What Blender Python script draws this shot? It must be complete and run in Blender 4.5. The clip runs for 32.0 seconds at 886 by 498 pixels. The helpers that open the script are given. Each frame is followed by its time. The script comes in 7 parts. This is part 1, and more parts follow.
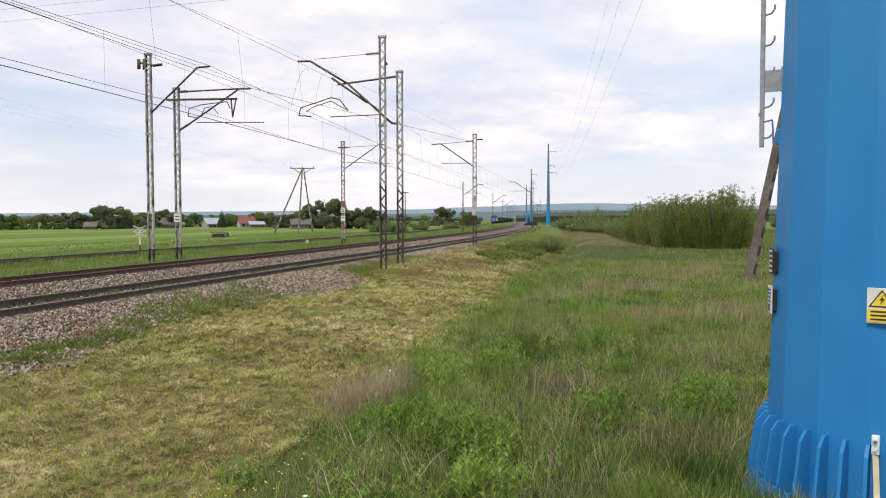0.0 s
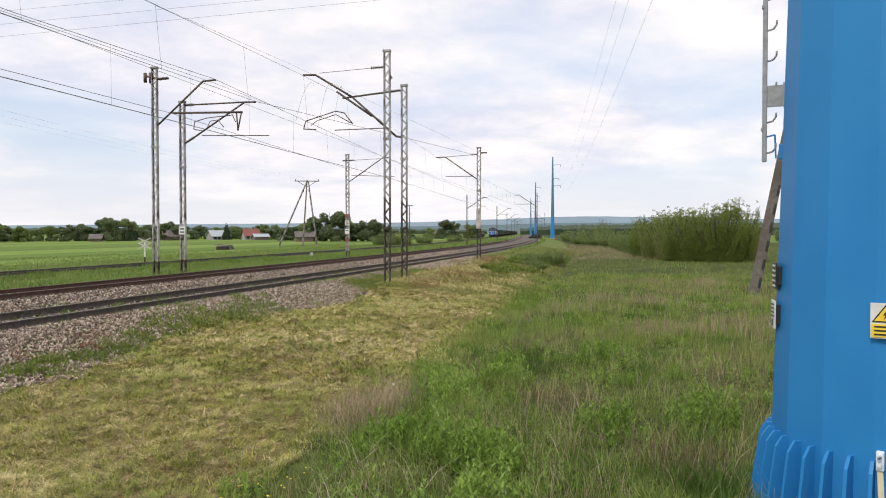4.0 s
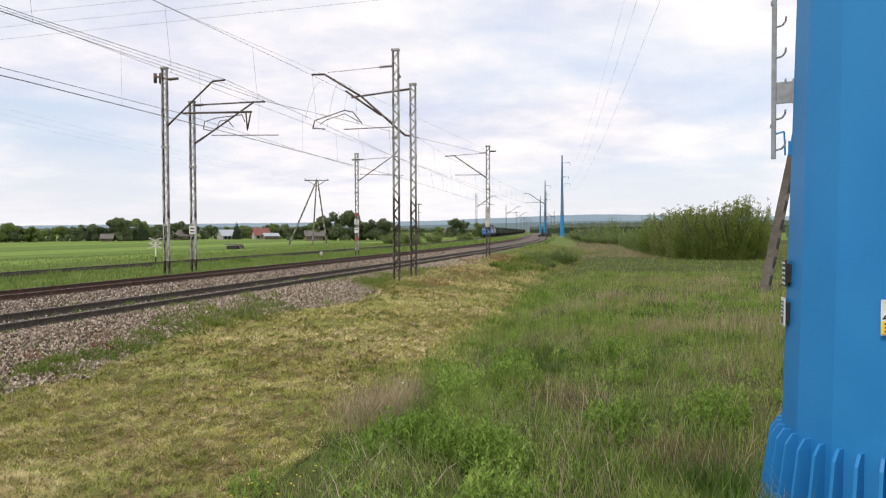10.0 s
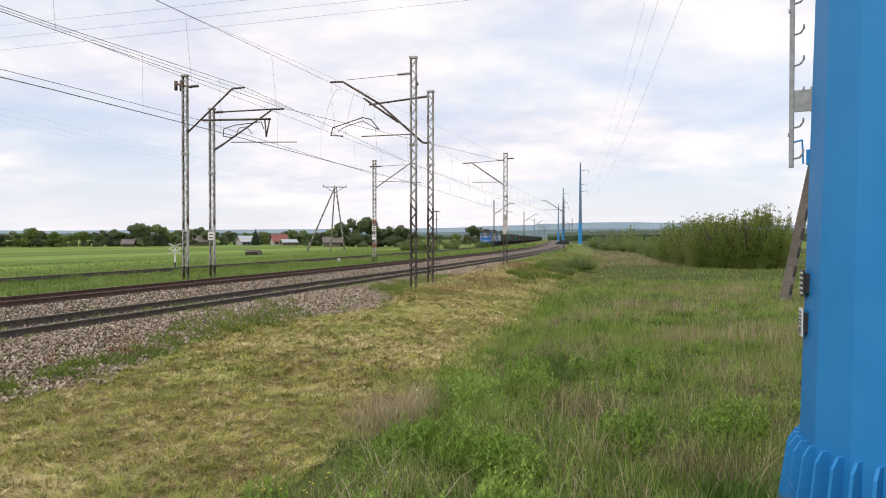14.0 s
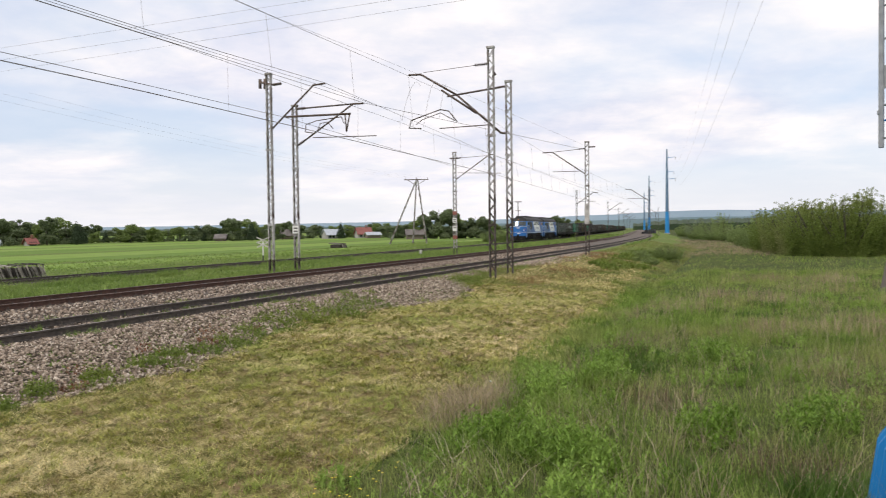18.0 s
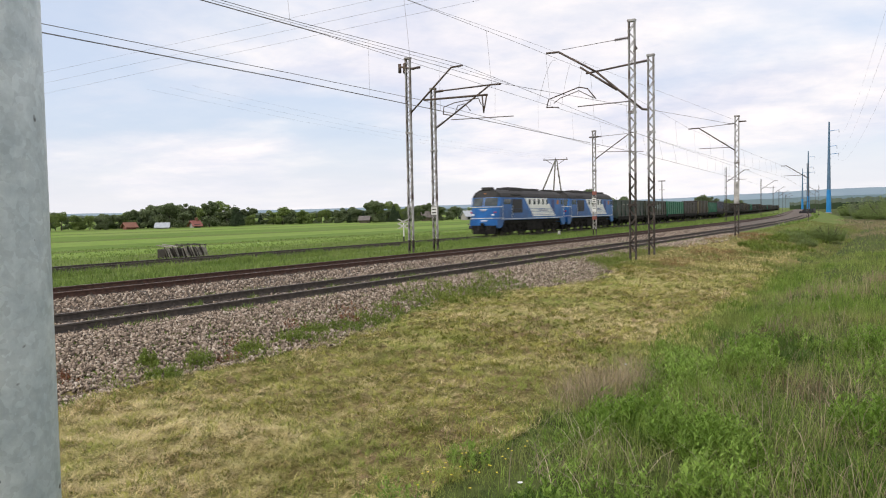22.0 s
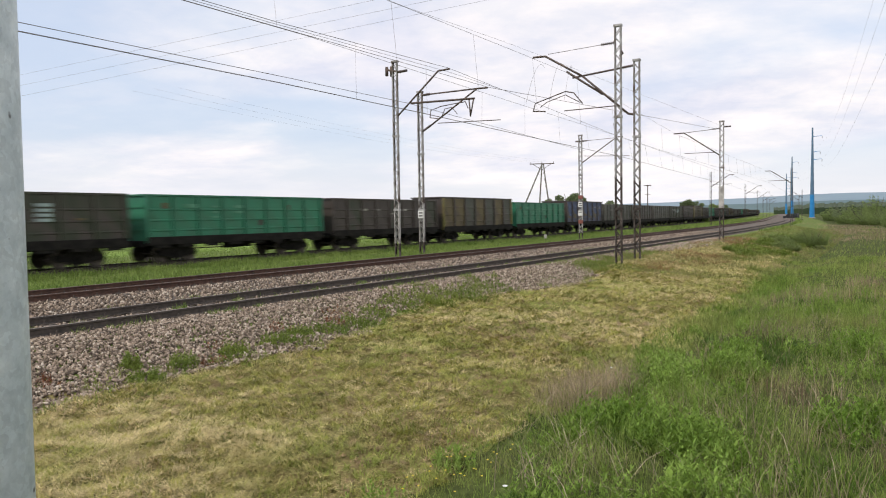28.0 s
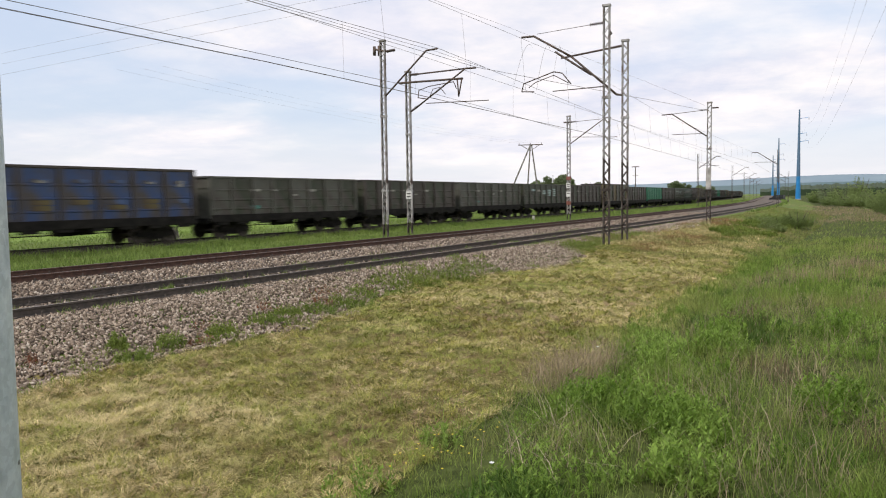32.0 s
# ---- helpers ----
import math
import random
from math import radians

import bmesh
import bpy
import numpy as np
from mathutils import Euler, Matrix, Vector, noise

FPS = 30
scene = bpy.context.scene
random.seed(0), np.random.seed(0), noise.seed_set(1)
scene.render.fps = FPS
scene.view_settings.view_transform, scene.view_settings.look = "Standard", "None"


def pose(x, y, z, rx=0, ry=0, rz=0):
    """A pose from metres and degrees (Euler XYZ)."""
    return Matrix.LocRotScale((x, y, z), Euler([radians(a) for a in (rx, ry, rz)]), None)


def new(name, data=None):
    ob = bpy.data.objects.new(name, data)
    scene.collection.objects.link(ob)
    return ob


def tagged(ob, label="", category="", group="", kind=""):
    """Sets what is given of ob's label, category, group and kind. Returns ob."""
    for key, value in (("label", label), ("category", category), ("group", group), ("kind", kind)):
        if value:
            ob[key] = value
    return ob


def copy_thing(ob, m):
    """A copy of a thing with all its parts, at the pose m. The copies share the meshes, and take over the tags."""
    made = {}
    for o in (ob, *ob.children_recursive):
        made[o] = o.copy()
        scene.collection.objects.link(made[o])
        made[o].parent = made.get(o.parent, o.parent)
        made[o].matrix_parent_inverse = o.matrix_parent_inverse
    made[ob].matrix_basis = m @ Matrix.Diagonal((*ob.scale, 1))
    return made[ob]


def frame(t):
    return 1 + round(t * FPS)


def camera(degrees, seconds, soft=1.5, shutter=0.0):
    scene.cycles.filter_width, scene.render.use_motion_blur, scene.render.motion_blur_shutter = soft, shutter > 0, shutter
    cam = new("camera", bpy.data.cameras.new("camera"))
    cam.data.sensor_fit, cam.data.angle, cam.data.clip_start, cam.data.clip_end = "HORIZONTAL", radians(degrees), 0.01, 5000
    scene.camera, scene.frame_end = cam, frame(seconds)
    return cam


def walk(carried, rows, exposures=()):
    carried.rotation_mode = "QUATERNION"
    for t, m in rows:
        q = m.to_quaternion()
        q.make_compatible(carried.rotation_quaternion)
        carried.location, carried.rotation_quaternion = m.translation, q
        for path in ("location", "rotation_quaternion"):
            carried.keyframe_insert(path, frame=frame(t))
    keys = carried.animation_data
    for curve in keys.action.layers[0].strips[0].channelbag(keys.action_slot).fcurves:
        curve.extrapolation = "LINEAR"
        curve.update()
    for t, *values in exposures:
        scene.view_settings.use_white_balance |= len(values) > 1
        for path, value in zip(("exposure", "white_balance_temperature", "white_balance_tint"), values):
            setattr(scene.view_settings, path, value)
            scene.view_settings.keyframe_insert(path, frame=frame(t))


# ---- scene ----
# seconds, place, yaw, pitch, roll of the hand-held camera
PATH = (
    (0, 0, 0, 2.5, 0.028, -2.230, 0.144),
    (0.5, 0.002, 0.001, 2.504, 0.072, -2.101, 0.110),
    (1, 0.003, 0.002, 2.507, 0.147, -1.939, 0.116),
    (1.5, 0.005, -0.005, 2.508, 0.116, -1.674, -0.044),
    (2, 0.007, -0.011, 2.51, 0.199, -1.535, -0.104),
    (2.5, 0.009, -0.011, 2.509, 0.260, -1.518, 0.083),
    (3, 0.01, -0.01, 2.509, 0.292, -1.473, -0.084),
    (3.5, 0.011, -0.012, 2.51, 0.281, -1.351, 0.020),
    (5.5, 0.014, -0.02, 2.511, 0.601, -1.041, -0.136),
    (6, 0.023, -0.018, 2.514, 0.665, -0.963, -0.081),
    (6.5, 0.026, -0.015, 2.514, 0.767, -0.976, 0.013),
    (7, 0.028, -0.013, 2.515, 0.921, -0.911, -0.081),
    (7.5, 0.031, -0.013, 2.516, 1.041, -0.816, -0.013),
    (8, 0.033, -0.013, 2.518, 1.172, -0.593, -0.109),
    (8.5, 0.031, -0.015, 2.518, 1.233, -0.523, -0.090),
    (9, 0.029, -0.016, 2.517, 1.145, -0.581, -0.094),
    (9.5, 0.026, -0.02, 2.513, 1.128, -0.563, 0.027),
    (10, 0.024, -0.024, 2.509, 1.073, -1.353, 0.241),
    (10.5, 0.022, -0.023, 2.504, 1.184, -2.221, 0.293),
    (11, 0.022, -0.03, 2.509, 1.296, -1.984, 0.477),
    (11.5, 0.028, -0.034, 2.512, 1.213, -1.677, 0.367),
    (12, 0.034, -0.038, 2.515, 1.310, -1.059, 0.236),
    (12.5, 0.034, -0.033, 2.513, 1.487, -0.889, 0.039),
    (13, 0.035, -0.028, 2.51, 1.870, -0.917, -0.054),
    (13.5, 0.046, -0.023, 2.513, 2.194, -0.955, 0.104),
    (14, 0.058, -0.019, 2.516, 2.418, -0.818, -0.037),
    (14.5, 0.059, -0.013, 2.516, 2.608, -0.930, 0.212),
    (16.5, 0.147, 0.018, 2.514, 4.792, -1.586, 0.850),
    (17, 0.162, 0.031, 2.515, 5.785, -1.533, 0.664),
    (17.5, 0.186, 0.039, 2.51, 7.080, -1.437, 0.613),
    (18, 0.211, 0.046, 2.506, 8.698, -1.443, 0.706),
    (18.5, 0.255, 0.046, 2.5, 10.448, -1.339, 1.052),
    (19, 0.299, 0.045, 2.49, 12.371, -1.522, 0.857),
    (19.5, 0.317, 0.051, 2.488, 14.571, -3.096, 0.845),
    (20, 0.308, 0.052, 2.482, 16.607, -3.513, 0.732),
    (20.5, 0.304, 0.056, 2.482, 17.670, -3.354, 0.524),
    (21, 0.299, 0.061, 2.482, 18.745, -3.139, 0.844),
    (21.5, 0.297, 0.065, 2.484, 19.093, -2.903, 1.018),
    (22, 0.295, 0.068, 2.486, 19.235, -2.710, 1.046),
    (22.5, 0.297, 0.069, 2.487, 19.226, -2.363, 0.993),
    (23, 0.3, 0.07, 2.487, 19.256, -2.102, 1.144),
    (23.5, 0.297, 0.069, 2.485, 19.515, -1.734, 1.215),
    (24, 0.295, 0.068, 2.484, 19.723, -1.769, 1.087),
    (24.5, 0.299, 0.069, 2.484, 19.634, -1.993, 1.198),
    (26.5, 0.302, 0.072, 2.481, 19.420, -2.151, 1.162),
    (27, 0.302, 0.075, 2.478, 19.188, -2.259, 1.070),
    (27.5, 0.3, 0.08, 2.478, 18.551, -2.494, 0.877),
    (28, 0.299, 0.085, 2.478, 18.230, -2.460, 0.832),
    (28.5, 0.299, 0.088, 2.473, 17.823, -2.504, 0.541),
    (29, 0.3, 0.091, 2.469, 17.600, -2.863, 0.365),
    (29.5, 0.298, 0.091, 2.467, 17.942, -2.656, 0.422),
    (30, 0.295, 0.091, 2.464, 17.858, -3.118, 0.442),
    (30.5, 0.294, 0.09, 2.464, 17.711, -3.538, 0.809),
    (31, 0.292, 0.09, 2.464, 17.699, -3.881, 0.753),
    (31.5, 0.299, 0.088, 2.461, 17.521, -4.019, 0.844),
    (32, 0.306, 0.085, 2.458, 17.332, -3.902, 0.756),
)
cam = camera(61.0, 32.0, soft=1.05, shutter=0.8)
walk(cam, [(t, pose(x, y, z, 90 + p, r, w)) for t, x, y, z, w, p, r in PATH], [(0.0, 0.0, 6720.0, 12.0), (32.0, 0.0, 6720.0, 12.0)])

# ---- light: hazy bright sky with broken cloud, soft high sun ----
world = bpy.data.worlds.new("sky")
scene.world = world
world.use_nodes = True
wn, wl = world.node_tree.nodes, world.node_tree.links
wn.clear()
SUN_EL, SUN_AZ = radians(50), radians(-148)
w_out = wn.new("ShaderNodeOutputWorld")
w_bg = wn.new("ShaderNodeBackground")
w_sky = wn.new("ShaderNodeTexSky")
w_sky.sky_type, w_sky.sun_disc = "NISHITA", False
w_sky.sun_elevation, w_sky.sun_rotation = SUN_EL, SUN_AZ
w_sky.air_density, w_sky.dust_density = 1.0, 2.0
w_scale = wn.new("ShaderNodeVectorMath")
w_scale.operation = "SCALE"
w_scale.inputs["Scale"].default_value = 0.15
wl.new(w_sky.outputs[0], w_scale.inputs[0])
w_co = wn.new("ShaderNodeTexCoord")
w_sep = wn.new("ShaderNodeSeparateXYZ")
wl.new(w_co.outputs["Generated"], w_sep.inputs[0])


def wmath(op, a, b=0.0):
    m = wn.new("ShaderNodeMath")
    m.operation = op
    for i, v in enumerate((a, b)):
        if isinstance(v, (int, float)):
            m.inputs[i].default_value = v
        else:
            wl.new(v, m.inputs[i])
    return m.outputs[0]


# cloud sheet seen in perspective: direction divided by its height
w_h = wmath("ADD", wmath("MAXIMUM", w_sep.outputs[2], 0.0), 0.16)
w_cx = wmath("DIVIDE", w_sep.outputs[0], w_h)
w_cy = wmath("DIVIDE", w_sep.outputs[1], w_h)
w_comb = wn.new("ShaderNodeCombineXYZ")
wl.new(w_cx, w_comb.inputs[0])
wl.new(w_cy, w_comb.inputs[1])


def w_noise(scale, detail, shift, rough=0.55, distort=0.0):
    o = wn.new("ShaderNodeVectorMath")
    o.inputs[1].default_value = shift
    wl.new(w_comb.outputs[0], o.inputs[0])
    n = wn.new("ShaderNodeTexNoise")
    n.inputs["Scale"].default_value, n.inputs["Detail"].default_value = scale, detail
    n.inputs["Roughness"].default_value, n.inputs["Distortion"].default_value = rough, distort
    wl.new(o.outputs[0], n.inputs[0])
    return n.outputs[0]


def w_ramp(value, a, b, ca, cb):
    r = wn.new("ShaderNodeValToRGB")
    r.color_ramp.elements[0].position, r.color_ramp.elements[0].color = a, (*ca, 1)
    r.color_ramp.elements[1].position, r.color_ramp.elements[1].color = b, (*cb, 1)
    wl.new(value, r.inputs[0])
    return r.outputs[0]


def w_blend(fac, a, b):
    m = wn.new("ShaderNodeMix")
    m.data_type = "RGBA"
    for sock, v in ((m.inputs[0], fac), (m.inputs[6], a), (m.inputs[7], b)):
        if isinstance(v, (int, float)):
            sock.default_value = v
        elif isinstance(v, tuple):
            sock.default_value = v
        else:
            wl.new(v, sock)
    return m.outputs[2]


# thin blue gaps, white sheets, lilac undersides and pale billows
w_cover = w_ramp(wmath("ADD", w_noise(0.55, 8, (3.2, 1.7, 0), 0.5, 0.2), wmath("MULTIPLY", w_sep.outputs[0], 0.10)), 0.39, 0.53, (0.20, 0.20, 0.20), (1, 1, 1))
w_under = w_ramp(wmath("ADD", w_noise(1.15, 9, (11.3, 4.1, 0), 0.58, 0.35), wmath("MULTIPLY", w_sep.outputs[0], 0.07)), 0.37, 0.60, (0.745, 0.785, 0.895), (1.0, 0.985, 0.975))
w_billow = w_ramp(w_noise(3.2, 8, (5.0, 9.0, 0), 0.62), 0.40, 0.68, (0.90, 0.92, 0.965), (1.10, 1.055, 1.03))
w_mul = wn.new("ShaderNodeVectorMath")
w_mul.operation = "MULTIPLY"
wl.new(w_under, w_mul.inputs[0])
wl.new(w_billow, w_mul.inputs[1])
w_clear = w_blend(0.65, w_scale.outputs[0], (0.63, 0.755, 0.95, 1))
w_mix = w_blend(w_cover, w_clear, w_mul.outputs[0])
# a milky band above the horizon
w_low = w_ramp(w_sep.outputs[2], 0.0, 0.11, (0.75, 0.75, 0.75), (0.0, 0.0, 0.0))
w_mix2 = w_blend(w_low, w_mix, (0.90, 0.905, 0.945, 1))
wl.new(w_mix2, w_bg.inputs[0])
w_bg.inputs[1].default_value = 1.08
wl.new(w_bg.outputs[0], w_out.inputs[0])

sun = new("sun", bpy.data.lights.new("sun", "SUN"))
sun.data.energy, sun.data.angle, sun.data.color = 2.3, radians(14), (1.0, 0.95, 0.86)
sun.matrix_world = pose(0, 0, 60) @ Vector((math.sin(SUN_AZ) * math.cos(SUN_EL), math.cos(SUN_AZ) * math.cos(SUN_EL), math.sin(SUN_EL))).to_track_quat("Z", "Y").to_matrix().to_4x4()
scene.view_settings.exposure = 0.0


# ---- materials ----
def material(name, base, second=None, scale=4.0, rough=0.8, metal=0.0, bump=0.0, detail=6.0, third=None, scale2=0.4, by_object=0.0, by_island=0.0, coord="Object", spec=0.5, subsurface=0.0, ramp=(0.35, 0.65), grit=0.5, third_amount=1.0):
    """Noise between two colours, large stains of a third, a fine bump, and a spread of brightness from piece to piece."""
    m = bpy.data.materials.new(name)
    m.use_nodes = True
    nt = m.node_tree
    ns, ln = nt.nodes, nt.links
    bs = ns["Principled BSDF"]
    bs.inputs["Roughness"].default_value, bs.inputs["Metallic"].default_value = rough, metal
    bs.inputs["Specular IOR Level"].default_value = spec
    co = ns.new("ShaderNodeTexCoord")
    src = co.outputs[coord]
    n1 = ns.new("ShaderNodeTexNoise")
    n1.inputs["Scale"].default_value, n1.inputs["Detail"].default_value = scale, detail
    n1.inputs["Roughness"].default_value = grit
    ln.new(src, n1.inputs[0])
    cr = ns.new("ShaderNodeValToRGB")
    cr.color_ramp.elements[0].position, cr.color_ramp.elements[1].position = ramp
    cr.color_ramp.elements[0].color = (*base, 1)
    cr.color_ramp.elements[1].color = (*(second or base), 1)
    ln.new(n1.outputs[0], cr.inputs[0])
    out = cr.outputs[0]
    if third:
        n2 = ns.new("ShaderNodeTexNoise")
        n2.inputs["Scale"].default_value, n2.inputs["Detail"].default_value = scale2, 5
        ln.new(src, n2.inputs[0])
        r2 = ns.new("ShaderNodeValToRGB")
        r2.color_ramp.elements[0].position, r2.color_ramp.elements[1].position = 0.44, 0.64
        r2.color_ramp.elements[1].color = (third_amount, third_amount, third_amount, 1)
        ln.new(n2.outputs[0], r2.inputs[0])
        mx = ns.new("ShaderNodeMix")
        mx.data_type = "RGBA"
        ln.new(r2.outputs[0], mx.inputs[0])
        ln.new(out, mx.inputs[6])
        mx.inputs[7].default_value = (*third, 1)
        out = mx.outputs[2]
    for amount, node, sock in ((by_object, "ShaderNodeObjectInfo", "Random"), (by_island, "ShaderNodeNewGeometry", "Random Per Island")):
        if amount:
            info = ns.new(node)
            mr = ns.new("ShaderNodeMapRange")
            mr.inputs[3].default_value, mr.inputs[4].default_value = 1 - amount, 1 + amount
            ln.new(info.outputs[sock], mr.inputs[0])
            hv = ns.new("ShaderNodeHueSaturation")
            ln.new(mr.outputs[0], hv.inputs["Value"])
            ln.new(out, hv.inputs["Color"])
            out = hv.outputs[0]
    ln.new(out, bs.inputs["Base Color"])
    if bump:
        n3 = ns.new("ShaderNodeTexNoise")
        n3.inputs["Scale"].default_value, n3.inputs["Detail"].default_value = scale * 3, 8
        ln.new(src, n3.inputs[0])
        bp = ns.new("ShaderNodeBump")
        bp.inputs["Strength"].default_value, bp.inputs["Distance"].default_value = bump, 0.02
        ln.new(n3.outputs[0], bp.inputs["Height"])
        ln.new(bp.outputs[0], bs.inputs["Normal"])
    return m


def leaf_material(name, dark, light, scale=0.6, dry=None, by_island=0.35, through_light=0.25):
    """Leaves and grass: spread from blade to blade, some light passing through."""
    m = material(name, dark, light, scale=scale, rough=0.6, third=dry, scale2=0.5, by_island=by_island, spec=0.25)
    nt = m.node_tree
    bs = nt.nodes["Principled BSDF"]
    tr = nt.nodes.new("ShaderNodeBsdfTranslucent")
    mx = nt.nodes.new("ShaderNodeMixShader")
    mx.inputs[0].default_value = through_light
    nt.links.new(bs.inputs["Base Color"].links[0].from_socket, tr.inputs[0])
    nt.links.new(bs.outputs[0], mx.inputs[1])
    nt.links.new(tr.outputs[0], mx.inputs[2])
    nt.links.new(mx.outputs[0], nt.nodes["Material Output"].inputs[0])
    return m


M_RAIL_RUST = material("rail_rust", (0.055, 0.03, 0.022), (0.10, 0.052, 0.036), scale=9, rough=0.85, bump=0.3)
M_RAIL_DARK = material("rail_dark", (0.045, 0.038, 0.033), (0.085, 0.07, 0.058), scale=9, rough=0.8, bump=0.3)
M_RAIL_HEAD = material("rail_head", (0.14, 0.115, 0.095), (0.22, 0.19, 0.165), scale=14, rough=0.65, metal=0.2)
M_BALLAST = material("ballast_stone", (0.23, 0.18, 0.14), (0.415, 0.342, 0.275), scale=30, rough=0.95, bump=0.4, spec=0.2)


def tint_stones(m):
    """Each stone takes its own tint: sooty brown, pink granite, buff or pale grey."""
    ns, ln = m.node_tree.nodes, m.node_tree.links
    bs = ns["Principled BSDF"]
    grain = bs.inputs["Base Color"].links[0].from_socket
    geo, ramp, mx = ns.new("ShaderNodeNewGeometry"), ns.new("ShaderNodeValToRGB"), ns.new("ShaderNodeMix")
    stops = ((0.0, (0.045, 0.036, 0.028)), (0.25, (0.13, 0.100, 0.077)), (0.48, (0.25, 0.196, 0.152)), (0.68, (0.35, 0.275, 0.212)), (0.84, (0.44, 0.365, 0.285)), (1.0, (0.58, 0.51, 0.43)))
    while len(ramp.color_ramp.elements) < len(stops):
        ramp.color_ramp.elements.new(0.5)
    for e, (at_, c) in zip(ramp.color_ramp.elements, stops):
        e.position, e.color = at_, (*c, 1)
    ln.new(geo.outputs["Random Per Island"], ramp.inputs[0])
    mx.data_type = "RGBA"
    mx.inputs[0].default_value = 0.12
    ln.new(ramp.outputs[0], mx.inputs[6])
    ln.new(grain, mx.inputs[7])
    ln.new(mx.outputs[2], bs.inputs["Base Color"])


tint_stones(M_BALLAST)
M_BALLAST_BED = material("ballast_bed", (0.035, 0.028, 0.022), (0.17, 0.132, 0.104), scale=24, rough=0.95, bump=0.9, grit=0.7, detail=10)
M_SLEEPER = material("sleeper_concrete", (0.085, 0.07, 0.058), (0.15, 0.125, 0.105), scale=8, rough=0.95, bump=0.3)
M_LATTICE = material("mast_steel", (0.26, 0.26, 0.258), (0.42, 0.42, 0.415), scale=3.0, rough=0.65, metal=0.1, third=(0.13, 0.10, 0.082), scale2=2.2)
M_LATTICE_RUST = material("mast_rusty_paint", (0.33, 0.325, 0.315), (0.50, 0.49, 0.475), scale=4.0, rough=0.75, third=(0.06, 0.040, 0.032), scale2=2.6, grit=0.65)
M_LATTICE_DARK = material("mast_foot_paint", (0.022, 0.019, 0.017), (0.075, 0.058, 0.048), scale=5, rough=0.8, spec=0.2, third=(0.12, 0.105, 0.095), scale2=4.0)
M_ARM = material("cantilever_steel", (0.06, 0.048, 0.042), (0.13, 0.09, 0.07), scale=7, rough=0.7, metal=0.2)
M_WIRE = material("contact_wire", (0.10, 0.09, 0.08), (0.16, 0.14, 0.12), scale=3, rough=0.6, metal=0.4)
M_INSULATOR = material("insulator_brown", (0.06, 0.045, 0.04), (0.09, 0.06, 0.05), scale=5, rough=0.3)


# ---- plan: s runs along the railway, d across it to the field side, both from the camera's foot ----
AXIS = radians(14.0)
UX, UY = math.sin(AXIS), math.cos(AXIS)
BEND, BEND_END = 6.3e-4, 215.0
RAIL_Z, TRAIN_RAIL_Z = 0.65, 0.30
TRACK_1, TRACK_2, TRACK_3 = 13.37, 19.15, 33.8


def swing(s):
    a = abs(s)
    return BEND * a * a / 2 if a < BEND_END else BEND * BEND_END * (a - BEND_END / 2)


def at(s, d, z=0.0):
    w = d + swing(s)
    return Vector((s * UX - w * UY, s * UY + w * UX, z))


def heading(s):
    a = BEND * max(-BEND_END, min(BEND_END, s))
    return math.degrees(math.atan(a)) - math.degrees(AXIS)


def on_line(s, d, z=0.0, turn=0.0):
    """Pose on the line: local y runs away along the railway, x to the camera's side."""
    p = at(s, d, z)
    return pose(p.x, p.y, p.z, 0, 0, heading(s) + turn)


# ---- mesh helpers ----
def box(bm, c, size, m=None, bevel=0.0):
    r = bmesh.ops.create_cube(bm, size=1.0)
    vs = r["verts"]
    bmesh.ops.scale(bm, vec=size, verts=vs)
    bmesh.ops.translate(bm, vec=c, verts=vs)
    if m is not None:
        bmesh.ops.transform(bm, matrix=m, verts=vs)
    if bevel:
        es = list({e for v in vs for e in v.link_edges})
        bmesh.ops.bevel(bm, geom=es, offset=bevel, segments=2, profile=0.5, affect="EDGES")


def rod(bm, a, b, r0, r1=None, n=8, caps=True):
    a, b = Vector(a), Vector(b)
    length = (b - a).length
    m = Matrix.Translation((a + b) / 2) @ (b - a).to_track_quat("Z", "Y").to_matrix().to_4x4()
    bmesh.ops.create_cone(bm, cap_ends=caps, segments=n, radius1=r0, radius2=r0 if r1 is None else r1, depth=length, matrix=m)


def bar(bm, a, b, w, t):
    """A flat bar from a to b, w wide in x or y, t thick."""
    a, b = Vector(a), Vector(b)
    m = Matrix.Translation((a + b) / 2) @ (b - a).to_track_quat("Z", "Y").to_matrix().to_4x4()
    box(bm, (0, 0, 0), (w, t, (b - a).length), m)


def prism(bm, outline, y0, y1, axis="y"):
    """Extrude an outline of (x, z) points between y0 and y1."""
    f = [bm.verts.new((x, y0, z) if axis == "y" else (y0, x, z)) for x, z in outline]
    g = [bm.verts.new((x, y1, z) if axis == "y" else (y1, x, z)) for x, z in outline]
    bm.faces.new(f)
    bm.faces.new(g[::-1])
    for i in range(len(f)):
        j = (i + 1) % len(f)
        bm.faces.new((f[j], f[i], g[i], g[j]))


def done(bm, name, mat, smooth=False):
    bmesh.ops.recalc_face_normals(bm, faces=bm.faces)
    me = bpy.data.meshes.new(name)
    bm.to_mesh(me)
    bm.free()
    me.materials.append(mat)
    if smooth:
        me.shade_smooth()
    return me


def part(name, bm, mat, parent, label="", smooth=False):
    ob = new(name, done(bm, name, mat, smooth))
    ob.parent = parent
    if label:
        ob["label"] = label
    return ob


def share(name, me, parent, m):
    ob = new(name, me)
    ob.parent = parent
    ob.matrix_basis = m
    return ob


def thing(name, m, label, category, group=""):
    ob = new(name)
    ob.matrix_basis = m
    return tagged(ob, label, category, group)


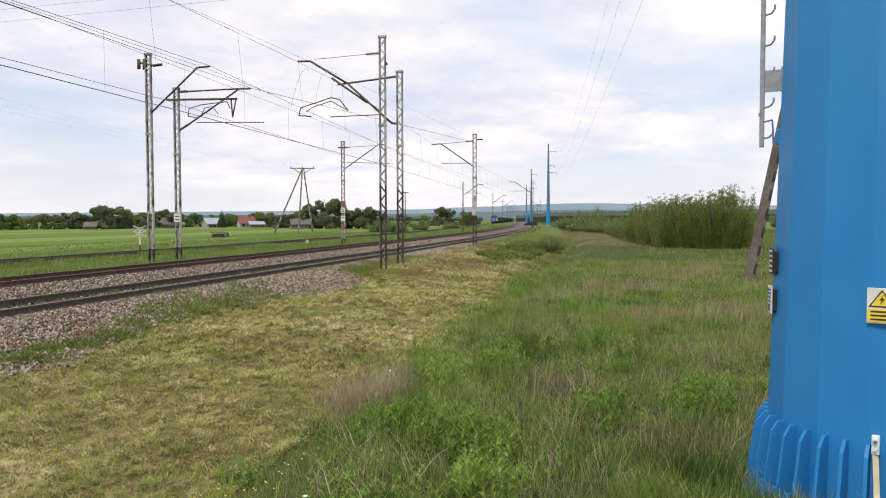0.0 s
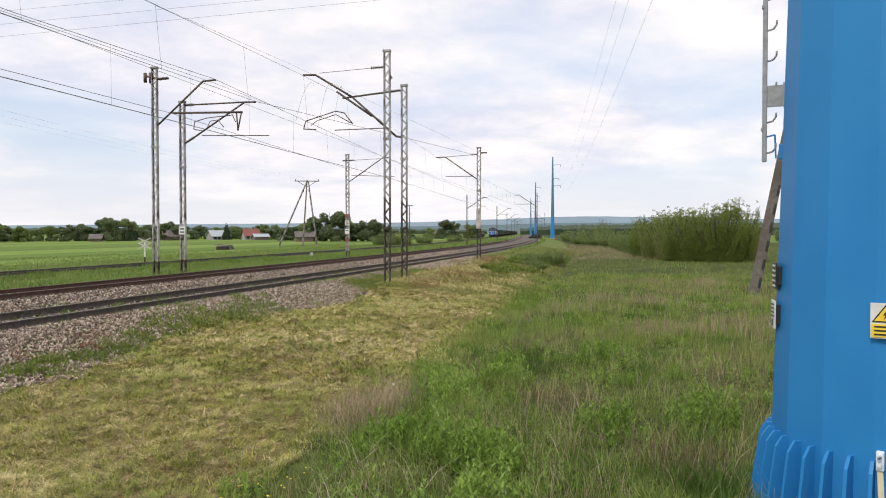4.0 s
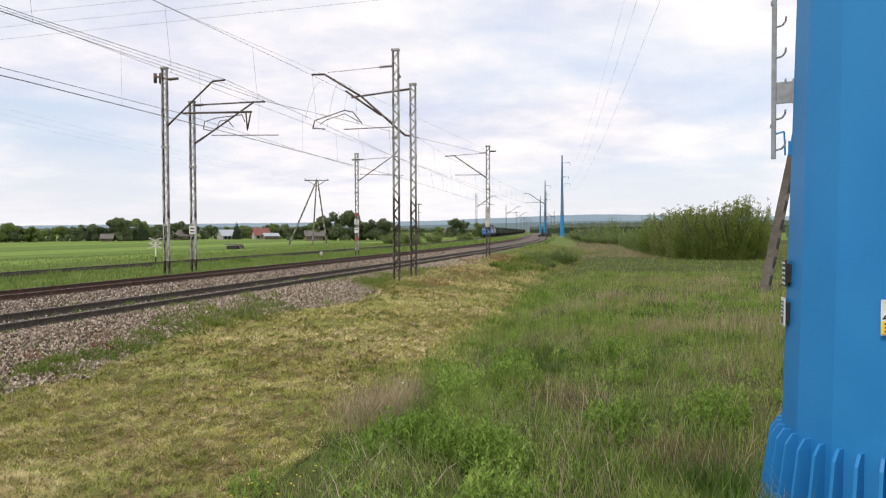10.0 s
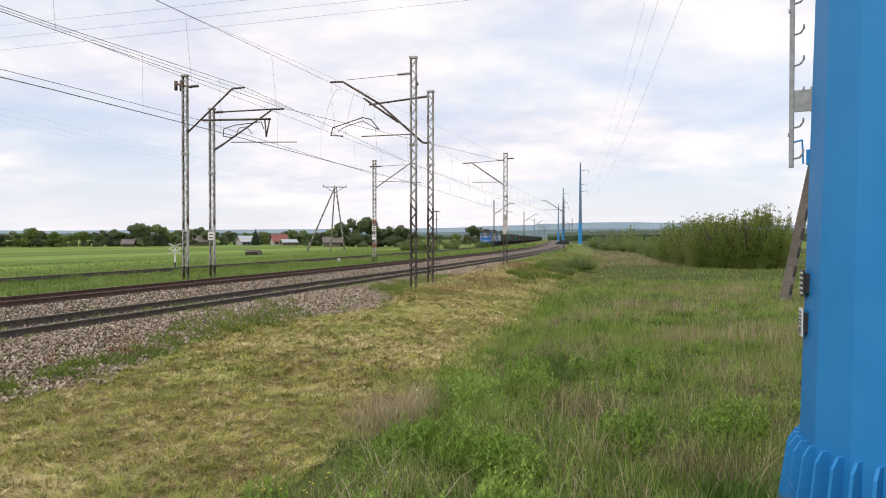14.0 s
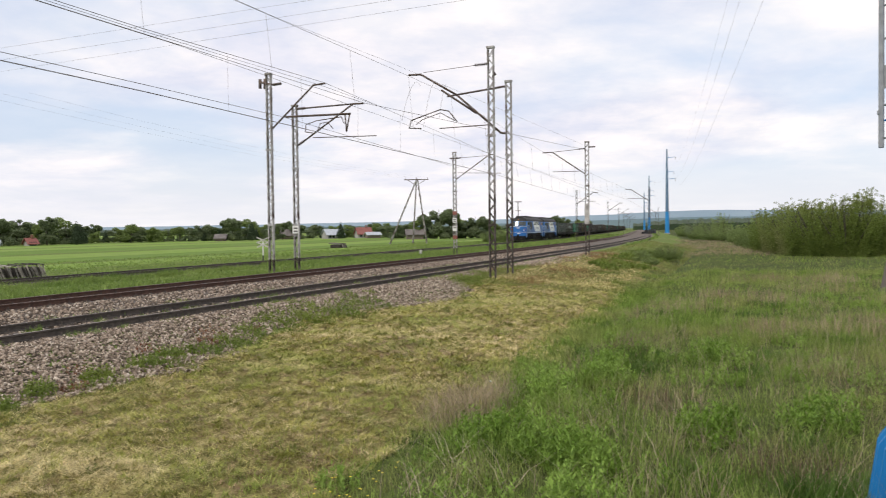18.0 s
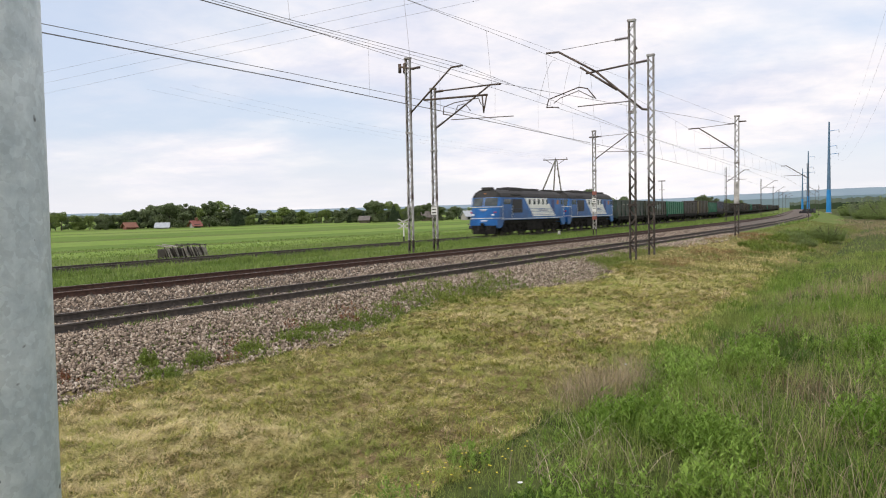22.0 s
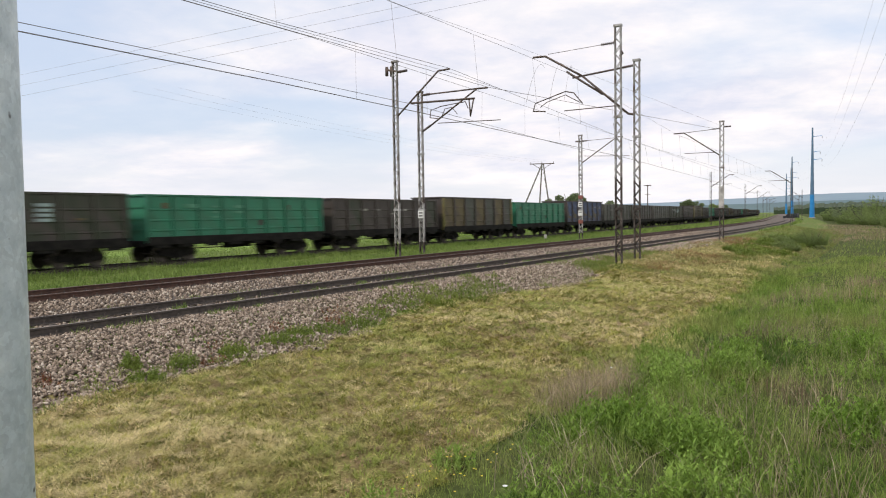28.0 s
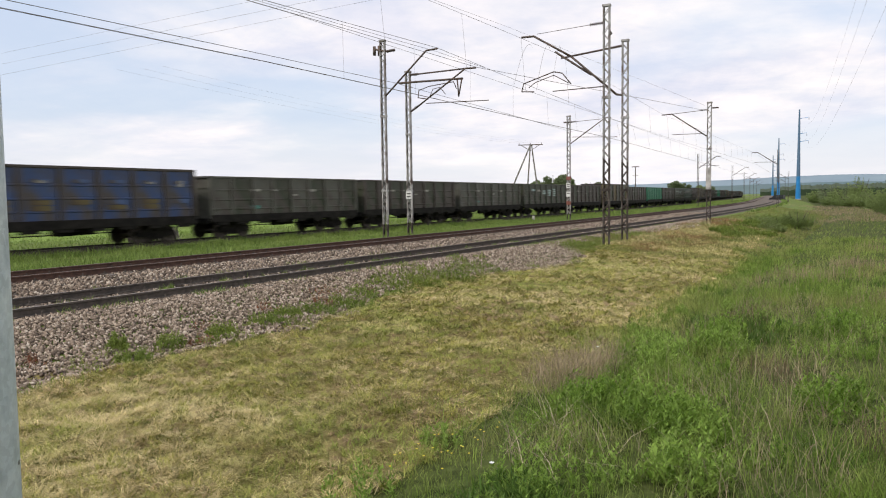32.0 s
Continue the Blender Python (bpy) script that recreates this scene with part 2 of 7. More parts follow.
def raw(name, verts, faces, mat, smooth=False):
    me = bpy.data.meshes.new(name)
    me.from_pydata([tuple(v) for v in verts], [], faces)
    for x in (mat if isinstance(mat, (list, tuple)) else [mat]):
        me.materials.append(x)
    if smooth:
        me.shade_smooth()
    return me


def soup(name, tris, mat):
    """A mesh of loose triangles from an array n x 3 x 3, quickly."""
    me = bpy.data.meshes.new(name)
    tris = np.asarray(tris, np.float32)
    n = len(tris)
    me.vertices.add(3 * n)
    me.vertices.foreach_set("co", tris.reshape(-1))
    me.loops.add(3 * n)
    me.loops.foreach_set("vertex_index", np.arange(3 * n, dtype=np.int32))
    me.polygons.add(n)
    me.polygons.foreach_set("loop_start", np.arange(0, 3 * n, 3, dtype=np.int32))
    me.update(calc_edges=True)
    me.materials.append(mat)
    return me


def strips(name, quads, mat):
    """Loose blades: an array n x 5 x 3 (two at the foot, two half way, the tip), three triangles each, one island a blade."""
    me = bpy.data.meshes.new(name)
    quads = np.asarray(quads, np.float32)
    n = len(quads)
    me.vertices.add(5 * n)
    me.vertices.foreach_set("co", quads.reshape(-1))
    idx = np.array([0, 1, 3, 2, 2, 3, 4], np.int32)[None, :] + 5 * np.arange(n, dtype=np.int32)[:, None]
    me.loops.add(7 * n)
    me.loops.foreach_set("vertex_index", idx.reshape(-1))
    me.polygons.add(2 * n)
    starts = (np.arange(n, dtype=np.int32)[:, None] * 7 + np.array([0, 4], np.int32)[None, :]).reshape(-1)
    me.polygons.foreach_set("loop_start", starts)
    me.update(calc_edges=True)
    me.materials.append(mat)
    return me


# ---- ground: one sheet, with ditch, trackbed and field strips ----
# soil under tall grass, its colour darkened for the shade deep between blades
M_SOIL_SHADE = material("soil_with_grass_shade", (0.017, 0.027, 0.008), (0.100, 0.128, 0.037), scale=3.5, grit=0.72, rough=0.95, bump=0.8, third=(0.09, 0.085, 0.04), scale2=0.35, detail=9, third_amount=0.5, spec=0.05)
M_MOWN = material("mown_grass", (0.075, 0.060, 0.028), (0.38, 0.315, 0.135), scale=14.0, grit=0.78, rough=0.95, bump=0.8, third=(0.085, 0.125, 0.028), scale2=1.1, detail=14, third_amount=0.5, spec=0.05)
M_VERGE = material("verge_grass", (0.075, 0.12, 0.026), (0.155, 0.205, 0.055), scale=1.5, grit=0.7, rough=0.95, bump=0.5, third=(0.14, 0.14, 0.06), scale2=0.25, detail=9, third_amount=0.5, spec=0.05)
M_FIELD_A = material("field_crop", (0.090, 0.155, 0.030), (0.140, 0.210, 0.048), scale=0.5, grit=0.68, rough=0.95, bump=0.4, third=(0.155, 0.195, 0.062), scale2=0.05, detail=9, third_amount=0.5, spec=0.05)
M_FIELD_B = material("field_meadow", (0.135, 0.218, 0.042), (0.195, 0.275, 0.066), scale=0.5, grit=0.68, rough=0.95, bump=0.4, third=(0.20, 0.245, 0.082), scale2=0.06, detail=9, third_amount=0.5, spec=0.05)
M_FIELD_FAR = material("far_field", (0.10, 0.16, 0.035), (0.17, 0.21, 0.06), scale=0.02, rough=0.95, spec=0.05)
PROFILE_D = [-4500, -60, -20, -8, 0, 2.4, 3.4, 4.2, 5.4, 7.5, 9.6, 10.2, 11.7, 12.2, 20.7, 21.6, 23, 28, 31.4, 32.4, 35.2, 36.4, 40, 4500]
PROFILE_Z = [0.0, 0.0, 0.10, 0.06, 0.0, -0.02, -0.22, -0.25, -0.05, 0.02, 0.06, 0.10, 0.40, 0.46, 0.46, 0.42, 0.26, 0.08, 0.06, 0.12, 0.12, 0.05, 0.0, 0.0]


def value_noise(x, y, seed):
    """Smooth lattice noise in 0..1 for arrays."""
    x, y = np.asarray(x, float), np.asarray(y, float)
    xi, yi = np.floor(x), np.floor(y)
    fx, fy = x - xi, y - yi
    fx, fy = fx * fx * (3 - 2 * fx), fy * fy * (3 - 2 * fy)

    def corner(i, j):
        h = np.sin((xi + i) * 127.1 + (yi + j) * 311.7 + seed * 74.7) * 43758.5453
        return h - np.floor(h)

    return (corner(0, 0) * (1 - fx) + corner(1, 0) * fx) * (1 - fy) + (corner(0, 1) * (1 - fx) + corner(1, 1) * fx) * fy


def relief(s, d):
    """Humps and ruts of the mown strip and the meadow, fading out at the ballast and far off."""
    s, d = np.asarray(s, float), np.asarray(d, float)
    near = np.clip((10.6 - d) / 0.8, 0, 1) * np.clip((60 - np.abs(s)) / 20, 0, 1) * np.clip((d + 20) / 6, 0, 1)
    mown = np.clip((d - 3.6) / 0.6, 0, 1)
    fine = value_noise(s * 2.6, d * 4.2, 1) - 0.5 + 0.55 * (value_noise(s * 6.1, d * 8.3, 2) - 0.5)
    bank = np.clip((s - 24) / 20, 0, 1) * np.clip((170 - s) / 40, 0, 1) * np.interp(d, [7.4, 9.9, 11.4, 12.2], [0, 0.42, 0.10, 0])
    return bank + near * (0.12 * (value_noise(s * 0.55, d * 0.8, 3) - 0.5) + 0.075 * mown * fine)


def ground_z(s, d):
    return float(np.interp(d, PROFILE_D, PROFILE_Z) + relief(s, d))


def ditch_edge(s):
    return 3.95 + np.interp(s, [0, 18, 30, 45, 80], [0, 0.05, 0.75, 1.2, 2.2]) + 1.1 * (value_noise(s * 0.45, 0.5, 41) - 0.5) + 0.5 * (value_noise(s * 1.7, 0.5, 42) - 0.5)


def field_slot(s, d):
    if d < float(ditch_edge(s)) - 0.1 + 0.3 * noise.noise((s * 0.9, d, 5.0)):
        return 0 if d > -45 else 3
    if d < 10.2:
        return 1 if s < 64 + 8 * noise.noise((s * 0.1, d * 0.6, 2.0)) else 2
    if d < 12.3:
        return 2
    if 32.6 < d < 35.1:
        return 6
    if d < 20.8:
        return 6
    if d < 41:
        return 2
    if d > 420 or d < -400 or abs(s) > 500:
        return 5
    for edge, slot in ((46, 2), (54, 4), (57, 2), (67, 3), (80, 4), (86, 2), (106, 3), (119, 4), (125, 2), (145, 4), (158, 3), (171, 2), (197, 4), (236, 3), (275, 4)):
        if d < edge:
            return slot
    return 3


s_lines = sorted(set([-4500, -2500, -1500, -900, -500, -300, -200, -140, -100, -80, -60, -45, -35, -28, -22, -17, -13, -10] + [round(-8 + 0.5 * i, 2) for i in range(20)] + [round(2 + 0.1 * i, 2) for i in range(200)] + [round(22 + 0.25 * i, 2) for i in range(72)] + [40 + 1.0 * i for i in range(50)] + [90 + 5 * i for i in range(36)] + [275, 300, 340, 400, 480, 600, 800, 1100, 1600, 2400, 3300, 4500]))
d_lines = sorted(set([-4500, -2500, -1400, -800, -420, -260, -160, -110, -80, -60, -45, -34, -26, -20, -16, -13, -11, -9.5] + [round(-8 + 0.4 * i, 2) for i in range(28)] + [round(3.2 + 0.1 * i, 2) for i in range(76)] + [11.7, 12.2, 20.7, 21.6, 23, 25, 28, 30, 31.4, 32.4, 32.7, 35.0, 35.2, 36.4, 40, 41, 46, 54, 57, 60, 67, 80, 86, 93, 106, 119, 125, 132, 145, 158, 171, 197, 236, 275, 320, 360, 421, 520, 700, 1000, 1500, 2200, 3200, 4500]))
g_rise = np.interp(d_lines, PROFILE_D, PROFILE_Z)[None, :] + relief(np.array(s_lines)[:, None], np.array(d_lines)[None, :])
g_verts = [at(s, d, g_rise[i, j]) for i, s in enumerate(s_lines) for j, d in enumerate(d_lines)]
g_n = len(d_lines)
g_faces, g_slots = [], []
for i in range(len(s_lines) - 1):
    for j in range(g_n - 1):
        g_faces.append((i * g_n + j, i * g_n + j + 1, (i + 1) * g_n + j + 1, (i + 1) * g_n + j))
        g_slots.append(field_slot((s_lines[i] + s_lines[i + 1]) / 2, (d_lines[j] + d_lines[j + 1]) / 2))
g_me = raw("ground", g_verts, g_faces, [M_SOIL_SHADE, M_MOWN, M_VERGE, M_FIELD_A, M_FIELD_B, M_FIELD_FAR, M_BALLAST_BED], True)
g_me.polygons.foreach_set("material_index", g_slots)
ground = tagged(new("ground", g_me), "grassy ground with a mown strip, a ditch and flat green fields", "ground", kind="structure")


# ---- tracks ----
def rail_mesh(name, s0, s1, d, z, mat, height=0.155):
    """A flat-bottomed rail swept along the bend."""
    sec = [(-0.0625, 0), (-0.0625, 0.012), (-0.012, 0.03), (-0.009, height - 0.045), (-0.034, height - 0.034), (-0.034, height - 0.004), (-0.028, height), (0.028, height), (0.034, height - 0.004), (0.034, height - 0.034), (0.009, height - 0.045), (0.012, 0.03), (0.0625, 0.012), (0.0625, 0)]
    ss = np.unique(np.concatenate([np.arange(s0, 90, 2.5), np.arange(90, s1 + 1, 10)]))
    vs, fs, slots = [], [], []
    k = len(sec)
    for s in ss:
        for x, h in sec:
            vs.append(at(s, d - x, z - height + h))
    for i in range(len(ss) - 1):
        for j in range(k):
            a, b = i * k + j, i * k + (j + 1) % k
            fs.append((a, a + k, b + k, b))
            slots.append(1 if j == 6 else 0)
    me = raw(name, vs, fs, [mat, M_RAIL_HEAD])
    me.polygons.foreach_set("material_index", slots)
    return me


def sleeper_mesh(length):
    bm = bmesh.new()
    prism(bm, [(-0.14, 0), (-0.10, 0.16), (0.10, 0.16), (0.14, 0)], -length / 2, length / 2, "x")
    return done(bm, "sleeper", M_SLEEPER)


def fastener_mesh():
    bm = bmesh.new()
    box(bm, (0, 0, 0.01), (0.30, 0.15, 0.02))
    for x in (-0.1, 0.1):
        rod(bm, (x, 0, 0.01), (x, 0, 0.08), 0.022, n=6)
    return done(bm, "fastening", M_RAIL_DARK)


FASTENER = fastener_mesh()


def railway(d, z, gauge, mat, label, s_from, s_to, detail_to):
    t = thing("railway_track", Matrix.Identity(4), label, "railway track", "railway tracks")
    for side in (-1, 1):
        share("rail", rail_mesh("rail", s_from, s_to, d + side * (gauge + 0.07) / 2, z, mat), t, Matrix.Identity(4))
    me = sleeper_mesh(2.6)
    s = -6.0
    while s < detail_to:
        sl = share("sleeper", me, t, on_line(s, d, z - 0.155 - 0.165))
        for side in (-1, 1):
            share("fastening", FASTENER, sl, pose(side * (gauge + 0.07) / 2, 0, 0.161))
        s += 0.65
    return t


railway(TRACK_1, RAIL_Z, 1.435, M_RAIL_DARK, "rusty disused-looking railway track on weedy crushed-stone ballast", -40, 460, 60)
railway(TRACK_2, RAIL_Z, 1.435, M_RAIL_RUST, "rust-brown railway track on pale crushed-stone ballast", -40, 460, 60)
railway(TRACK_3, TRAIN_RAIL_Z, 1.52, M_RAIL_DARK, "dark railway track in long grass with a passing freight train", -140, 600, 75)


# ---- crushed stone ----
def stones(count, place, size, mat, name, label):
    rng = np.random.default_rng(count)
    base = np.array([[1, 0, 0], [-1, 0, 0], [0, 1, 0], [0, -1, 0], [0, 0, 1], [0, 0, -1]], float)
    tri = np.array([[0, 2, 4], [2, 1, 4], [1, 3, 4], [3, 0, 4], [2, 0, 5], [1, 2, 5], [3, 1, 5], [0, 3, 5]])
    vs = np.zeros((count, 6, 3))
    for i in range(count):
        p, r = place(rng), size * (0.55 + 0.75 * rng.random())
        q = Euler((rng.random() * 6.3, rng.random() * 6.3, rng.random() * 6.3)).to_matrix()
        o = base * (r * (0.6 + 0.65 * rng.random((6, 1)))) * (1.15, 0.95, 0.62)
        vs[i] = o @ np.array(q) + np.array(p)
    me = bpy.data.meshes.new(name)
    me.vertices.add(count * 6)
    me.vertices.foreach_set("co", vs.astype(np.float32).reshape(-1))
    idx = (tri[None] + 6 * np.arange(count)[:, None, None]).astype(np.int32).reshape(-1)
    me.loops.add(len(idx))
    me.loops.foreach_set("vertex_index", idx)
    me.polygons.add(len(idx) // 3)
    me.polygons.foreach_set("loop_start", np.arange(0, len(idx), 3, dtype=np.int32))
    me.update(calc_edges=True)
    me.materials.append(mat)
    return tagged(new(name, me), label, "ballast", kind="stuff")


def near_s(rng, a, b):
    """Positions that thin out with distance."""
    return a + (b - a) * rng.random() ** 1.9


def stone_edge(s):
    """Foot of the crushed stone: bare tongues of stone between overgrown stretches."""
    return np.interp(s, [0, 5.5, 6.6, 9.3, 13.2, 15.5, 18, 20.5, 21.8, 27.3, 29, 31, 40, 42.5, 60], [8.8, 8.95, 9.35, 9.05, 9.6, 10.3, 10.8, 10.0, 9.6, 9.6, 10.6, 11.5, 11.5, 9.9, 10.0])


def stone_slope(rng):
    while True:
        s = near_s(rng, 1.0, 62)
        d = 8.8 + 3.8 * rng.random() ** 0.85
        edge = float(stone_edge(s)) + 0.35 * noise.noise((s * 0.3, 1.0, 2.0)) + 0.35 * noise.noise((s * 1.1, 4.0, 2.0))
        if d > edge:
            return at(s, d, ground_z(s, d) + 0.015 + 0.02 * rng.random())


def stone_middle(rng):
    s = near_s(rng, 1.0, 85)
    d = 14.2 + 4.3 * rng.random()
    return at(s, d, 0.47 + 0.06 * rng.random() * (1 - abs(d - 16.3) / 3))


def stone_between(rng):
    s = near_s(rng, 1.0, 60)
    d = (TRACK_1 if rng.random() < 0.6 else TRACK_2) + 1.3 * (rng.random() - 0.5)
    return at(s, d, 0.46 + 0.03 * rng.random())


stones(74000, stone_slope, 0.036, M_BALLAST, "ballast_slope", "grey-pink crushed stone on the trackbed's slope")
def stone_far_bank(rng):
    s, d = 41 + 21 * rng.random(), 9.7 + 2.6 * rng.random()
    if d < 9.9 + 0.8 * noise.noise((s * 0.4, 1.0, 2.0)):
        d += 0.8
    return at(s, d, ground_z(s, d) + 0.02 + 0.03 * rng.random())


stones(6500, stone_far_bank, 0.055, M_BALLAST, "ballast_far_bank", "bare crushed stone on the bank beyond the black-footed masts")
stones(25000, stone_middle, 0.042, M_BALLAST, "ballast_middle", "clean pink-grey crushed stone between the two tracks")
stones(9000, stone_between, 0.038, M_BALLAST, "ballast_track", "crushed stone between the rails of the tracks")


# ---- overhead line: lattice masts, cantilevers, wires ----
def lattice_mast(s, d, z0, z1, dark_to, label, rust_to=0.0, width=0.30, deep=0.14):
    """Two channel legs with flat zigzag lacing; arms are added in the mast's own space, x towards the camera's side."""
    t = thing("catenary_mast", on_line(s, d, 0), label, "mast", "catenary masts")
    h = z1 - z0
    for side in (-1, 1):
        for za, zb, mat, nm in ((z0 - 0.3, dark_to, M_LATTICE_DARK, "leg_foot"), (dark_to, max(dark_to, rust_to), M_LATTICE_RUST, "leg_lower"), (max(dark_to, rust_to), z1, M_LATTICE, "leg")):
            if zb - za < 0.05:
                continue
            bm = bmesh.new()
            x0, k = side * width / 2, -side * 0.055
            y = deep / 2
            prof = [(x0, -y), (x0 + k, -y), (x0 + k, -y + 0.009), (x0 - side * 0.008, -y + 0.009), (x0 - side * 0.008, y - 0.009), (x0 + k, y - 0.009), (x0 + k, y), (x0, y)]
            lo = [bm.verts.new((px_, py_, za)) for px_, py_ in prof]
            hi = [bm.verts.new((px_, py_, zb)) for px_, py_ in prof]
            for q in range(8):
                bm.faces.new((lo[q], lo[(q + 1) % 8], hi[(q + 1) % 8], hi[q]))
            bm.faces.new(lo[::-1])
            bm.faces.new(hi)
            part(nm, bm, mat, t, {"leg_foot": "black-painted foot", "leg_lower": "rust-streaked white paint"}.get(nm, ""))
    for za, zb, mat in ((z0 + 0.3, dark_to, M_LATTICE_DARK), (max(dark_to, z0 + 0.3), max(dark_to, rust_to), M_LATTICE_RUST), (max(dark_to, rust_to, z0 + 0.3), z1 - 0.1, M_LATTICE)):
        n = int((zb - za) / 0.34)
        if n < 1:
            continue
        step = (zb - za) / n
        both = []
        for sgn in (-1, 1):
            bm = bmesh.new()
            bar(bm, (-sgn * width / 2, 0, 0), (sgn * width / 2, 0, step), 0.008, 0.035)
            both.append(done(bm, "lacing_bar", mat))
        for y in (-deep / 2 - 0.006, deep / 2 + 0.006):
            for i in range(n):
                share("lacing_bar", both[i % 2], t, pose(0, y, za + step * i))
    for z in (z0 + 2.35, z0 + h * 0.62, z1):
        bm = bmesh.new()
        box(bm, (0, 0, z), (width + 0.05, deep + 0.05, 0.10), bevel=0.008)
        part("tie_plate", bm, M_LATTICE_DARK if dark_to > z else M_LATTICE, t)
    bm = bmesh.new()
    box(bm, (0, 0, z0 - 0.30), (width + 0.30, deep + 0.40, 0.40), bevel=0.03)
    part("footing", bm, M_BALLAST_BED, t, "weathered concrete footing")
    return t


def tube(t, name, pts, r, mat=None, label=""):
    """A bent tube through points (across, height) or (across, height, along) in the mast's space."""
    bm = bmesh.new()
    ps = [Vector((p[0], p[2] if len(p) > 2 else 0.0, p[1])) for p in pts]
    for a, b in zip(ps, ps[1:]):
        rod(bm, a, b, r, n=8)
    for p in ps[1:-1]:
        bmesh.ops.create_uvsphere(bm, u_segments=8, v_segments=6, radius=r * 1.05, matrix=Matrix.Translation(p))
    return part(name, bm, mat or M_ARM, t, label, True)


def insulator(t, a, b):
    bm = bmesh.new()
    a, b = Vector((a[0], 0, a[1])), Vector((b[0], 0, b[1]))
    rod(bm, a, b, 0.025, n=8)
    n = 7
    for i in range(n):
        p = a.lerp(b, (i + 0.5) / n)
        q = a.lerp(b, (i + 0.9) / n)
        rod(bm, p, q, 0.075, 0.03, n=10)
    return part("insulator", bm, M_INSULATOR, t, "brown ribbed insulator", True)


M_BOARD = material("dull_board", (0.33, 0.32, 0.30), (0.50, 0.49, 0.47), scale=5, rough=0.8, third=(0.22, 0.21, 0.20), scale2=3.0)
M_TAG = material("white_plate", (0.56, 0.56, 0.54), (0.70, 0.70, 0.68), scale=6, rough=0.6)
M_TAG_INK = material("plate_ink", (0.05, 0.05, 0.05), (0.09, 0.08, 0.08), scale=6, rough=0.6)


def mast_plate(t, z, lines=2):
    bm = bmesh.new()
    box(bm, (0, -0.10, z), (0.36, 0.012, 0.40), bevel=0.004)
    pl = part("number_plate", bm, M_TAG, t, "white plate with dark bars")
    for i in range(lines):
        bm = bmesh.new()
        box(bm, (0, -0.109, z + 0.08 - 0.16 * i), (0.24, 0.006, 0.07))
        part("plate_bar", bm, M_TAG_INK, pl)


# mast A: tall anchor mast behind the second track
m = lattice_mast(31.3, 21.8, 0.5, 10.32, 1.15, "tall weathered steel lattice catenary mast with a raised cantilever", 4.9)
tube(m, "cantilever", [(0.15, 7.6), (2.55, 9.57), (3.2, 9.60)], 0.045)
tube(m, "stay_tube", [(0.95, 8.15), (4.55, 8.06)], 0.05)
tube(m, "drop_bracket", [(4.25, 8.05), (4.32, 7.25), (4.5, 8.05)], 0.035)
tube(m, "steady_arm", [(4.2, 7.62), (4.05, 7.95), (2.7, 7.85), (2.1, 7.7), (2.05, 7.35), (2.6, 7.25)], 0.022)
tube(m, "steady_arm", [(3.6, 7.4), (3.3, 7.75), (2.9, 7.7), (2.7, 7.3)], 0.018)
tube(m, "anchor_bracket", [(-0.45, 9.95), (0.35, 9.75)], 0.05)
tube(m, "anchor_insulator", [(-0.50, 9.65), (-0.50, 10.1)], 0.08)
tube(m, "anchor_insulator", [(-0.22, 9.6), (-0.22, 10.1)], 0.07)
insulator(m, (0.25, 9.78), (0.75, 9.80))
# mast B
m = lattice_mast(33.6, 21.8, 0.5, 9.10, 1.15, "weathered steel lattice mast with triangular cantilever and white plate", 4.9)
tube(m, "cantilever", [(0.12, 7.0), (0.5, 7.2), (3.45, 8.95), (4.05, 8.93)], 0.045)
tube(m, "top_tube", [(0.12, 8.93), (3.5, 8.95)], 0.04)
insulator(m, (0.15, 8.93), (0.65, 8.935))
insulator(m, (0.2, 7.05), (0.65, 7.30))
tube(m, "registration_tube", [(1.1, 7.38), (4.75, 7.27)], 0.022)
mast_plate(m, 2.62)
# mast C: tall, near side
m = lattice_mast(31.6, 10.3, 0.35, 10.5, 4.05, "tall steel lattice catenary mast, foot painted black, beside the ballast")
insulator(m, (-0.15, 9.80), (-0.75, 9.78))
tube(m, "span_wire", [(-0.75, 9.78), (-3.2, 9.68)], 0.012)
tube(m, "registration_tube", [(-0.15, 7.12), (-2.45, 7.10)], 0.022)
tube(m, "steady_arm", [(-3.35, 7.15), (-3.95, 7.2), (-3.85, 7.55), (-2.4, 7.95), (-2.0, 7.85), (-1.6, 7.35)], 0.025)
tube(m, "steady_arm", [(-3.6, 7.35), (-3.3, 7.55), (-2.4, 7.80), (-1.7, 7.40)], 0.018)
tube(m, "clamp_bracket", [(0.1, 9.5), (0.22, 9.3), (0.05, 9.2)], 0.03)
# mast D
m = lattice_mast(34.3, 10.3, 0.35, 9.5, 4.0, "steel lattice catenary mast with a long raised cantilever, foot painted black")
tube(m, "cantilever", [(-0.12, 7.05), (-0.4, 7.1), (-2.6, 9.05), (-4.5, 10.21), (-5.15, 10.23)], 0.05)
tube(m, "top_tube", [(-0.12, 9.28), (-3.1, 9.02)], 0.045)
tube(m, "brace_tube", [(-1.6, 8.1), (-3.4, 9.35)], 0.05)
insulator(m, (-0.15, 9.28), (-0.75, 9.23))
insulator(m, (-0.95, 7.60), (-1.35, 7.95))
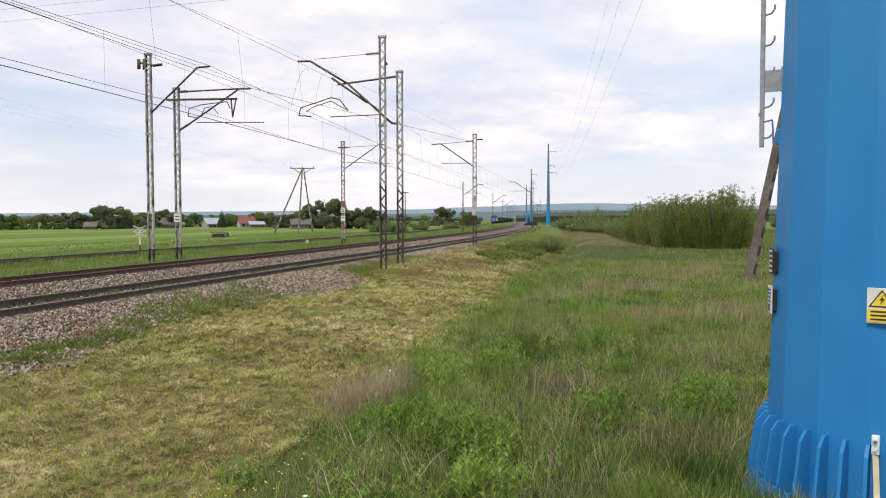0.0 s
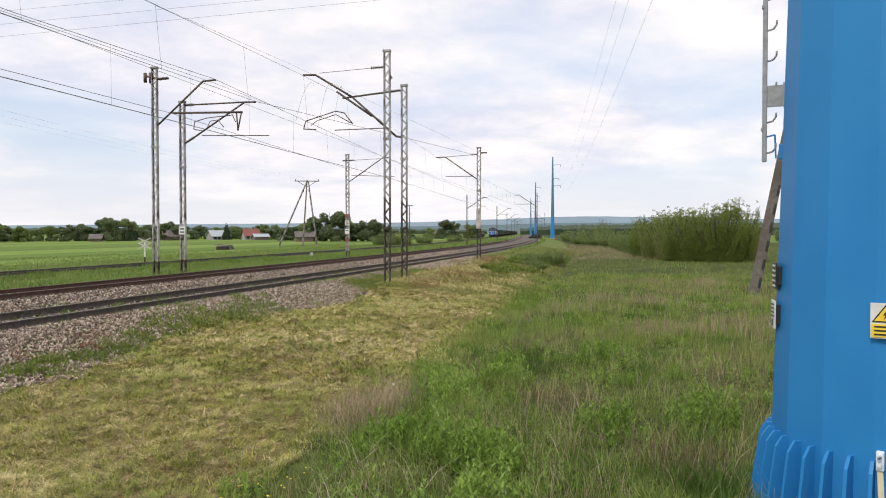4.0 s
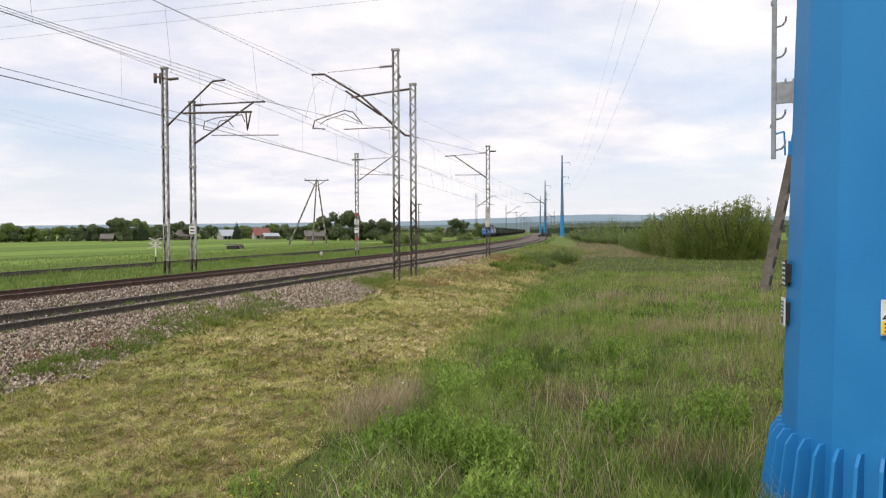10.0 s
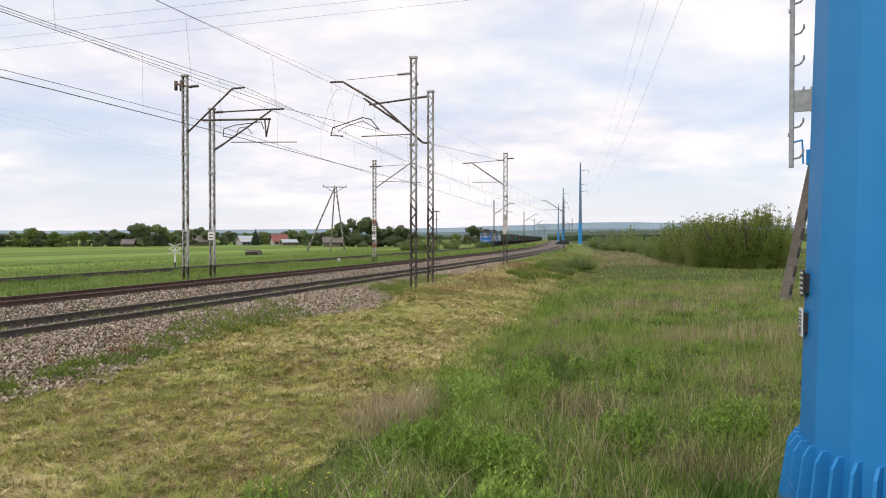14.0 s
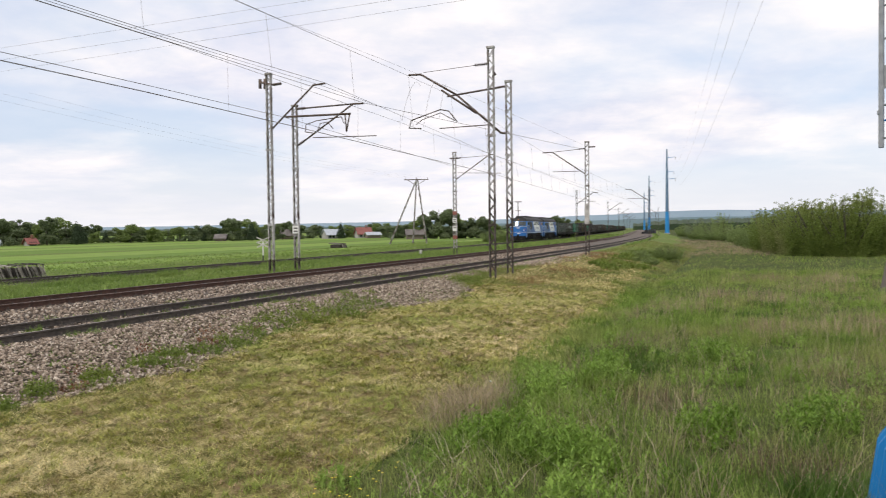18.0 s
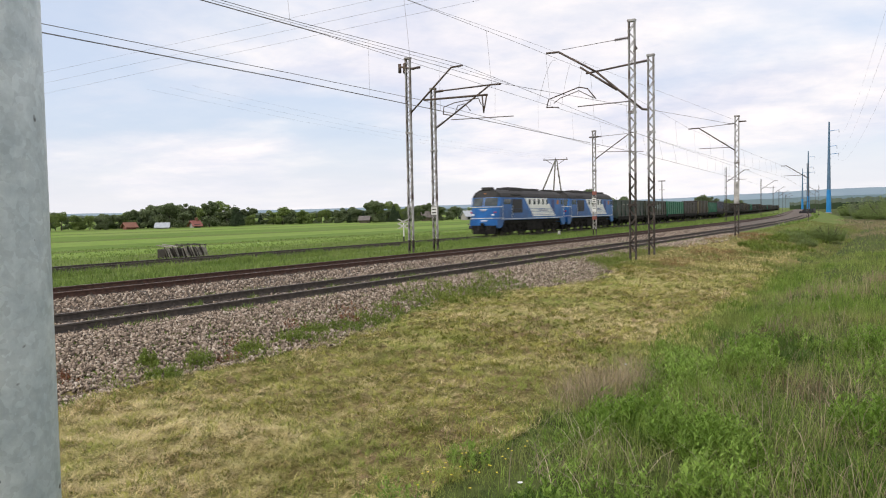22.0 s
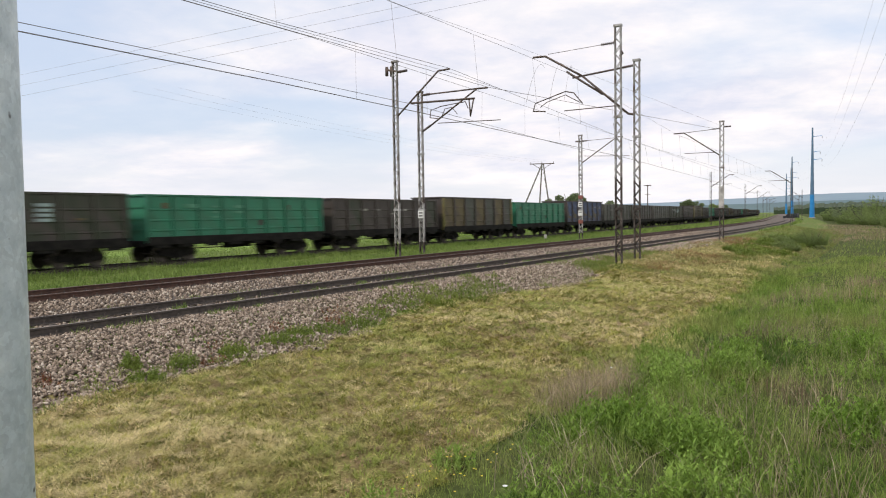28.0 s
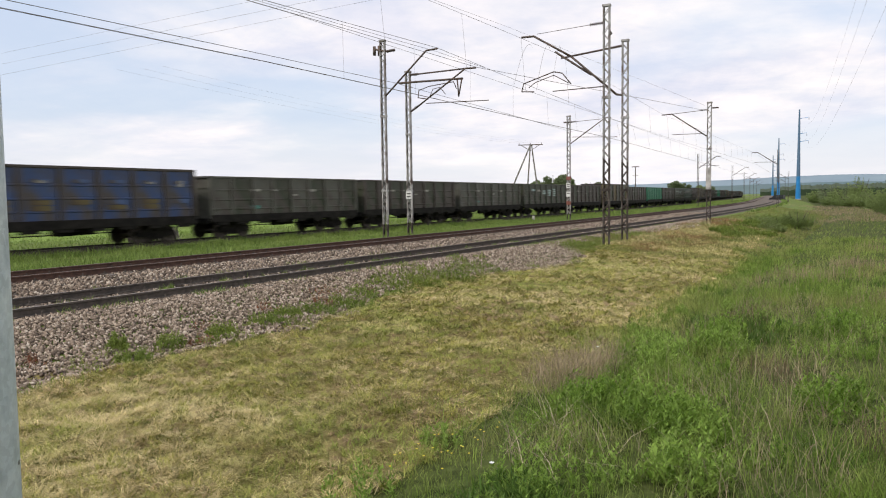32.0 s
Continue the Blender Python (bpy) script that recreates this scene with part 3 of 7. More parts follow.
# mast E
m = lattice_mast(54.7, 10.3, 0.4, 8.78, 3.0, "steel lattice catenary mast with a white board and cantilever")
tube(m, "cantilever", [(-0.12, 6.45), (-2.55, 8.15), (-3.25, 8.13)], 0.04)
tube(m, "top_tube", [(-0.12, 8.3), (-2.55, 8.15)], 0.02)
tube(m, "registration_tube", [(-0.4, 6.68), (-2.5, 6.7)], 0.022)
insulator(m, (-0.15, 8.3), (-0.6, 8.28))
tube(m, "anchor_bracket", [(0.6, 8.4), (0.1, 8.4)], 0.05)
bm = bmesh.new()
box(bm, (0.0, -0.10, 3.55), (0.36, 0.02, 1.5), bevel=0.006)
part("signal_board", bm, M_BOARD, m, "tall white board")
# mast F
m = lattice_mast(57.8, 21.8, 0.45, 8.88, 1.0, "weathered steel lattice catenary mast behind the second track", 4.5)
tube(m, "cantilever", [(0.12, 6.65), (3.0, 8.55), (3.5, 8.57)], 0.04)
tube(m, "registration_tube", [(0.3, 7.2), (4.0, 7.03)], 0.022)
tube(m, "top_tube", [(0.12, 8.4), (2.8, 8.5)], 0.018)
tube(m, "anchor_bracket", [(-0.4, 8.4), (0.3, 8.4)], 0.06)
insulator(m, (0.15, 8.4), (0.6, 8.42))
mast_plate(m, 2.6, 1)
mast_plate(m, 3.3, 2)
M_RED_BAND = material("red_band", (0.19, 0.06, 0.045), (0.25, 0.09, 0.07), scale=4, rough=0.7)
for z in (1.9, 3.9):
    bm = bmesh.new()
    box(bm, (0, 0, z), (0.34, 0.19, 0.28), bevel=0.006)
    part("red_band", bm, M_RED_BAND, m, "faded red warning band")
# far masts, plain posts with one arm each
M_FAR_POST = M_LATTICE_DARK
FAR_MASTS = ((118, 21.8, 8.6, 1), (112, 10.3, 8.4, -1), (172, 21.8, 8.6, 1), (228, 21.8, 8.6, 1), (228, 10.3, 8.5, -1), (284, 21.8, 8.6, 1), (284, 10.3, 8.5, -1), (340, 21.8, 8.6, 1), (400, 21.8, 8.6, 1))
for s, d, top, side in FAR_MASTS:
    t = thing("catenary_mast", on_line(s, d, 0), "slim dark catenary mast with a sloping cantilever", "mast", "catenary masts")
    bm = bmesh.new()
    for x in (-0.1, 0.1):
        box(bm, (x, 0, top / 2), (0.06, 0.14, top), bevel=0.01)
    for i in range(10):
        box(bm, (0, 0, 0.8 + i * 0.8), (0.2, 0.02, 0.06))
    part("post", bm, M_FAR_POST, t)
    tube(t, "cantilever", [(side * 0.1, 6.4), (side * 2.6, 8.1), (side * 3.3, 8.1)], 0.05)
    tube(t, "registration_tube", [(side * 0.3, 6.75), (side * 3.0, 6.75)], 0.03)
    bm = bmesh.new()
    box(bm, (0, 0, 0.2), (0.5, 0.5, 0.4), bevel=0.04)
    part("footing", bm, M_BALLAST_BED, t)


def wire(name, pts, r, label, sag=0.0, droppers=None, group="overhead wires"):
    """A wire through supports (s, d, z) with sag between; droppers: heights of the wire below."""
    vs, fs = [], []
    line = []
    for (s0, d0, z0), (s1, d1, z1) in zip(pts, pts[1:]):
        n = max(4, int(abs(s1 - s0) / 4))
        for i in range(n):
            f = i / n
            line.append(at(s0 + (s1 - s0) * f, d0 + (d1 - d0) * f, z0 + (z1 - z0) * f - 4 * sag * ((s1 - s0) / 60) ** 2 * f * (1 - f)))
    line.append(at(*pts[-1]))
    return strand(name, line, r, label, group)


def strand(name, line, r, label, group):
    vs, fs = [], []
    for i, p in enumerate(line):
        dvec = (line[min(i + 1, len(line) - 1)] - line[max(i - 1, 0)]).normalized()
        a = dvec.cross(Vector((0, 0, 1))).normalized()
        b = a.cross(dvec)
        for k in range(4):
            g = math.pi / 2 * k
            vs.append(p + r * (math.cos(g) * a + math.sin(g) * b))
    for i in range(len(line) - 1):
        for k in range(4):
            fs.append((4 * i + k, 4 * i + (k + 1) % 4, 4 * i + 4 + (k + 1) % 4, 4 * i + 4 + k))
    ob = new(name, raw(name, vs, fs, M_WIRE))
    return tagged(ob, label, "wire", group)


MESS_2 = [(-45, 19.0, 9.72), (20, 19.0, 9.50), (31.6, 18.8, 9.70), (36, 18.6, 9.42), (57.8, 18.7, 8.62), (118, 19.0, 8.1), (172, 19.0, 8.1), (228, 19.0, 8.1), (284, 19.0, 8.1), (340, 19.0, 8.1), (400, 19.0, 8.1)]
MESS_2B = [(-45, 19.3, 9.55), (20, 19.2, 9.40), (31.5, 19.0, 9.40), (34.1, 17.9, 9.02), (54.6, 10.75, 8.30)]
MESS_2C = [(-45, 19.15, 9.66), (20, 19.1, 9.45), (31.6, 18.9, 9.55), (36, 18.4, 9.30)]
MESS_1 = [(-45, 13.4, 9.35), (20, 13.4, 9.12), (28, 13.4, 9.16), (34, 13.4, 9.16), (54.7, 13.4, 8.1), (112, 13.4, 8.1), (172, 13.4, 8.1), (228, 13.4, 8.1), (284, 13.4, 8.1)]
MESS_1B = [(-45, 13.5, 9.30), (20, 13.5, 9.18), (31, 14.9, 10.15), (54.7, 10.6, 8.6)]
CON_2 = [(-45, 19.0, 7.60), (20, 19.0, 7.36), (29, 18.8, 7.26), (41.5, 18.6, 7.10), (57.8, 18.3, 6.95), (118, 19.2, 6.6), (228, 19.0, 6.6), (400, 19.0, 6.6)]
CON_2B = [(-45, 19.0, 7.75), (20, 19.0, 7.60), (28.3, 19.0, 7.62), (57.8, 21.4, 7.6)]
CON_1 = [(-45, 13.2, 7.6), (15, 13.2, 7.25), (30, 13.2, 6.95), (54.7, 13.3, 6.6), (112, 13.2, 6.55), (228, 13.4, 6.55)]
for nm, pts, r, sag in (("catenary_wire", MESS_2, 0.011, 0.12), ("catenary_wire", MESS_2C, 0.008, 0.12), ("catenary_wire", MESS_2B, 0.011, 0.08), ("catenary_wire", MESS_1, 0.007, 0.12), ("catenary_wire", MESS_1B, 0.005, 0.05)):
    wire(nm, pts, r, "dark messenger wire of the overhead line", sag)
wire("contact_wire", CON_2B, 0.010, "dark contact wire of the overhead line", 0.12)
for pts in (CON_2, CON_1):
    for o in (-0.06, 0.06):
        wire("contact_wire", [(s, d + o, z + o * 0.4) for s, d, z in pts], 0.008 if pts is CON_2 else 0.005, "dark contact wire of the overhead line", 0.12)


def height_on(pts, s, sag):
    for (s0, d0, z0), (s1, d1, z1) in zip(pts, pts[1:]):
        if s0 <= s <= s1:
            f = (s - s0) / (s1 - s0)
            return d0 + (d1 - d0) * f, z0 + (z1 - z0) * f - 4 * sag * ((s1 - s0) / 60) ** 2 * f * (1 - f)


for up, low in ((MESS_2, CON_2), (MESS_1, CON_1)):
    s = -38.0
    while s < 110:
        (da, za), (db, zb) = height_on(up, s, 0.12), height_on(low, s, 0.12)
        strand("dropper", [at(s, da, za), at(s, db, zb)], 0.0045, "thin vertical dropper wire of the overhead line", "droppers")
        s += 5.2
# loose jumper loops beside the long cantilever
for k, (dd, ss, hang) in enumerate(((14.9, 33.2, 1.6), (14.3, 33.8, 1.9), (14.0, 34.4, 1.4))):
    pts = []
    for i in range(17):
        f = i / 16
        a = math.pi * f
        pts.append(at(ss + 0.3 * math.sin(a), dd - 0.5 + 1.0 * f * (1 - 0.3 * k), 9.45 + 0.35 * math.sin(a * 1.0) - (hang * (f ** 3))))
    strand("jumper_loop", pts, 0.006, "thin looped jumper cable of the overhead line", "jumper cables")


# ---- the freight train: two diesel locomotives and open wagons ----
def paint(name, base, worn, dirt=(0.06, 0.05, 0.045), rough=0.5):
    return material(name, base, worn, scale=1.4, rough=rough, third=dirt, scale2=0.9, bump=0.05, spec=0.4, ramp=(0.4, 0.72))


M_BLUE = material("locomotive_blue", (0.008, 0.105, 0.36), (0.016, 0.150, 0.46), scale=1.2, rough=0.38, third=(0.012, 0.085, 0.28), scale2=0.5, spec=0.5)
M_LOCO_WHITE = material("locomotive_white", (0.76, 0.77, 0.75), (0.86, 0.86, 0.84), scale=1.5, rough=0.4)
M_LOCO_ROOF = material("locomotive_roof", (0.010, 0.010, 0.010), (0.028, 0.026, 0.025), scale=1.2, rough=0.75, bump=0.1)
M_UNDER = material("running_gear_grime", (0.007, 0.007, 0.007), (0.024, 0.022, 0.020), scale=3, rough=0.9, bump=0.2, spec=0.15)
M_WHEEL = material("wheel_steel", (0.05, 0.042, 0.036), (0.10, 0.085, 0.075), scale=5, rough=0.6, metal=0.4)
M_CAB_GLASS = material("cab_glass", (0.030, 0.040, 0.044), (0.065, 0.082, 0.085), scale=1.0, rough=0.06, spec=0.6)
M_GRILLE = material("grille_black", (0.006, 0.006, 0.008), (0.014, 0.014, 0.018), scale=4, rough=0.5)
M_LAMP_GLASS = material("lamp_glass", (0.70, 0.70, 0.66), (0.82, 0.82, 0.78), scale=3, rough=0.15)
M_RED_LAMP = material("red_lamp", (0.45, 0.03, 0.02), (0.55, 0.05, 0.03), scale=3, rough=0.2)
M_LAMP_ON = bpy.data.materials.new("headlight_on")
M_LAMP_ON.use_nodes = True
M_LAMP_ON.node_tree.nodes["Principled BSDF"].inputs["Emission Color"].default_value = (1.0, 0.95, 0.85, 1)
M_LAMP_ON.node_tree.nodes["Principled BSDF"].inputs["Emission Strength"].default_value = 0.2
M_ORANGE = material("orange_blind", (0.42, 0.16, 0.05), (0.50, 0.22, 0.08), scale=3, rough=0.7)
M_LOUVRE = material("louvre_steel", (0.012, 0.014, 0.030), (0.022, 0.024, 0.045), scale=3, rough=0.6)
M_DARK_BLUE = material("blue_lettering", (0.02, 0.04, 0.16), (0.04, 0.06, 0.22), scale=3, rough=0.5)
SPEED = 16.87


def cyl_x(bm, y, z, x0, x1, r, n=20):
    rod(bm, (x0, y, z), (x1, y, z), r, n=n)


def wheelset(parent, y, r, gauge=1.52):
    """One turning wheelset: axle, two wheels with rims, treads and web holes."""
    bm = bmesh.new()
    cyl_x(bm, 0, 0, -0.95, 0.95, 0.075, 10)
    for sx in (-1, 1):
        cyl_x(bm, 0, 0, sx * gauge / 2, sx * (gauge / 2 + 0.13), r, 24)
        cyl_x(bm, 0, 0, sx * (gauge / 2 - 0.03), sx * gauge / 2, r + 0.028, 24)
        cyl_x(bm, 0, 0, sx * (gauge / 2 + 0.13), sx * (gauge / 2 + 0.16), r * 0.45, 12)
        for k in range(4):
            a = math.pi / 2 * k
            box(bm, (sx * (gauge / 2 + 0.135), 0.66 * r * math.cos(a), 0.66 * r * math.sin(a)), (0.012, 0.09, 0.09))
    w = part("wheelset", bm, M_WHEEL, parent)
    w.location = (0, y, r)
    return w


SPUN = []


def wagon_bogie(parent, y):
    """Three-piece freight bogie: cast side frames with spring nests, bolster, axle boxes, two wheelsets."""
    bm = bmesh.new()
    for sx in (-1, 1):
        x = sx * 1.02
        prof = [(-1.28, 0.62), (-1.28, 0.42), (-1.08, 0.34), (-0.78, 0.40), (-0.42, 0.22), (0.42, 0.22), (0.78, 0.40), (1.08, 0.34), (1.28, 0.42), (1.28, 0.62), (0.9, 0.72), (0.5, 0.86), (-0.5, 0.86), (-0.9, 0.72)]
        prism(bm, prof, x - 0.07, x + 0.07, "x")
        for k in (-0.17, 0, 0.17):
            rod(bm, (x + sx * 0.09, k, 0.25), (x + sx * 0.09, k, 0.62), 0.075, n=8)
        for k in (-0.925, 0.925):
            box(bm, (x + sx * 0.06, k, 0.475), (0.16, 0.30, 0.26), bevel=0.03)
    box(bm, (0, 0, 0.70), (2.3, 0.42, 0.26), bevel=0.04)
    b = part("bogie", bm, M_UNDER, parent, "dark grimy cast bogie")
    b.location = (0, y, 0)
    for k in (-0.925, 0.925):
        SPUN.append((wheelset(b, k, 0.475), (0, k, 0.475), 0.475))
    return b


def wagon_meshes():
    """Meshes that all open wagons share; the paint is set object by object."""
    out = {}
    L, W, Z0, Z1 = 13.45, 1.55, 1.15, 3.48

    def made(key, bm):
        out[key] = done(bm, key, M_UNDER)

    bm = bmesh.new()
    for sx in (-1, 1):
        x = sx * (W - 0.06)
        box(bm, (x, 0, (Z0 + Z1) / 2), (0.03, L, Z1 - Z0))
    for sy in (-1, 1):
        box(bm, (0, sy * L / 2, (Z0 + Z1) / 2), (2 * W - 0.12, 0.03, Z1 - Z0))
        for k in (1.7, 2.3, 2.9):
            box(bm, (0, sy * (L / 2 + 0.03), k), (2 * W - 0.2, 0.05, 0.09))
    box(bm, (0, 0, Z0 + 0.02), (2 * W - 0.1, L, 0.05))
    made("wagon_body", bm)
    bm = bmesh.new()
    for sx in (-1, 1):
        box(bm, (sx * (W - 0.03), 0, Z1), (0.12, L + 0.12, 0.10), bevel=0.012)
    for sy in (-1, 1):
        box(bm, (0, sy * (L / 2 + 0.03), Z1), (2 * W - 0.12, 0.12, 0.10), bevel=0.012)
    made("top_rail", bm)
    # one side stake, pressed: broad foot tapering to the top
    bm = bmesh.new()
    prism(bm, [(0.0, Z0 - 0.1), (0.15, Z0 - 0.1), (0.15, Z0 + 0.5), (0.105, Z1 - 0.05), (0.0, Z1 - 0.05)], -0.11, 0.11, "y")
    out["stake"] = done(bm, "stake", M_UNDER)
    # side panel with two pressed ribs, set between stakes
    bm = bmesh.new()
    box(bm, (0, 0, 0), (0.014, 1.58, Z1 - Z0 - 0.12))
    for k in (-0.62, -0.1, 0.45):
        prism(bm, [(0.005, k - 0.055), (0.045, k - 0.025), (0.045, k + 0.025), (0.005, k + 0.055)], -0.72, 0.72, "y")
    out["side_panel"] = done(bm, "side_panel", M_UNDER)
    bm = bmesh.new()
    box(bm, (0, 0, 1.0), (0.45, 13.45, 0.30), bevel=0.02)
    for sy in (-1, 1):
        box(bm, (0, sy * 6.78, 1.02), (2.8, 0.22, 0.32), bevel=0.03)
        box(bm, (0, sy * 4.51, 0.98), (2.6, 0.45, 0.26), bevel=0.03)
        rod(bm, (0, sy * 6.78, 0.98), (0, sy * 7.25, 0.98), 0.11, n=10)
        box(bm, (0, sy * 7.16, 0.98), (0.26, 0.16, 0.34), bevel=0.04)
    for sx in (-1, 1):
        box(bm, (sx * (W + 0.045), 0, Z0 + 0.0), (0.10, L + 0.04, 0.42), bevel=0.015)
        for k in range(8):
            box(bm, (sx * (W + 0.02), -5.9 + 1.69 * k, Z0 - 0.26), (0.10, 0.95, 0.20), bevel=0.02)
    for k in (-2.9, -1.5, 0, 1.5, 2.9):
        box(bm, (0, k, 1.0), (2.8, 0.14, 0.22))
    made("underframe", bm)
    bm = bmesh.new()
    rod(bm, (0.35, -0.6, 0.72), (0.35, 0.5, 0.72), 0.16, n=12)
    rod(bm, (0.2, 0.7, 0.78), (0.2, 1.5, 0.78), 0.20, n=12)
    rod(bm, (0, -2.8, 0.62), (0, 2.8, 0.62), 0.025, n=6)
    box(bm, (1.25, -1.2, 0.80), (0.12, 0.35, 0.30), bevel=0.02)
    made("brake_gear", bm)
    bm = bmesh.new()
    for sx in (-0.18, 0.18):
        box(bm, (0.02, sx, 0), (0.02, 0.025, 2.1))
    for k in range(6):
        box(bm, (0.03, 0, -0.9 + 0.36 * k), (0.025, 0.36, 0.02))
    out["ladder"] = done(bm, "ladder", M_UNDER)
    return out


WM = wagon_meshes()


def painted(ob, mat):
    """Give this object its own paint on a shared mesh."""
    ob.material_slots[0].link = "OBJECT"
    ob.material_slots[0].material = mat


def mark_mesh(w, h):
    bm = bmesh.new()
    box(bm, (0, 0, 0), (0.004, w, h))
    return done(bm, "marking", M_TAG)


MARKS = [mark_mesh(0.8, 0.14), mark_mesh(0.55, 0.10), mark_mesh(1.05, 0.20), mark_mesh(0.35, 0.3)]


def wagon(label, body, stake, panels, marks, n_panels=8, corner=None, tall=1.0):
    """Open bogie wagon; panels: paints of the side panels in turn; marks: (place along, height, size, paint)."""
    t = thing("open_wagon", Matrix.Identity(4), label, "freight wagon", "open freight wagons")
    up = pose(0, 0, 1.15 * (1 - tall)) @ Matrix.Diagonal((1, 1, tall, 1))
    for key, mat in (("wagon_body", body), ("top_rail", stake), ("underframe", M_UNDER), ("brake_gear", M_UNDER)):
        painted(share(key, WM[key], t, up if key in ("wagon_body", "top_rail") else Matrix.Identity(4)), mat)
    pitch = 13.45 / n_panels
    for i in range(n_panels + 1):
        y = max(-6.635, min(6.635, -6.725 + pitch * i))
        painted(share("stake", WM["stake"], t, up @ pose(1.49, y, 0)), corner if corner and i in (0, n_panels) else stake)
    for i in range(n_panels):
        painted(share("side_panel", WM["side_panel"], t, up @ pose(1.512, -6.725 + pitch * (i + 0.5), 2.30) @ Matrix.Diagonal((1, pitch / 1.72, 1, 1))), panels[i % len(panels)])
    painted(share("ladder", WM["ladder"], t, pose(1.52, -6.47, 2.2)), stake)
    for y, z, k, mat in marks:
        painted(share("marking", MARKS[k], t, up @ pose(1.565, y, z)), mat)
    for y in (-4.51, 4.51):
        wagon_bogie(t, y)
    return t


def turn_wheels(items, until=32.2):
    for w, loc, r in items:
        w.location = loc
        step = math.radians(80) * r / SPEED
        n = int(until / step) + 2
        walk(w, [(i * step, pose(*loc, 80.0 * i, 0, 0)) for i in range(n)])


def locomotive(label):
    t = thing("diesel_locomotive", Matrix.Identity(4), label, "locomotive", "diesel locomotives")
    H = 8.57

    def P(name, bm, mat, parent=None, lab="", smooth=False):
        return part(name, bm, mat, parent or t, lab, smooth)

    # body side walls and ends
    bm = bmesh.new()
    side = [(-1.475, 1.45), (1.475, 1.45), (1.475, 3.58), (-1.475, 3.58)]
    prism(bm, side, -H + 0.75, H - 0.75)
    body = P("body", bm, M_BLUE, lab="bright blue bodywork")
    bm = bmesh.new()
    roof = [(-1.475, 3.58), (-1.44, 3.72), (-1.25, 4.0), (-0.85, 4.24), (-0.4, 4.35), (0, 4.38), (0.4, 4.35), (0.85, 4.24), (1.25, 4.0), (1.44, 3.72), (1.475, 3.58)]
    prism(bm, roof, -H + 0.9, H - 0.9)
    P("roof", bm, M_LOCO_ROOF, lab="rounded sooty black roof", smooth=False)
    for sy in (-1, 1):
        # cab end: raked face with brow
        def fy(z):
            return sy * (H - 0.16 - (0.0 if z < 2.75 else (z - 2.75) * 0.42))
        bm = bmesh.new()
        rows = ((1.12, 1.38), (1.5, 1.47), (2.75, 1.475), (3.58, 1.42), (3.95, 1.15), (4.28, 0.5))
        prev = None
        for z, hw in rows:
            ring = [bm.verts.new((x, fy(z) - sy * abs(x) ** 3 * 0.14, z)) for x in (-hw, -hw * 0.6, 0, hw * 0.6, hw)]
            back = [bm.verts.new((x, sy * (H - 1.0), z)) for x in (-hw, hw)]
            if prev:
                pr, pb = prev
                for k in range(4):
                    bm.faces.new((pr[k], pr[k + 1], ring[k + 1], ring[k]))
                bm.faces.new((pb[0], pr[0], ring[0], back[0]))
                bm.faces.new((pr[4], pb[1], back[1], ring[4]))
            prev = (ring, back)
        bm.faces.new((*prev[0], prev[1][1], prev[1][0]))
        cabm = done(bm, "cab", M_BLUE)
        cabm.materials.append(M_LOCO_ROOF)
        for f in cabm.polygons:
            if f.center.z > 3.56:
                f.material_index = 1
        cab = share("cab", cabm, t, Matrix.Identity(4))
        # windscreens with frame bars
        for sx in (-1, 1):
            bm = bmesh.new()
            a0, a1, z0, z1 = 0.07, 1.30, 2.80, 3.54
            cols = [[bm.verts.new((sx * x, fy(z) + sy * 0.035 - sy * abs(x) ** 3 * 0.14, z)) for z in (z0, z1)] for x in (a0, 0.5, 0.885, 1.1, a1)]
            r = bmesh.ops.extrude_face_region(bm, geom=[bm.faces.new((p[0], q[0], q[1], p[1])) for p, q in zip(cols, cols[1:])])
            bmesh.ops.translate(bm, vec=(0, -sy * 0.05, 0), verts=[g for g in r["geom"] if isinstance(g, bmesh.types.BMVert)])
            P("windscreen", bm, M_CAB_GLASS, cab)
            bm = bmesh.new()
            cz = 1.98
            rod(bm, (sx * 1.02, fy(cz) + sy * 0.02, cz), (sx * 1.02, fy(cz) + sy * 0.14, cz), 0.085, 0.075, n=16)
            P("headlight", bm, M_LAMP_ON if sy < 0 else M_LAMP_GLASS, cab, "round lit headlight" if sy < 0 else "round headlight")
            bm = bmesh.new()
            rod(bm, (sx * 1.25, fy(2.0) - sy * 0.03, 2.2), (sx * 1.25, fy(2.0) + sy * 0.06, 2.2), 0.08, n=12)
            P("marker_lamp", bm, M_RED_LAMP, cab)
        bm = bmesh.new()
        rod(bm, (0, fy(3.85), 3.95), (0, fy(3.85) + sy * 0.06, 3.95), 0.07, n=16)
        P("roof_headlight", bm, M_ORANGE, cab)
        for z in (1.66, 2.70):
            bm = bmesh.new()
            for x0, x1 in ((-1.47, -0.85), (-0.85, 0), (0, 0.85), (0.85, 1.47)):
                ya, yb = (fy(z) + sy * 0.02 - sy * abs(x0) ** 3 * 0.14), (fy(z) + sy * 0.02 - sy * abs(x1) ** 3 * 0.14)
                bar(bm, (x0, ya, z), (x1, yb, z), 0.05, 0.05)
            for sx in (-1, 1):
                bar(bm, (sx * 1.485, fy(z) - sy * 0.3, z), (sx * 1.485, fy(z) - sy * 1.05, z), 0.03, 0.05)
            P("white_band", bm, M_LOCO_WHITE, cab)
        bm = bmesh.new()
        box(bm, (0, fy(2.3) + sy * 0.03, 2.46), (0.8, 0.02, 0.06))
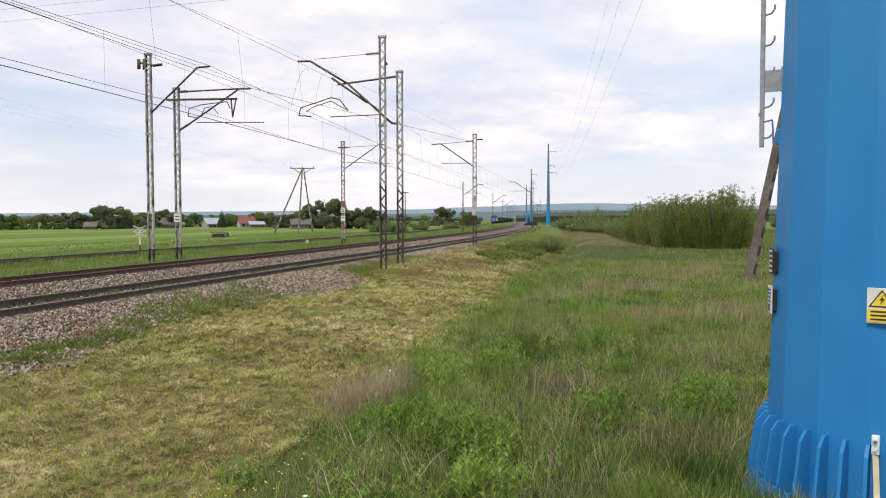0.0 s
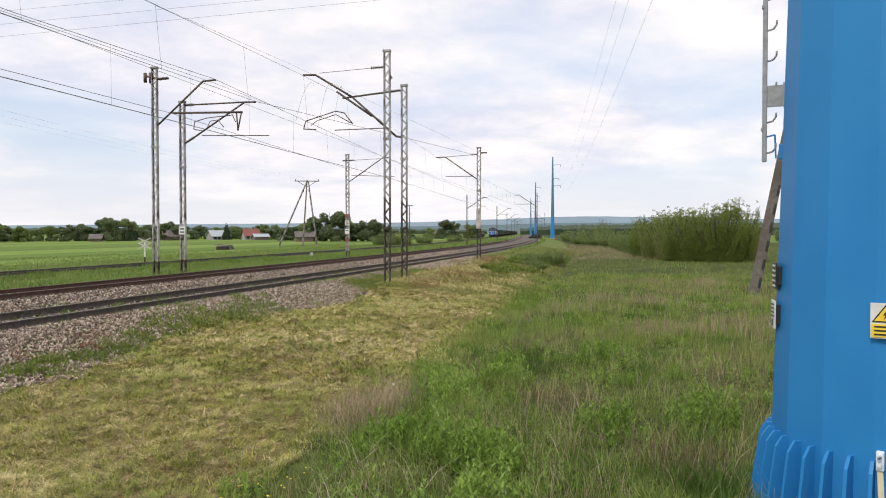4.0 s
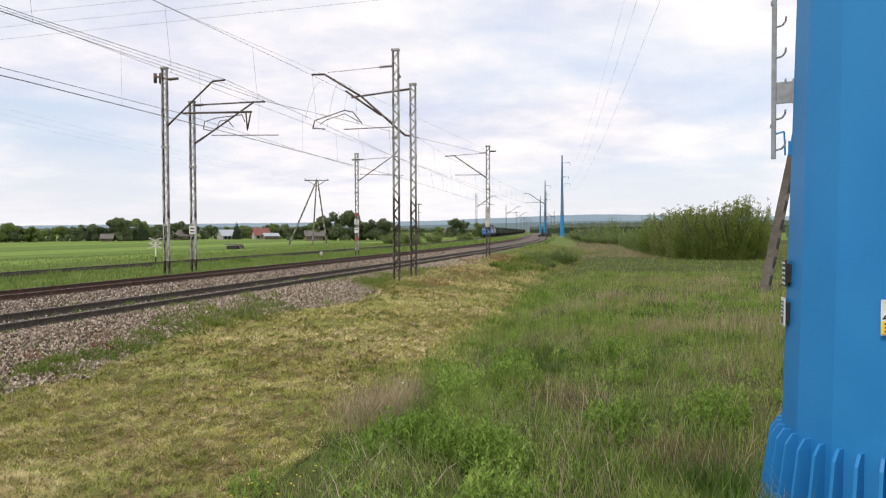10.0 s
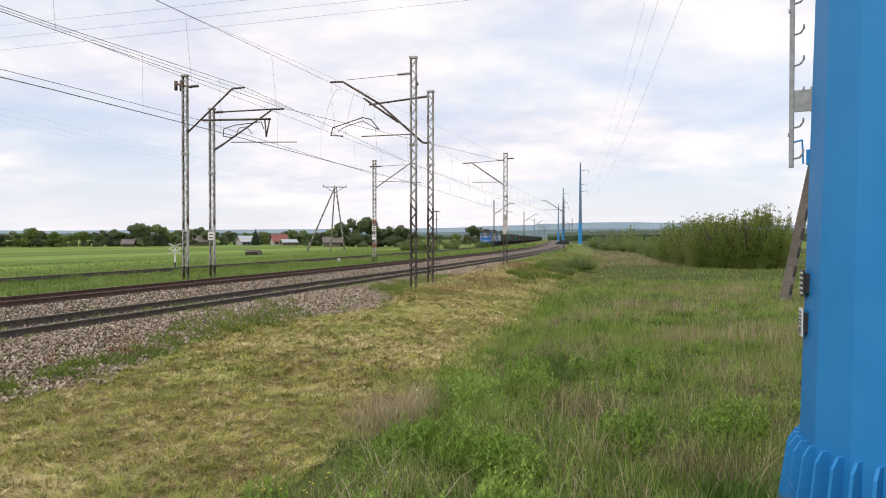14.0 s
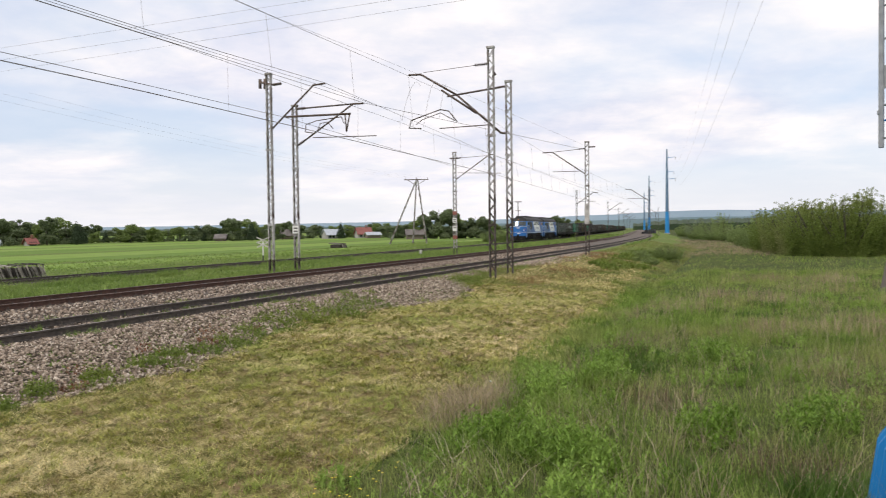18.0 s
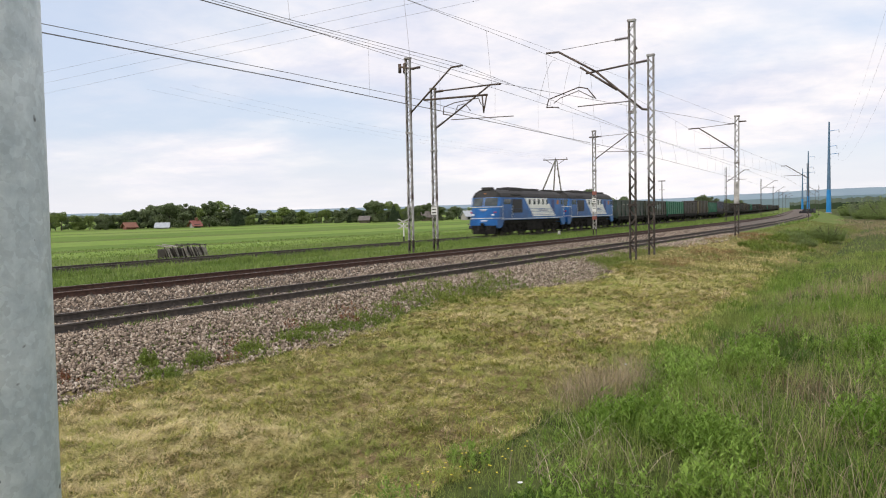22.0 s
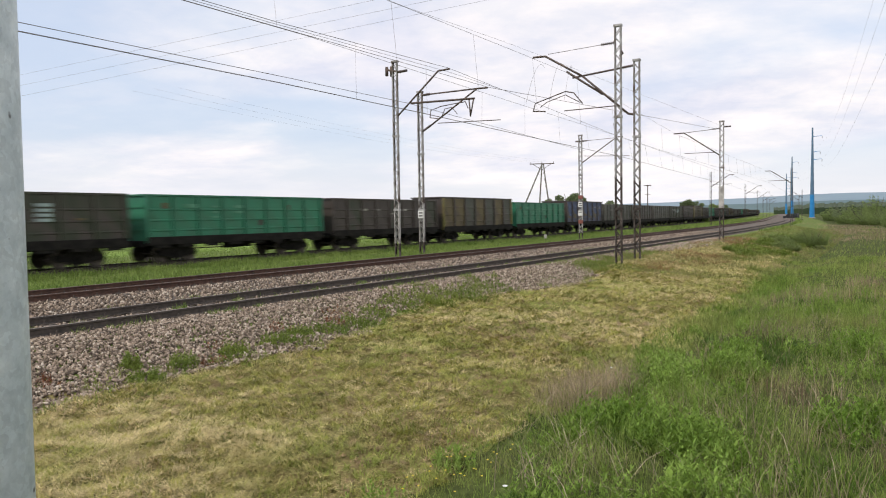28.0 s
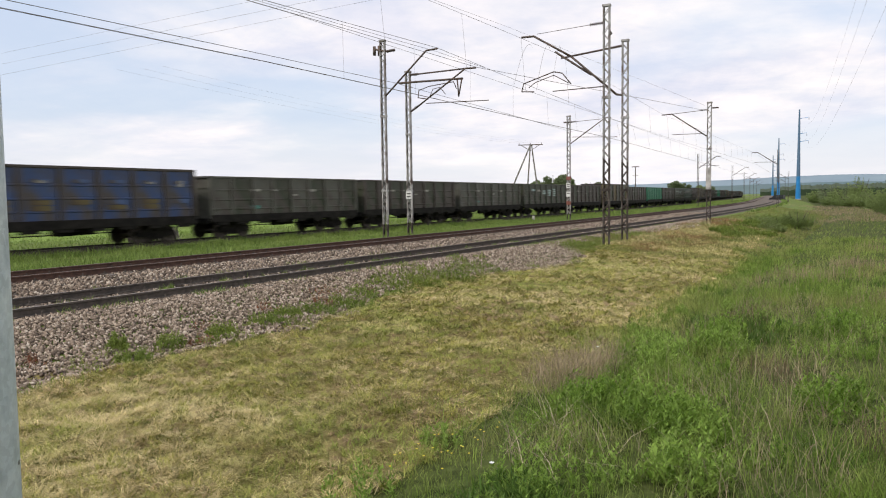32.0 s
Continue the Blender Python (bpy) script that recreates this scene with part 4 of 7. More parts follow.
        box(bm, (0.05, fy(2.3) + sy * 0.03, 2.36), (0.5, 0.02, 0.05))
        P("front_marking", bm, M_LOCO_WHITE, cab)
        bm = bmesh.new()
        box(bm, (0.1, fy(1.4) + sy * 0.03, 1.42), (0.6, 0.02, 0.09))
        P("front_marking", bm, M_LOCO_WHITE, cab)
        # skirt with curved flank, buffer beam, plough
        bm = bmesh.new()
        prof = [(sy * (H - 0.19), 1.5), (sy * (H - 0.24), 0.78), (sy * (H - 0.9), 0.72), (sy * (H - 1.25), 0.95), (sy * (H - 1.7), 1.5)]
        prism(bm, prof, -1.44, 1.44, "x")
        P("skirt", bm, M_BLUE, cab)
        bm = bmesh.new()
        vs0 = [(-1.36, 0.98), (1.36, 0.98), (1.15, 0.18), (-1.15, 0.18)]
        prism(bm, vs0, sy * (H - 0.65), sy * (H - 0.20))
        P("snow_plough", bm, M_UNDER, cab, "black snow plough")
        bm = bmesh.new()
        rod(bm, (0, sy * (H - 0.1), 1.06), (0, sy * (H + 0.13), 1.06), 0.13, n=10)
        box(bm, (0, sy * (H + 0.12), 1.06), (0.30, 0.22, 0.36), bevel=0.05)
        P("coupler", bm, M_UNDER, cab, "dark knuckle coupler")
        for sx in (-0.5, 0.5, 0.8):
            bm = bmesh.new()
            rod(bm, (sx, sy * (H - 0.05), 0.95), (sx * 0.8, sy * (H + 0.1), 0.55), 0.03, n=6)
            P("brake_hose", bm, M_GRILLE, cab)
    # the sole bar line and side features, on both flanks
    for sx in (1, -1):
        X = sx * 1.478
        bm = bmesh.new()
        box(bm, (X, 0, 1.56), (0.03, 2 * H - 2.2, 0.05))
        P("sole_line", bm, M_LOCO_WHITE, body, "thin pale line")
        bm = bmesh.new()
        for k in range(6):
            box(bm, (X, 0, 1.72 + 0.16 * k), (0.05, 2 * H - 2.4, 0.03))
        P("pressed_rib", bm, M_BLUE, body)
        # white slanted field, with the pale window band above
        bm = bmesh.new()
        f = [(-2.45, 3.56), (-0.35, 1.74), (5.45, 1.74), (3.75, 3.02), (3.2, 3.02), (3.2, 3.56)]
        prism(bm, f, X, X + sx * 0.02, "x")
        P("white_field", bm, M_LOCO_WHITE, body, "white slanted panel")
        bm = bmesh.new()
        box(bm, (X + sx * 0.028, 1.85, 2.45), (0.012, 1.7, 0.07))
        P("lettering_bar", bm, M_DARK_BLUE, body)
        bm = bmesh.new()
        box(bm, (X + sx * 0.028, 2.3, 2.33), (0.012, 2.1, 0.07))
        P("lettering_bar", bm, M_DARK_BLUE, body)
        for y0, y1 in ((-1.50, -0.98), (-0.37, 0.15), (0.72, 1.24), (1.85, 2.37), (2.95, 3.3)):
            bm = bmesh.new()
            box(bm, (X + sx * 0.022, (y0 + y1) / 2, 3.20), (0.03, y1 - y0, 0.54), bevel=0.012)
            P("side_window", bm, M_CAB_GLASS, body)
        bm = bmesh.new()
        box(bm, (X, -4.15, 2.78), (0.05, 2.30, 1.30))
        g = P("grille", bm, M_GRILLE, body, "black louvred radiator grille")
        for k in range(8):
            bm = bmesh.new()
            box(bm, (X + sx * 0.03, -4.15, 2.26 + 0.15 * k), (0.03, 2.25, 0.035))
            P("louvre", bm, M_LOUVRE, g)
        for y0, y1, mat, nm, z0, z1 in ((-7.05, -6.43, M_CAB_GLASS, "cab_window", 2.93, 3.44), (-6.35, -5.55, M_CAB_GLASS, "cab_window", 2.93, 3.44), (4.42, 5.2, M_DARK_BLUE, "door", 1.75, 3.45), (5.9, 6.45, M_ORANGE, "window_blind", 2.95, 3.42), (7.0, 7.6, M_CAB_GLASS, "cab_window", 2.93, 3.44)):
            bm = bmesh.new()
            box(bm, (X + sx * 0.004, (y0 + y1) / 2, (z0 + z1) / 2), (0.03, y1 - y0, z1 - z0), bevel=0.012)
            P(nm, bm, mat, body)
        for y in (-7.35, 7.75, -5.35):
            bm = bmesh.new()
            rod(bm, (X + sx * 0.06, y, 1.5), (X + sx * 0.06, y, 2.9), 0.016, n=6)
            P("handrail", bm, M_LOCO_WHITE, body)
    # roof gear
    bm = bmesh.new()
    prism(bm, [(-0.75, 4.25), (-0.7, 4.58), (0.7, 4.58), (0.75, 4.25)], -4.2, -1.45)
    P("roof_fan_housing", bm, M_LOCO_ROOF)
    bm = bmesh.new()
    prism(bm, [(-0.6, 4.3), (-0.55, 4.56), (0.55, 4.56), (0.6, 4.3)], -1.4, 3.2)
    P("roof_hatch", bm, M_LOCO_ROOF)
    for y in (-3.4, -2.2):
        bm = bmesh.new()
        rod(bm, (0, y, 4.5), (0, y, 4.63), 0.5, n=18)
        P("roof_fan", bm, M_GRILLE)
    for y, r in ((5.6, 0.45), (6.4, 0.4)):
        bm = bmesh.new()
        rod(bm, (0, y, 4.2), (0, y, 4.55), r, r * 0.8, n=14)
        P("exhaust_stack", bm, M_LOCO_ROOF)
    for y in (-7.75, 7.3):
        bm = bmesh.new()
        box(bm, (0, y * 0.96, 4.40), (0.95, 0.80, 0.30), bevel=0.06)
        P("roof_box", bm, M_LOCO_ROOF)
    bm = bmesh.new()
    box(bm, (1.2, -4.15, 3.88), (0.5, 2.2, 0.06), Matrix.Identity(4))
    P("roof_louvre", bm, M_GRILLE)
    # underframe, fuel tank, bogies with three axles
    bm = bmesh.new()
    box(bm, (0, 0, 1.31), (2.7, 2 * H - 1.6, 0.34), bevel=0.02)
    box(bm, (0, 0, 0.98), (1.7, 2 * H - 3.4, 0.5), bevel=0.02)
    P("underframe", bm, M_UNDER)
    bm = bmesh.new()
    box(bm, (0, 0.1, 0.78), (2.75, 3.6, 0.86), bevel=0.10)
    P("fuel_tank", bm, M_UNDER, lab="sooty fuel tank")
    for sx in (-1, 1):
        for k in range(3):
            bm = bmesh.new()
            rod(bm, (sx * 1.25, -2.6 + 0.32 * k, 0.55), (sx * 1.25, -2.6 + 0.32 * k, 1.1), 0.13, n=10)
            P("air_reservoir", bm, M_UNDER)
    for sy in (-1, 1):
        bm = bmesh.new()
        for sx in (-1, 1):
            x = sx * 1.12
            prism(bm, [(-2.95, 1.0), (-2.95, 0.52), (-2.45, 0.40), (-1.75, 0.44), (-1.3, 0.34), (-0.4, 0.42), (0.4, 0.42), (1.3, 0.34), (1.75, 0.44), (2.45, 0.40), (2.95, 0.52), (2.95, 1.0), (1.4, 1.16), (-1.4, 1.16)], x - 0.06, x + 0.06, "x")
            for k in (-1.05, 1.05):
                box(bm, (x + sx * 0.12, k, 0.50), (0.10, 0.62, 0.24), bevel=0.03)
                rod(bm, (x + sx * 0.14, k - 0.4, 0.78), (x + sx * 0.14, k + 0.4, 0.78), 0.12, n=10)
            rod(bm, (x + sx * 0.18, -2.7, 0.36), (x + sx * 0.18, 2.7, 0.36), 0.03, n=6)
            for k in (-2.1, 0, 2.1):
                box(bm, (x + sx * 0.08, k, 0.53), (0.2, 0.42, 0.36), bevel=0.05)
                for j in (-0.55, 0.55):
                    rod(bm, (x + sx * 0.06, k + j, 0.70), (x + sx * 0.06, k + j, 1.02), 0.10, n=8)
        box(bm, (0, 0, 0.9), (2.2, 1.2, 0.3), bevel=0.04)
        b = P("bogie", bm, M_UNDER, lab="dark grimy three-axle bogie")
        b.location = (0, sy * 4.3, 0)
        for k in (-2.1, 0, 2.1):
            SPUN.append((wheelset(b, k, 0.525), (0, k, 0.525), 0.525))
        for k in (-3.0, 3.0):
            bm = bmesh.new()
            box(bm, (1.2, k, 0.75), (0.25, 0.12, 0.5), bevel=0.03)
            P("sand_box", bm, M_UNDER, b)
    return t


loco_1 = locomotive("bright blue diesel locomotive with a white slanted side panel")
turn_wheels(SPUN)
SPUN.clear()
loco_2 = copy_thing(loco_1, Matrix.Identity(4))
loco_2["label"] = "second bright blue diesel locomotive with a white side panel"

P_DKGREEN = paint("wagon_dark_green", (0.028, 0.052, 0.040), (0.045, 0.075, 0.058))
P_OLIVE = paint("wagon_olive", (0.032, 0.040, 0.025), (0.058, 0.064, 0.042))
P_GREEN = paint("wagon_green", (0.028, 0.185, 0.108), (0.042, 0.225, 0.135), dirt=(0.034, 0.15, 0.09))
P_GREEN_S = paint("wagon_green_stake", (0.022, 0.145, 0.085), (0.03, 0.175, 0.105), dirt=(0.03, 0.12, 0.07))
P_BROWN = paint("wagon_dark_brown", (0.045, 0.036, 0.032), (0.075, 0.060, 0.052))
P_TAN = paint("wagon_tan", (0.105, 0.082, 0.034), (0.16, 0.128, 0.055), dirt=(0.07, 0.05, 0.03))
P_RUSTRED = paint("wagon_rust_brown", (0.075, 0.038, 0.028), (0.12, 0.065, 0.045))
P_GREY = paint("wagon_grey", (0.075, 0.078, 0.066), (0.12, 0.12, 0.10))
P_WBLUE = paint("wagon_blue", (0.030, 0.058, 0.15), (0.055, 0.09, 0.20))
P_WBLUE_PALE = paint("wagon_blue_faded", (0.055, 0.095, 0.21), (0.10, 0.14, 0.26))
P_GREEN_FADE = paint("wagon_green_faded", (0.075, 0.255, 0.165), (0.13, 0.30, 0.21), dirt=(0.05, 0.20, 0.12))
P_PALE = paint("wagon_pale_patch", (0.30, 0.40, 0.40), (0.42, 0.50, 0.50), dirt=(0.22, 0.28, 0.28))
P_MARK = paint("wagon_marking", (0.32, 0.315, 0.285), (0.45, 0.44, 0.40), dirt=(0.20, 0.19, 0.17))
P_SAGE = paint("wagon_sage_patch", (0.052, 0.060, 0.045), (0.088, 0.098, 0.072))
P_YELLOW = paint("wagon_yellow_post", (0.15, 0.135, 0.04), (0.20, 0.18, 0.055), dirt=(0.14, 0.11, 0.05))
P_TEAL = paint("wagon_teal_patch", (0.04, 0.22, 0.19), (0.06, 0.27, 0.23))

std_marks = [(-3.2, 2.75, 0, P_MARK), (-1.6, 2.75, 1, P_MARK), (0.2, 2.45, 1, P_MARK), (1.9, 2.75, 0, P_MARK)]
green_marks = [(-3.9, 2.95, 2, P_GREEN_FADE), (-2.3, 2.92, 1, P_GREEN_FADE), (-2.3, 2.62, 1, P_GREEN_FADE), (-2.3, 2.35, 1, P_GREEN_FADE), (-0.6, 2.92, 0, P_GREEN_FADE), (-0.6, 2.62, 0, P_GREEN_FADE), (3.5, 2.9, 3, P_RUSTRED), (-5.6, 2.95, 3, P_TAN), (1.2, 2.0, 3, P_BROWN)]
KINDS = {
    "dark_green": wagon("dark green open freight wagon with pale marks", P_DKGREEN, P_DKGREEN, [P_DKGREEN], [(-3.85, 2.95, 0, P_MARK), (-1.9, 2.95, 0, P_MARK), (-1.9, 2.72, 1, P_SAGE), (0.0, 2.9, 2, P_MARK), (0.0, 2.66, 0, P_SAGE), (1.9, 2.92, 0, P_MARK), (1.9, 2.7, 1, P_SAGE), (3.85, 2.9, 0, P_SAGE), (5.7, 2.85, 1, P_SAGE)], 7),
    "olive": wagon("olive open freight wagon with pale patched panels", P_OLIVE, P_OLIVE, [P_OLIVE, P_OLIVE, P_OLIVE, P_OLIVE], [(-4.0, 2.85, 2, P_PALE), (-2.4, 2.8, 2, P_MARK), (-0.8, 2.75, 0, P_PALE), (-0.8, 2.5, 2, P_PALE), (0.9, 2.8, 2, P_PALE), (0.9, 2.55, 2, P_PALE), (0.9, 2.3, 0, P_PALE), (2.5, 2.95, 0, P_PALE), (2.5, 2.72, 0, P_PALE), (2.5, 2.5, 0, P_PALE), (2.5, 2.28, 0, P_PALE), (-4.0, 2.5, 0, P_SAGE), (-2.4, 2.45, 1, P_SAGE), (4.2, 2.3, 1, P_TAN)], 8),
    "green": wagon("bright green open freight wagon with pale lettering bars", P_GREEN, P_GREEN_S, [P_GREEN], green_marks, 8),
    "brown": wagon("dark brown open freight wagon with faded marks", P_BROWN, P_BROWN, [P_BROWN, P_OLIVE, P_BROWN], std_marks, 8),
    "tan": wagon("tall dark brown open freight wagon with yellowish faded panels", P_BROWN, P_BROWN, [P_TAN, P_TAN, P_SAGE, P_TAN, P_SAGE, P_TAN, P_SAGE], [(-4.6, 2.75, 0, P_RUSTRED), (-2.7, 2.1, 0, P_BROWN), (2.8, 2.75, 1, P_RUSTRED)], 7, P_YELLOW, 1.13),
    "blue_yellow": wagon("open freight wagon patched in faded blue and yellow", P_BROWN, P_BROWN, [P_WBLUE], [(-5.75 + 1.92 * i, 2.92, 0, P_WBLUE_PALE) for i in range(7)] + [(-5.75 + 1.92 * i, 2.05, 2, P_TAN if i in (1, 2, 3, 5) else P_WBLUE_PALE) for i in range(7)] + [(-5.75 + 1.92 * i, 1.82, 2, P_TAN) for i in (0, 1, 2, 4, 5)] + [(5.75, 2.85, 3, P_MARK), (3.85, 2.88, 1, P_MARK), (-1.9, 2.88, 1, P_MARK)], 7, None, 1.13),
    "grey": wagon("faded grey-olive open freight wagon with teal patch", P_GREY, P_GREY, [P_GREY, P_OLIVE], std_marks + [(-3.4, 1.75, 2, P_TEAL)], 8),
    "dark": wagon("grimy dark open freight wagon", P_OLIVE, P_BROWN, [P_OLIVE, P_BROWN, P_OLIVE], std_marks, 8),
}
ORDER = ["dark_green", "olive", "green", "brown", "tan", "green", "blue_yellow", "grey", "dark", "grey", "olive", "brown", "tan", "dark", "green", "dark", "olive", "dark_green", "brown", "tan", "dark", "grey", "dark", "olive", "green", "brown", "dark", "dark_green", "tan", "dark", "olive", "brown", "grey", "dark", "olive", "dark_green", "brown", "dark", "tan", "olive", "dark"]
turn_wheels(SPUN[:2])
for i, (w, loc, r) in enumerate(SPUN):
    if i > 1:
        src = SPUN[i % 2][0]
        w.rotation_mode = "QUATERNION"
        w.animation_data_create()
        w.animation_data.action = src.animation_data.action
        w.animation_data.action_slot = src.animation_data.action_slot
TRAIN = [(loco_1, 35.35), (loco_2, 52.8)]
used = set()
for i, k in enumerate(ORDER):
    w = KINDS[k] if k not in used else copy_thing(KINDS[k], Matrix.Identity(4))
    used.add(k)
    TRAIN.append((w, 62.05 + 14.5 * (i + 0.5)))


def motions():
    """The train runs towards the camera's side at a steady speed along the bend."""
    for ob, back in TRAIN:
        rows = []
        for k in range(33):
            s = SPEED * (24 - k) + back
            rows.append((float(k), on_line(s, TRACK_3, TRAIN_RAIL_Z)))
        walk(ob, rows)


# ---- blue steel power-line pole beside the camera ----
M_POLE_BLUE = material("pole_blue", (0.015, 0.185, 0.455), (0.020, 0.210, 0.50), scale=1.1, rough=0.48, third=(0.026, 0.225, 0.50), scale2=0.5, spec=0.28, bump=0.015)
M_LADDER = material("ladder_steel", (0.23, 0.24, 0.25), (0.33, 0.345, 0.355), scale=12, rough=0.6)


def zinc(name, dull, bright, spangle=62.0):
    """Hot-dip zinc: irregular crystals a few centimetres wide, cloudy dull areas, small dark scratches."""
    m = material(name, dull, bright, scale=11, rough=0.5, detail=9, spec=0.4, bump=0.03, grit=0.68)
    nt = m.node_tree
    ns, ln = nt.nodes, nt.links
    bs = ns["Principled BSDF"]
    out = bs.inputs["Base Color"].links[0].from_socket
    co = ns.new("ShaderNodeTexCoord")
    wob = ns.new("ShaderNodeTexNoise")
    wob.inputs["Scale"].default_value = 30
    ln.new(co.outputs["Object"], wob.inputs[0])
    mixv = ns.new("ShaderNodeMix")
    mixv.data_type = "VECTOR"
    mixv.inputs[0].default_value = 0.05
    ln.new(co.outputs["Object"], mixv.inputs[4])
    ln.new(wob.outputs[1], mixv.inputs[5])
    vo = ns.new("ShaderNodeTexVoronoi")
    vo.inputs["Scale"].default_value = spangle
    ln.new(mixv.outputs[1], vo.inputs[0])
    sep = ns.new("ShaderNodeSeparateColor")
    ln.new(vo.outputs["Color"], sep.inputs[0])
    mr = ns.new("ShaderNodeMapRange")
    mr.inputs[3].default_value, mr.inputs[4].default_value = 0.90, 1.07
    ln.new(sep.outputs[0], mr.inputs[0])
    hv = ns.new("ShaderNodeHueSaturation")
    ln.new(mr.outputs[0], hv.inputs["Value"])
    ln.new(out, hv.inputs["Color"])
    sc = ns.new("ShaderNodeTexNoise")
    sc.inputs["Scale"].default_value, sc.inputs["Detail"].default_value = 16, 2
    ln.new(co.outputs["Object"], sc.inputs[0])
    rp = ns.new("ShaderNodeValToRGB")
    rp.color_ramp.elements[0].position, rp.color_ramp.elements[1].position = 0.71, 0.73
    ln.new(sc.outputs[0], rp.inputs[0])
    mk = ns.new("ShaderNodeMix")
    mk.data_type = "RGBA"
    ln.new(rp.outputs[0], mk.inputs[0])
    ln.new(hv.outputs[0], mk.inputs[6])
    mk.inputs[7].default_value = (0.12, 0.13, 0.14, 1)
    ln.new(mk.outputs[2], bs.inputs["Base Color"])
    return m


M_GALV = zinc("galvanised_steel", (0.52, 0.59, 0.63), (0.76, 0.82, 0.85))
M_CONCRETE = material("old_concrete", (0.30, 0.29, 0.27), (0.44, 0.42, 0.39), scale=5, rough=0.95, bump=0.3)
M_YELLOW = material("warning_yellow", (0.78, 0.55, 0.03), (0.82, 0.60, 0.05), scale=4, rough=0.5)
M_BLACK = material("sign_black", (0.015, 0.015, 0.015), (0.03, 0.03, 0.03), scale=4, rough=0.5)
M_CABLE = material("earth_strap", (0.50, 0.44, 0.28), (0.62, 0.56, 0.38), scale=6, rough=0.6)
POLE_C = Vector((3.965, 6.575, 0))
POLE_R, POLE_TAPER, SIDES = 1.040, 0.0265, 16
pole = thing("power_pole", pose(POLE_C.x, POLE_C.y, 0), "thick bright blue faceted steel power-line pole with ribbed base", "power pole", "blue power poles")


def pole_r(z):
    return POLE_R - POLE_TAPER * z


PHASE = radians(5)
bm = bmesh.new()
rings = []
for z in (0.05, 3.0, 8.0, 16.0, 31.0):
    rings.append([bm.verts.new((pole_r(z) * math.cos(PHASE + 2 * math.pi * k / SIDES), pole_r(z) * math.sin(PHASE + 2 * math.pi * k / SIDES), z)) for k in range(SIDES)])
for a, b in zip(rings, rings[1:]):
    for k in range(SIDES):
        bm.faces.new((a[k], a[(k + 1) % SIDES], b[(k + 1) % SIDES], b[k]))
bm.faces.new(rings[-1])
part("shaft", bm, M_POLE_BLUE, pole)
bm = bmesh.new()
rod(bm, (0, 0, 0.0), (0, 0, 0.06), 1.235, n=48)
part("base_flange", bm, M_POLE_BLUE, pole)
bm = bmesh.new()
rod(bm, (0, 0, -0.5), (0, 0, 0.0), 1.36, n=40)
part("foundation", bm, M_CONCRETE, pole, "pale concrete foundation ring")
# welded gusset ribs and anchor bolts round the base
bm = bmesh.new()
prism(bm, [(-0.03, 0.06), (0.175, 0.06), (0.175, 0.16), (0.105, 0.66), (0.045, 0.75), (-0.03, 0.75)], -0.014, 0.014)
rib = done(bm, "gusset_rib", M_POLE_BLUE)
bm = bmesh.new()
rod(bm, (0, 0, 0.06), (0, 0, 0.12), 0.055, n=6)
rod(bm, (0, 0, 0.12), (0, 0, 0.20), 0.03, n=10)
bolt = done(bm, "anchor_bolt", M_POLE_BLUE)
for k in range(40):
    a = PHASE + 2 * math.pi * k / 40
    share("gusset_rib", rib, pole, pose(pole_r(0.3) * 0.985 * math.cos(a), pole_r(0.3) * 0.985 * math.sin(a), 0, 0, 0, math.degrees(a)))
    a += math.pi / 40
    share("anchor_bolt", bolt, pole, pose(1.145 * math.cos(a), 1.145 * math.sin(a), 0))


def on_pole(deg, z, out=0.0):
    """Pose on the shaft at a compass angle: local x faces outward."""
    a = radians(deg)
    r = pole_r(z) + out
    return pose(r * math.cos(a), r * math.sin(a), z, 0, 0, deg)


FACE = math.degrees(math.atan2(-POLE_C.y, -POLE_C.x))
# climbing ladder: one stringer with hook steps, bolted on by a plate
LAD = FACE - 86
bm = bmesh.new()
box(bm, (0.17, 0, (3.17 + 16) / 2), (0.042, 0.036, 16 - 3.17), bevel=0.006)
ladder_m = pose(0, 0, 0, 0, 0, LAD) @ pose(pole_r(4), 0, 0)
st = part("ladder_stringer", bm, M_LADDER, pole, "galvanised ladder stringer")
st.matrix_basis = ladder_m
bm = bmesh.new()
pts = [Vector((0.0, 0, 0)), Vector((-0.055, 0, 0.012)), Vector((-0.082, 0, 0.05)), Vector((-0.085, 0, 0.09))]
for a, b in zip(pts, pts[1:]):
    rod(bm, a, b, 0.009, n=7)
hook = done(bm, "step_hook", M_LADDER, True)
for k in range(44):
    share("step_hook", hook, pole, ladder_m @ pose(0.155, 0, 3.25 + 0.285 * k))
    if k % 4 == 1:
        bm_ = bmesh.new()
        box(bm_, (0.19, 0, 3.25 + 0.285 * k - 0.06), (0.02, 0.05, 0.03))
        c_ = part("clip", bm_, M_LADDER, pole)
        c_.matrix_basis = ladder_m
for z in (3.78, 7.0, 10.0):
    bm = bmesh.new()
    box(bm, (0.07, 0, z), (0.16, 0.016, 0.20), bevel=0.004)
    box(bm, (0.0, 0.03, z), (0.02, 0.10, 0.22), bevel=0.004)
    b_ = part("ladder_bracket", bm, M_LADDER, pole, "galvanised bracket plate")
    b_.matrix_basis = ladder_m
bm = bmesh.new()
rod(bm, (0.17, 0, 3.40), (0.08, 0, 3.42), 0.008, n=6)
rod(bm, (0.08, 0, 3.42), (0.07, 0, 3.2), 0.008, n=6)
box(bm, (0.02, 0, 3.26), (0.05, 0.05, 0.14), bevel=0.008)
b_ = part("ladder_foot_clamp", bm, M_POLE_BLUE, pole)
b_.matrix_basis = ladder_m


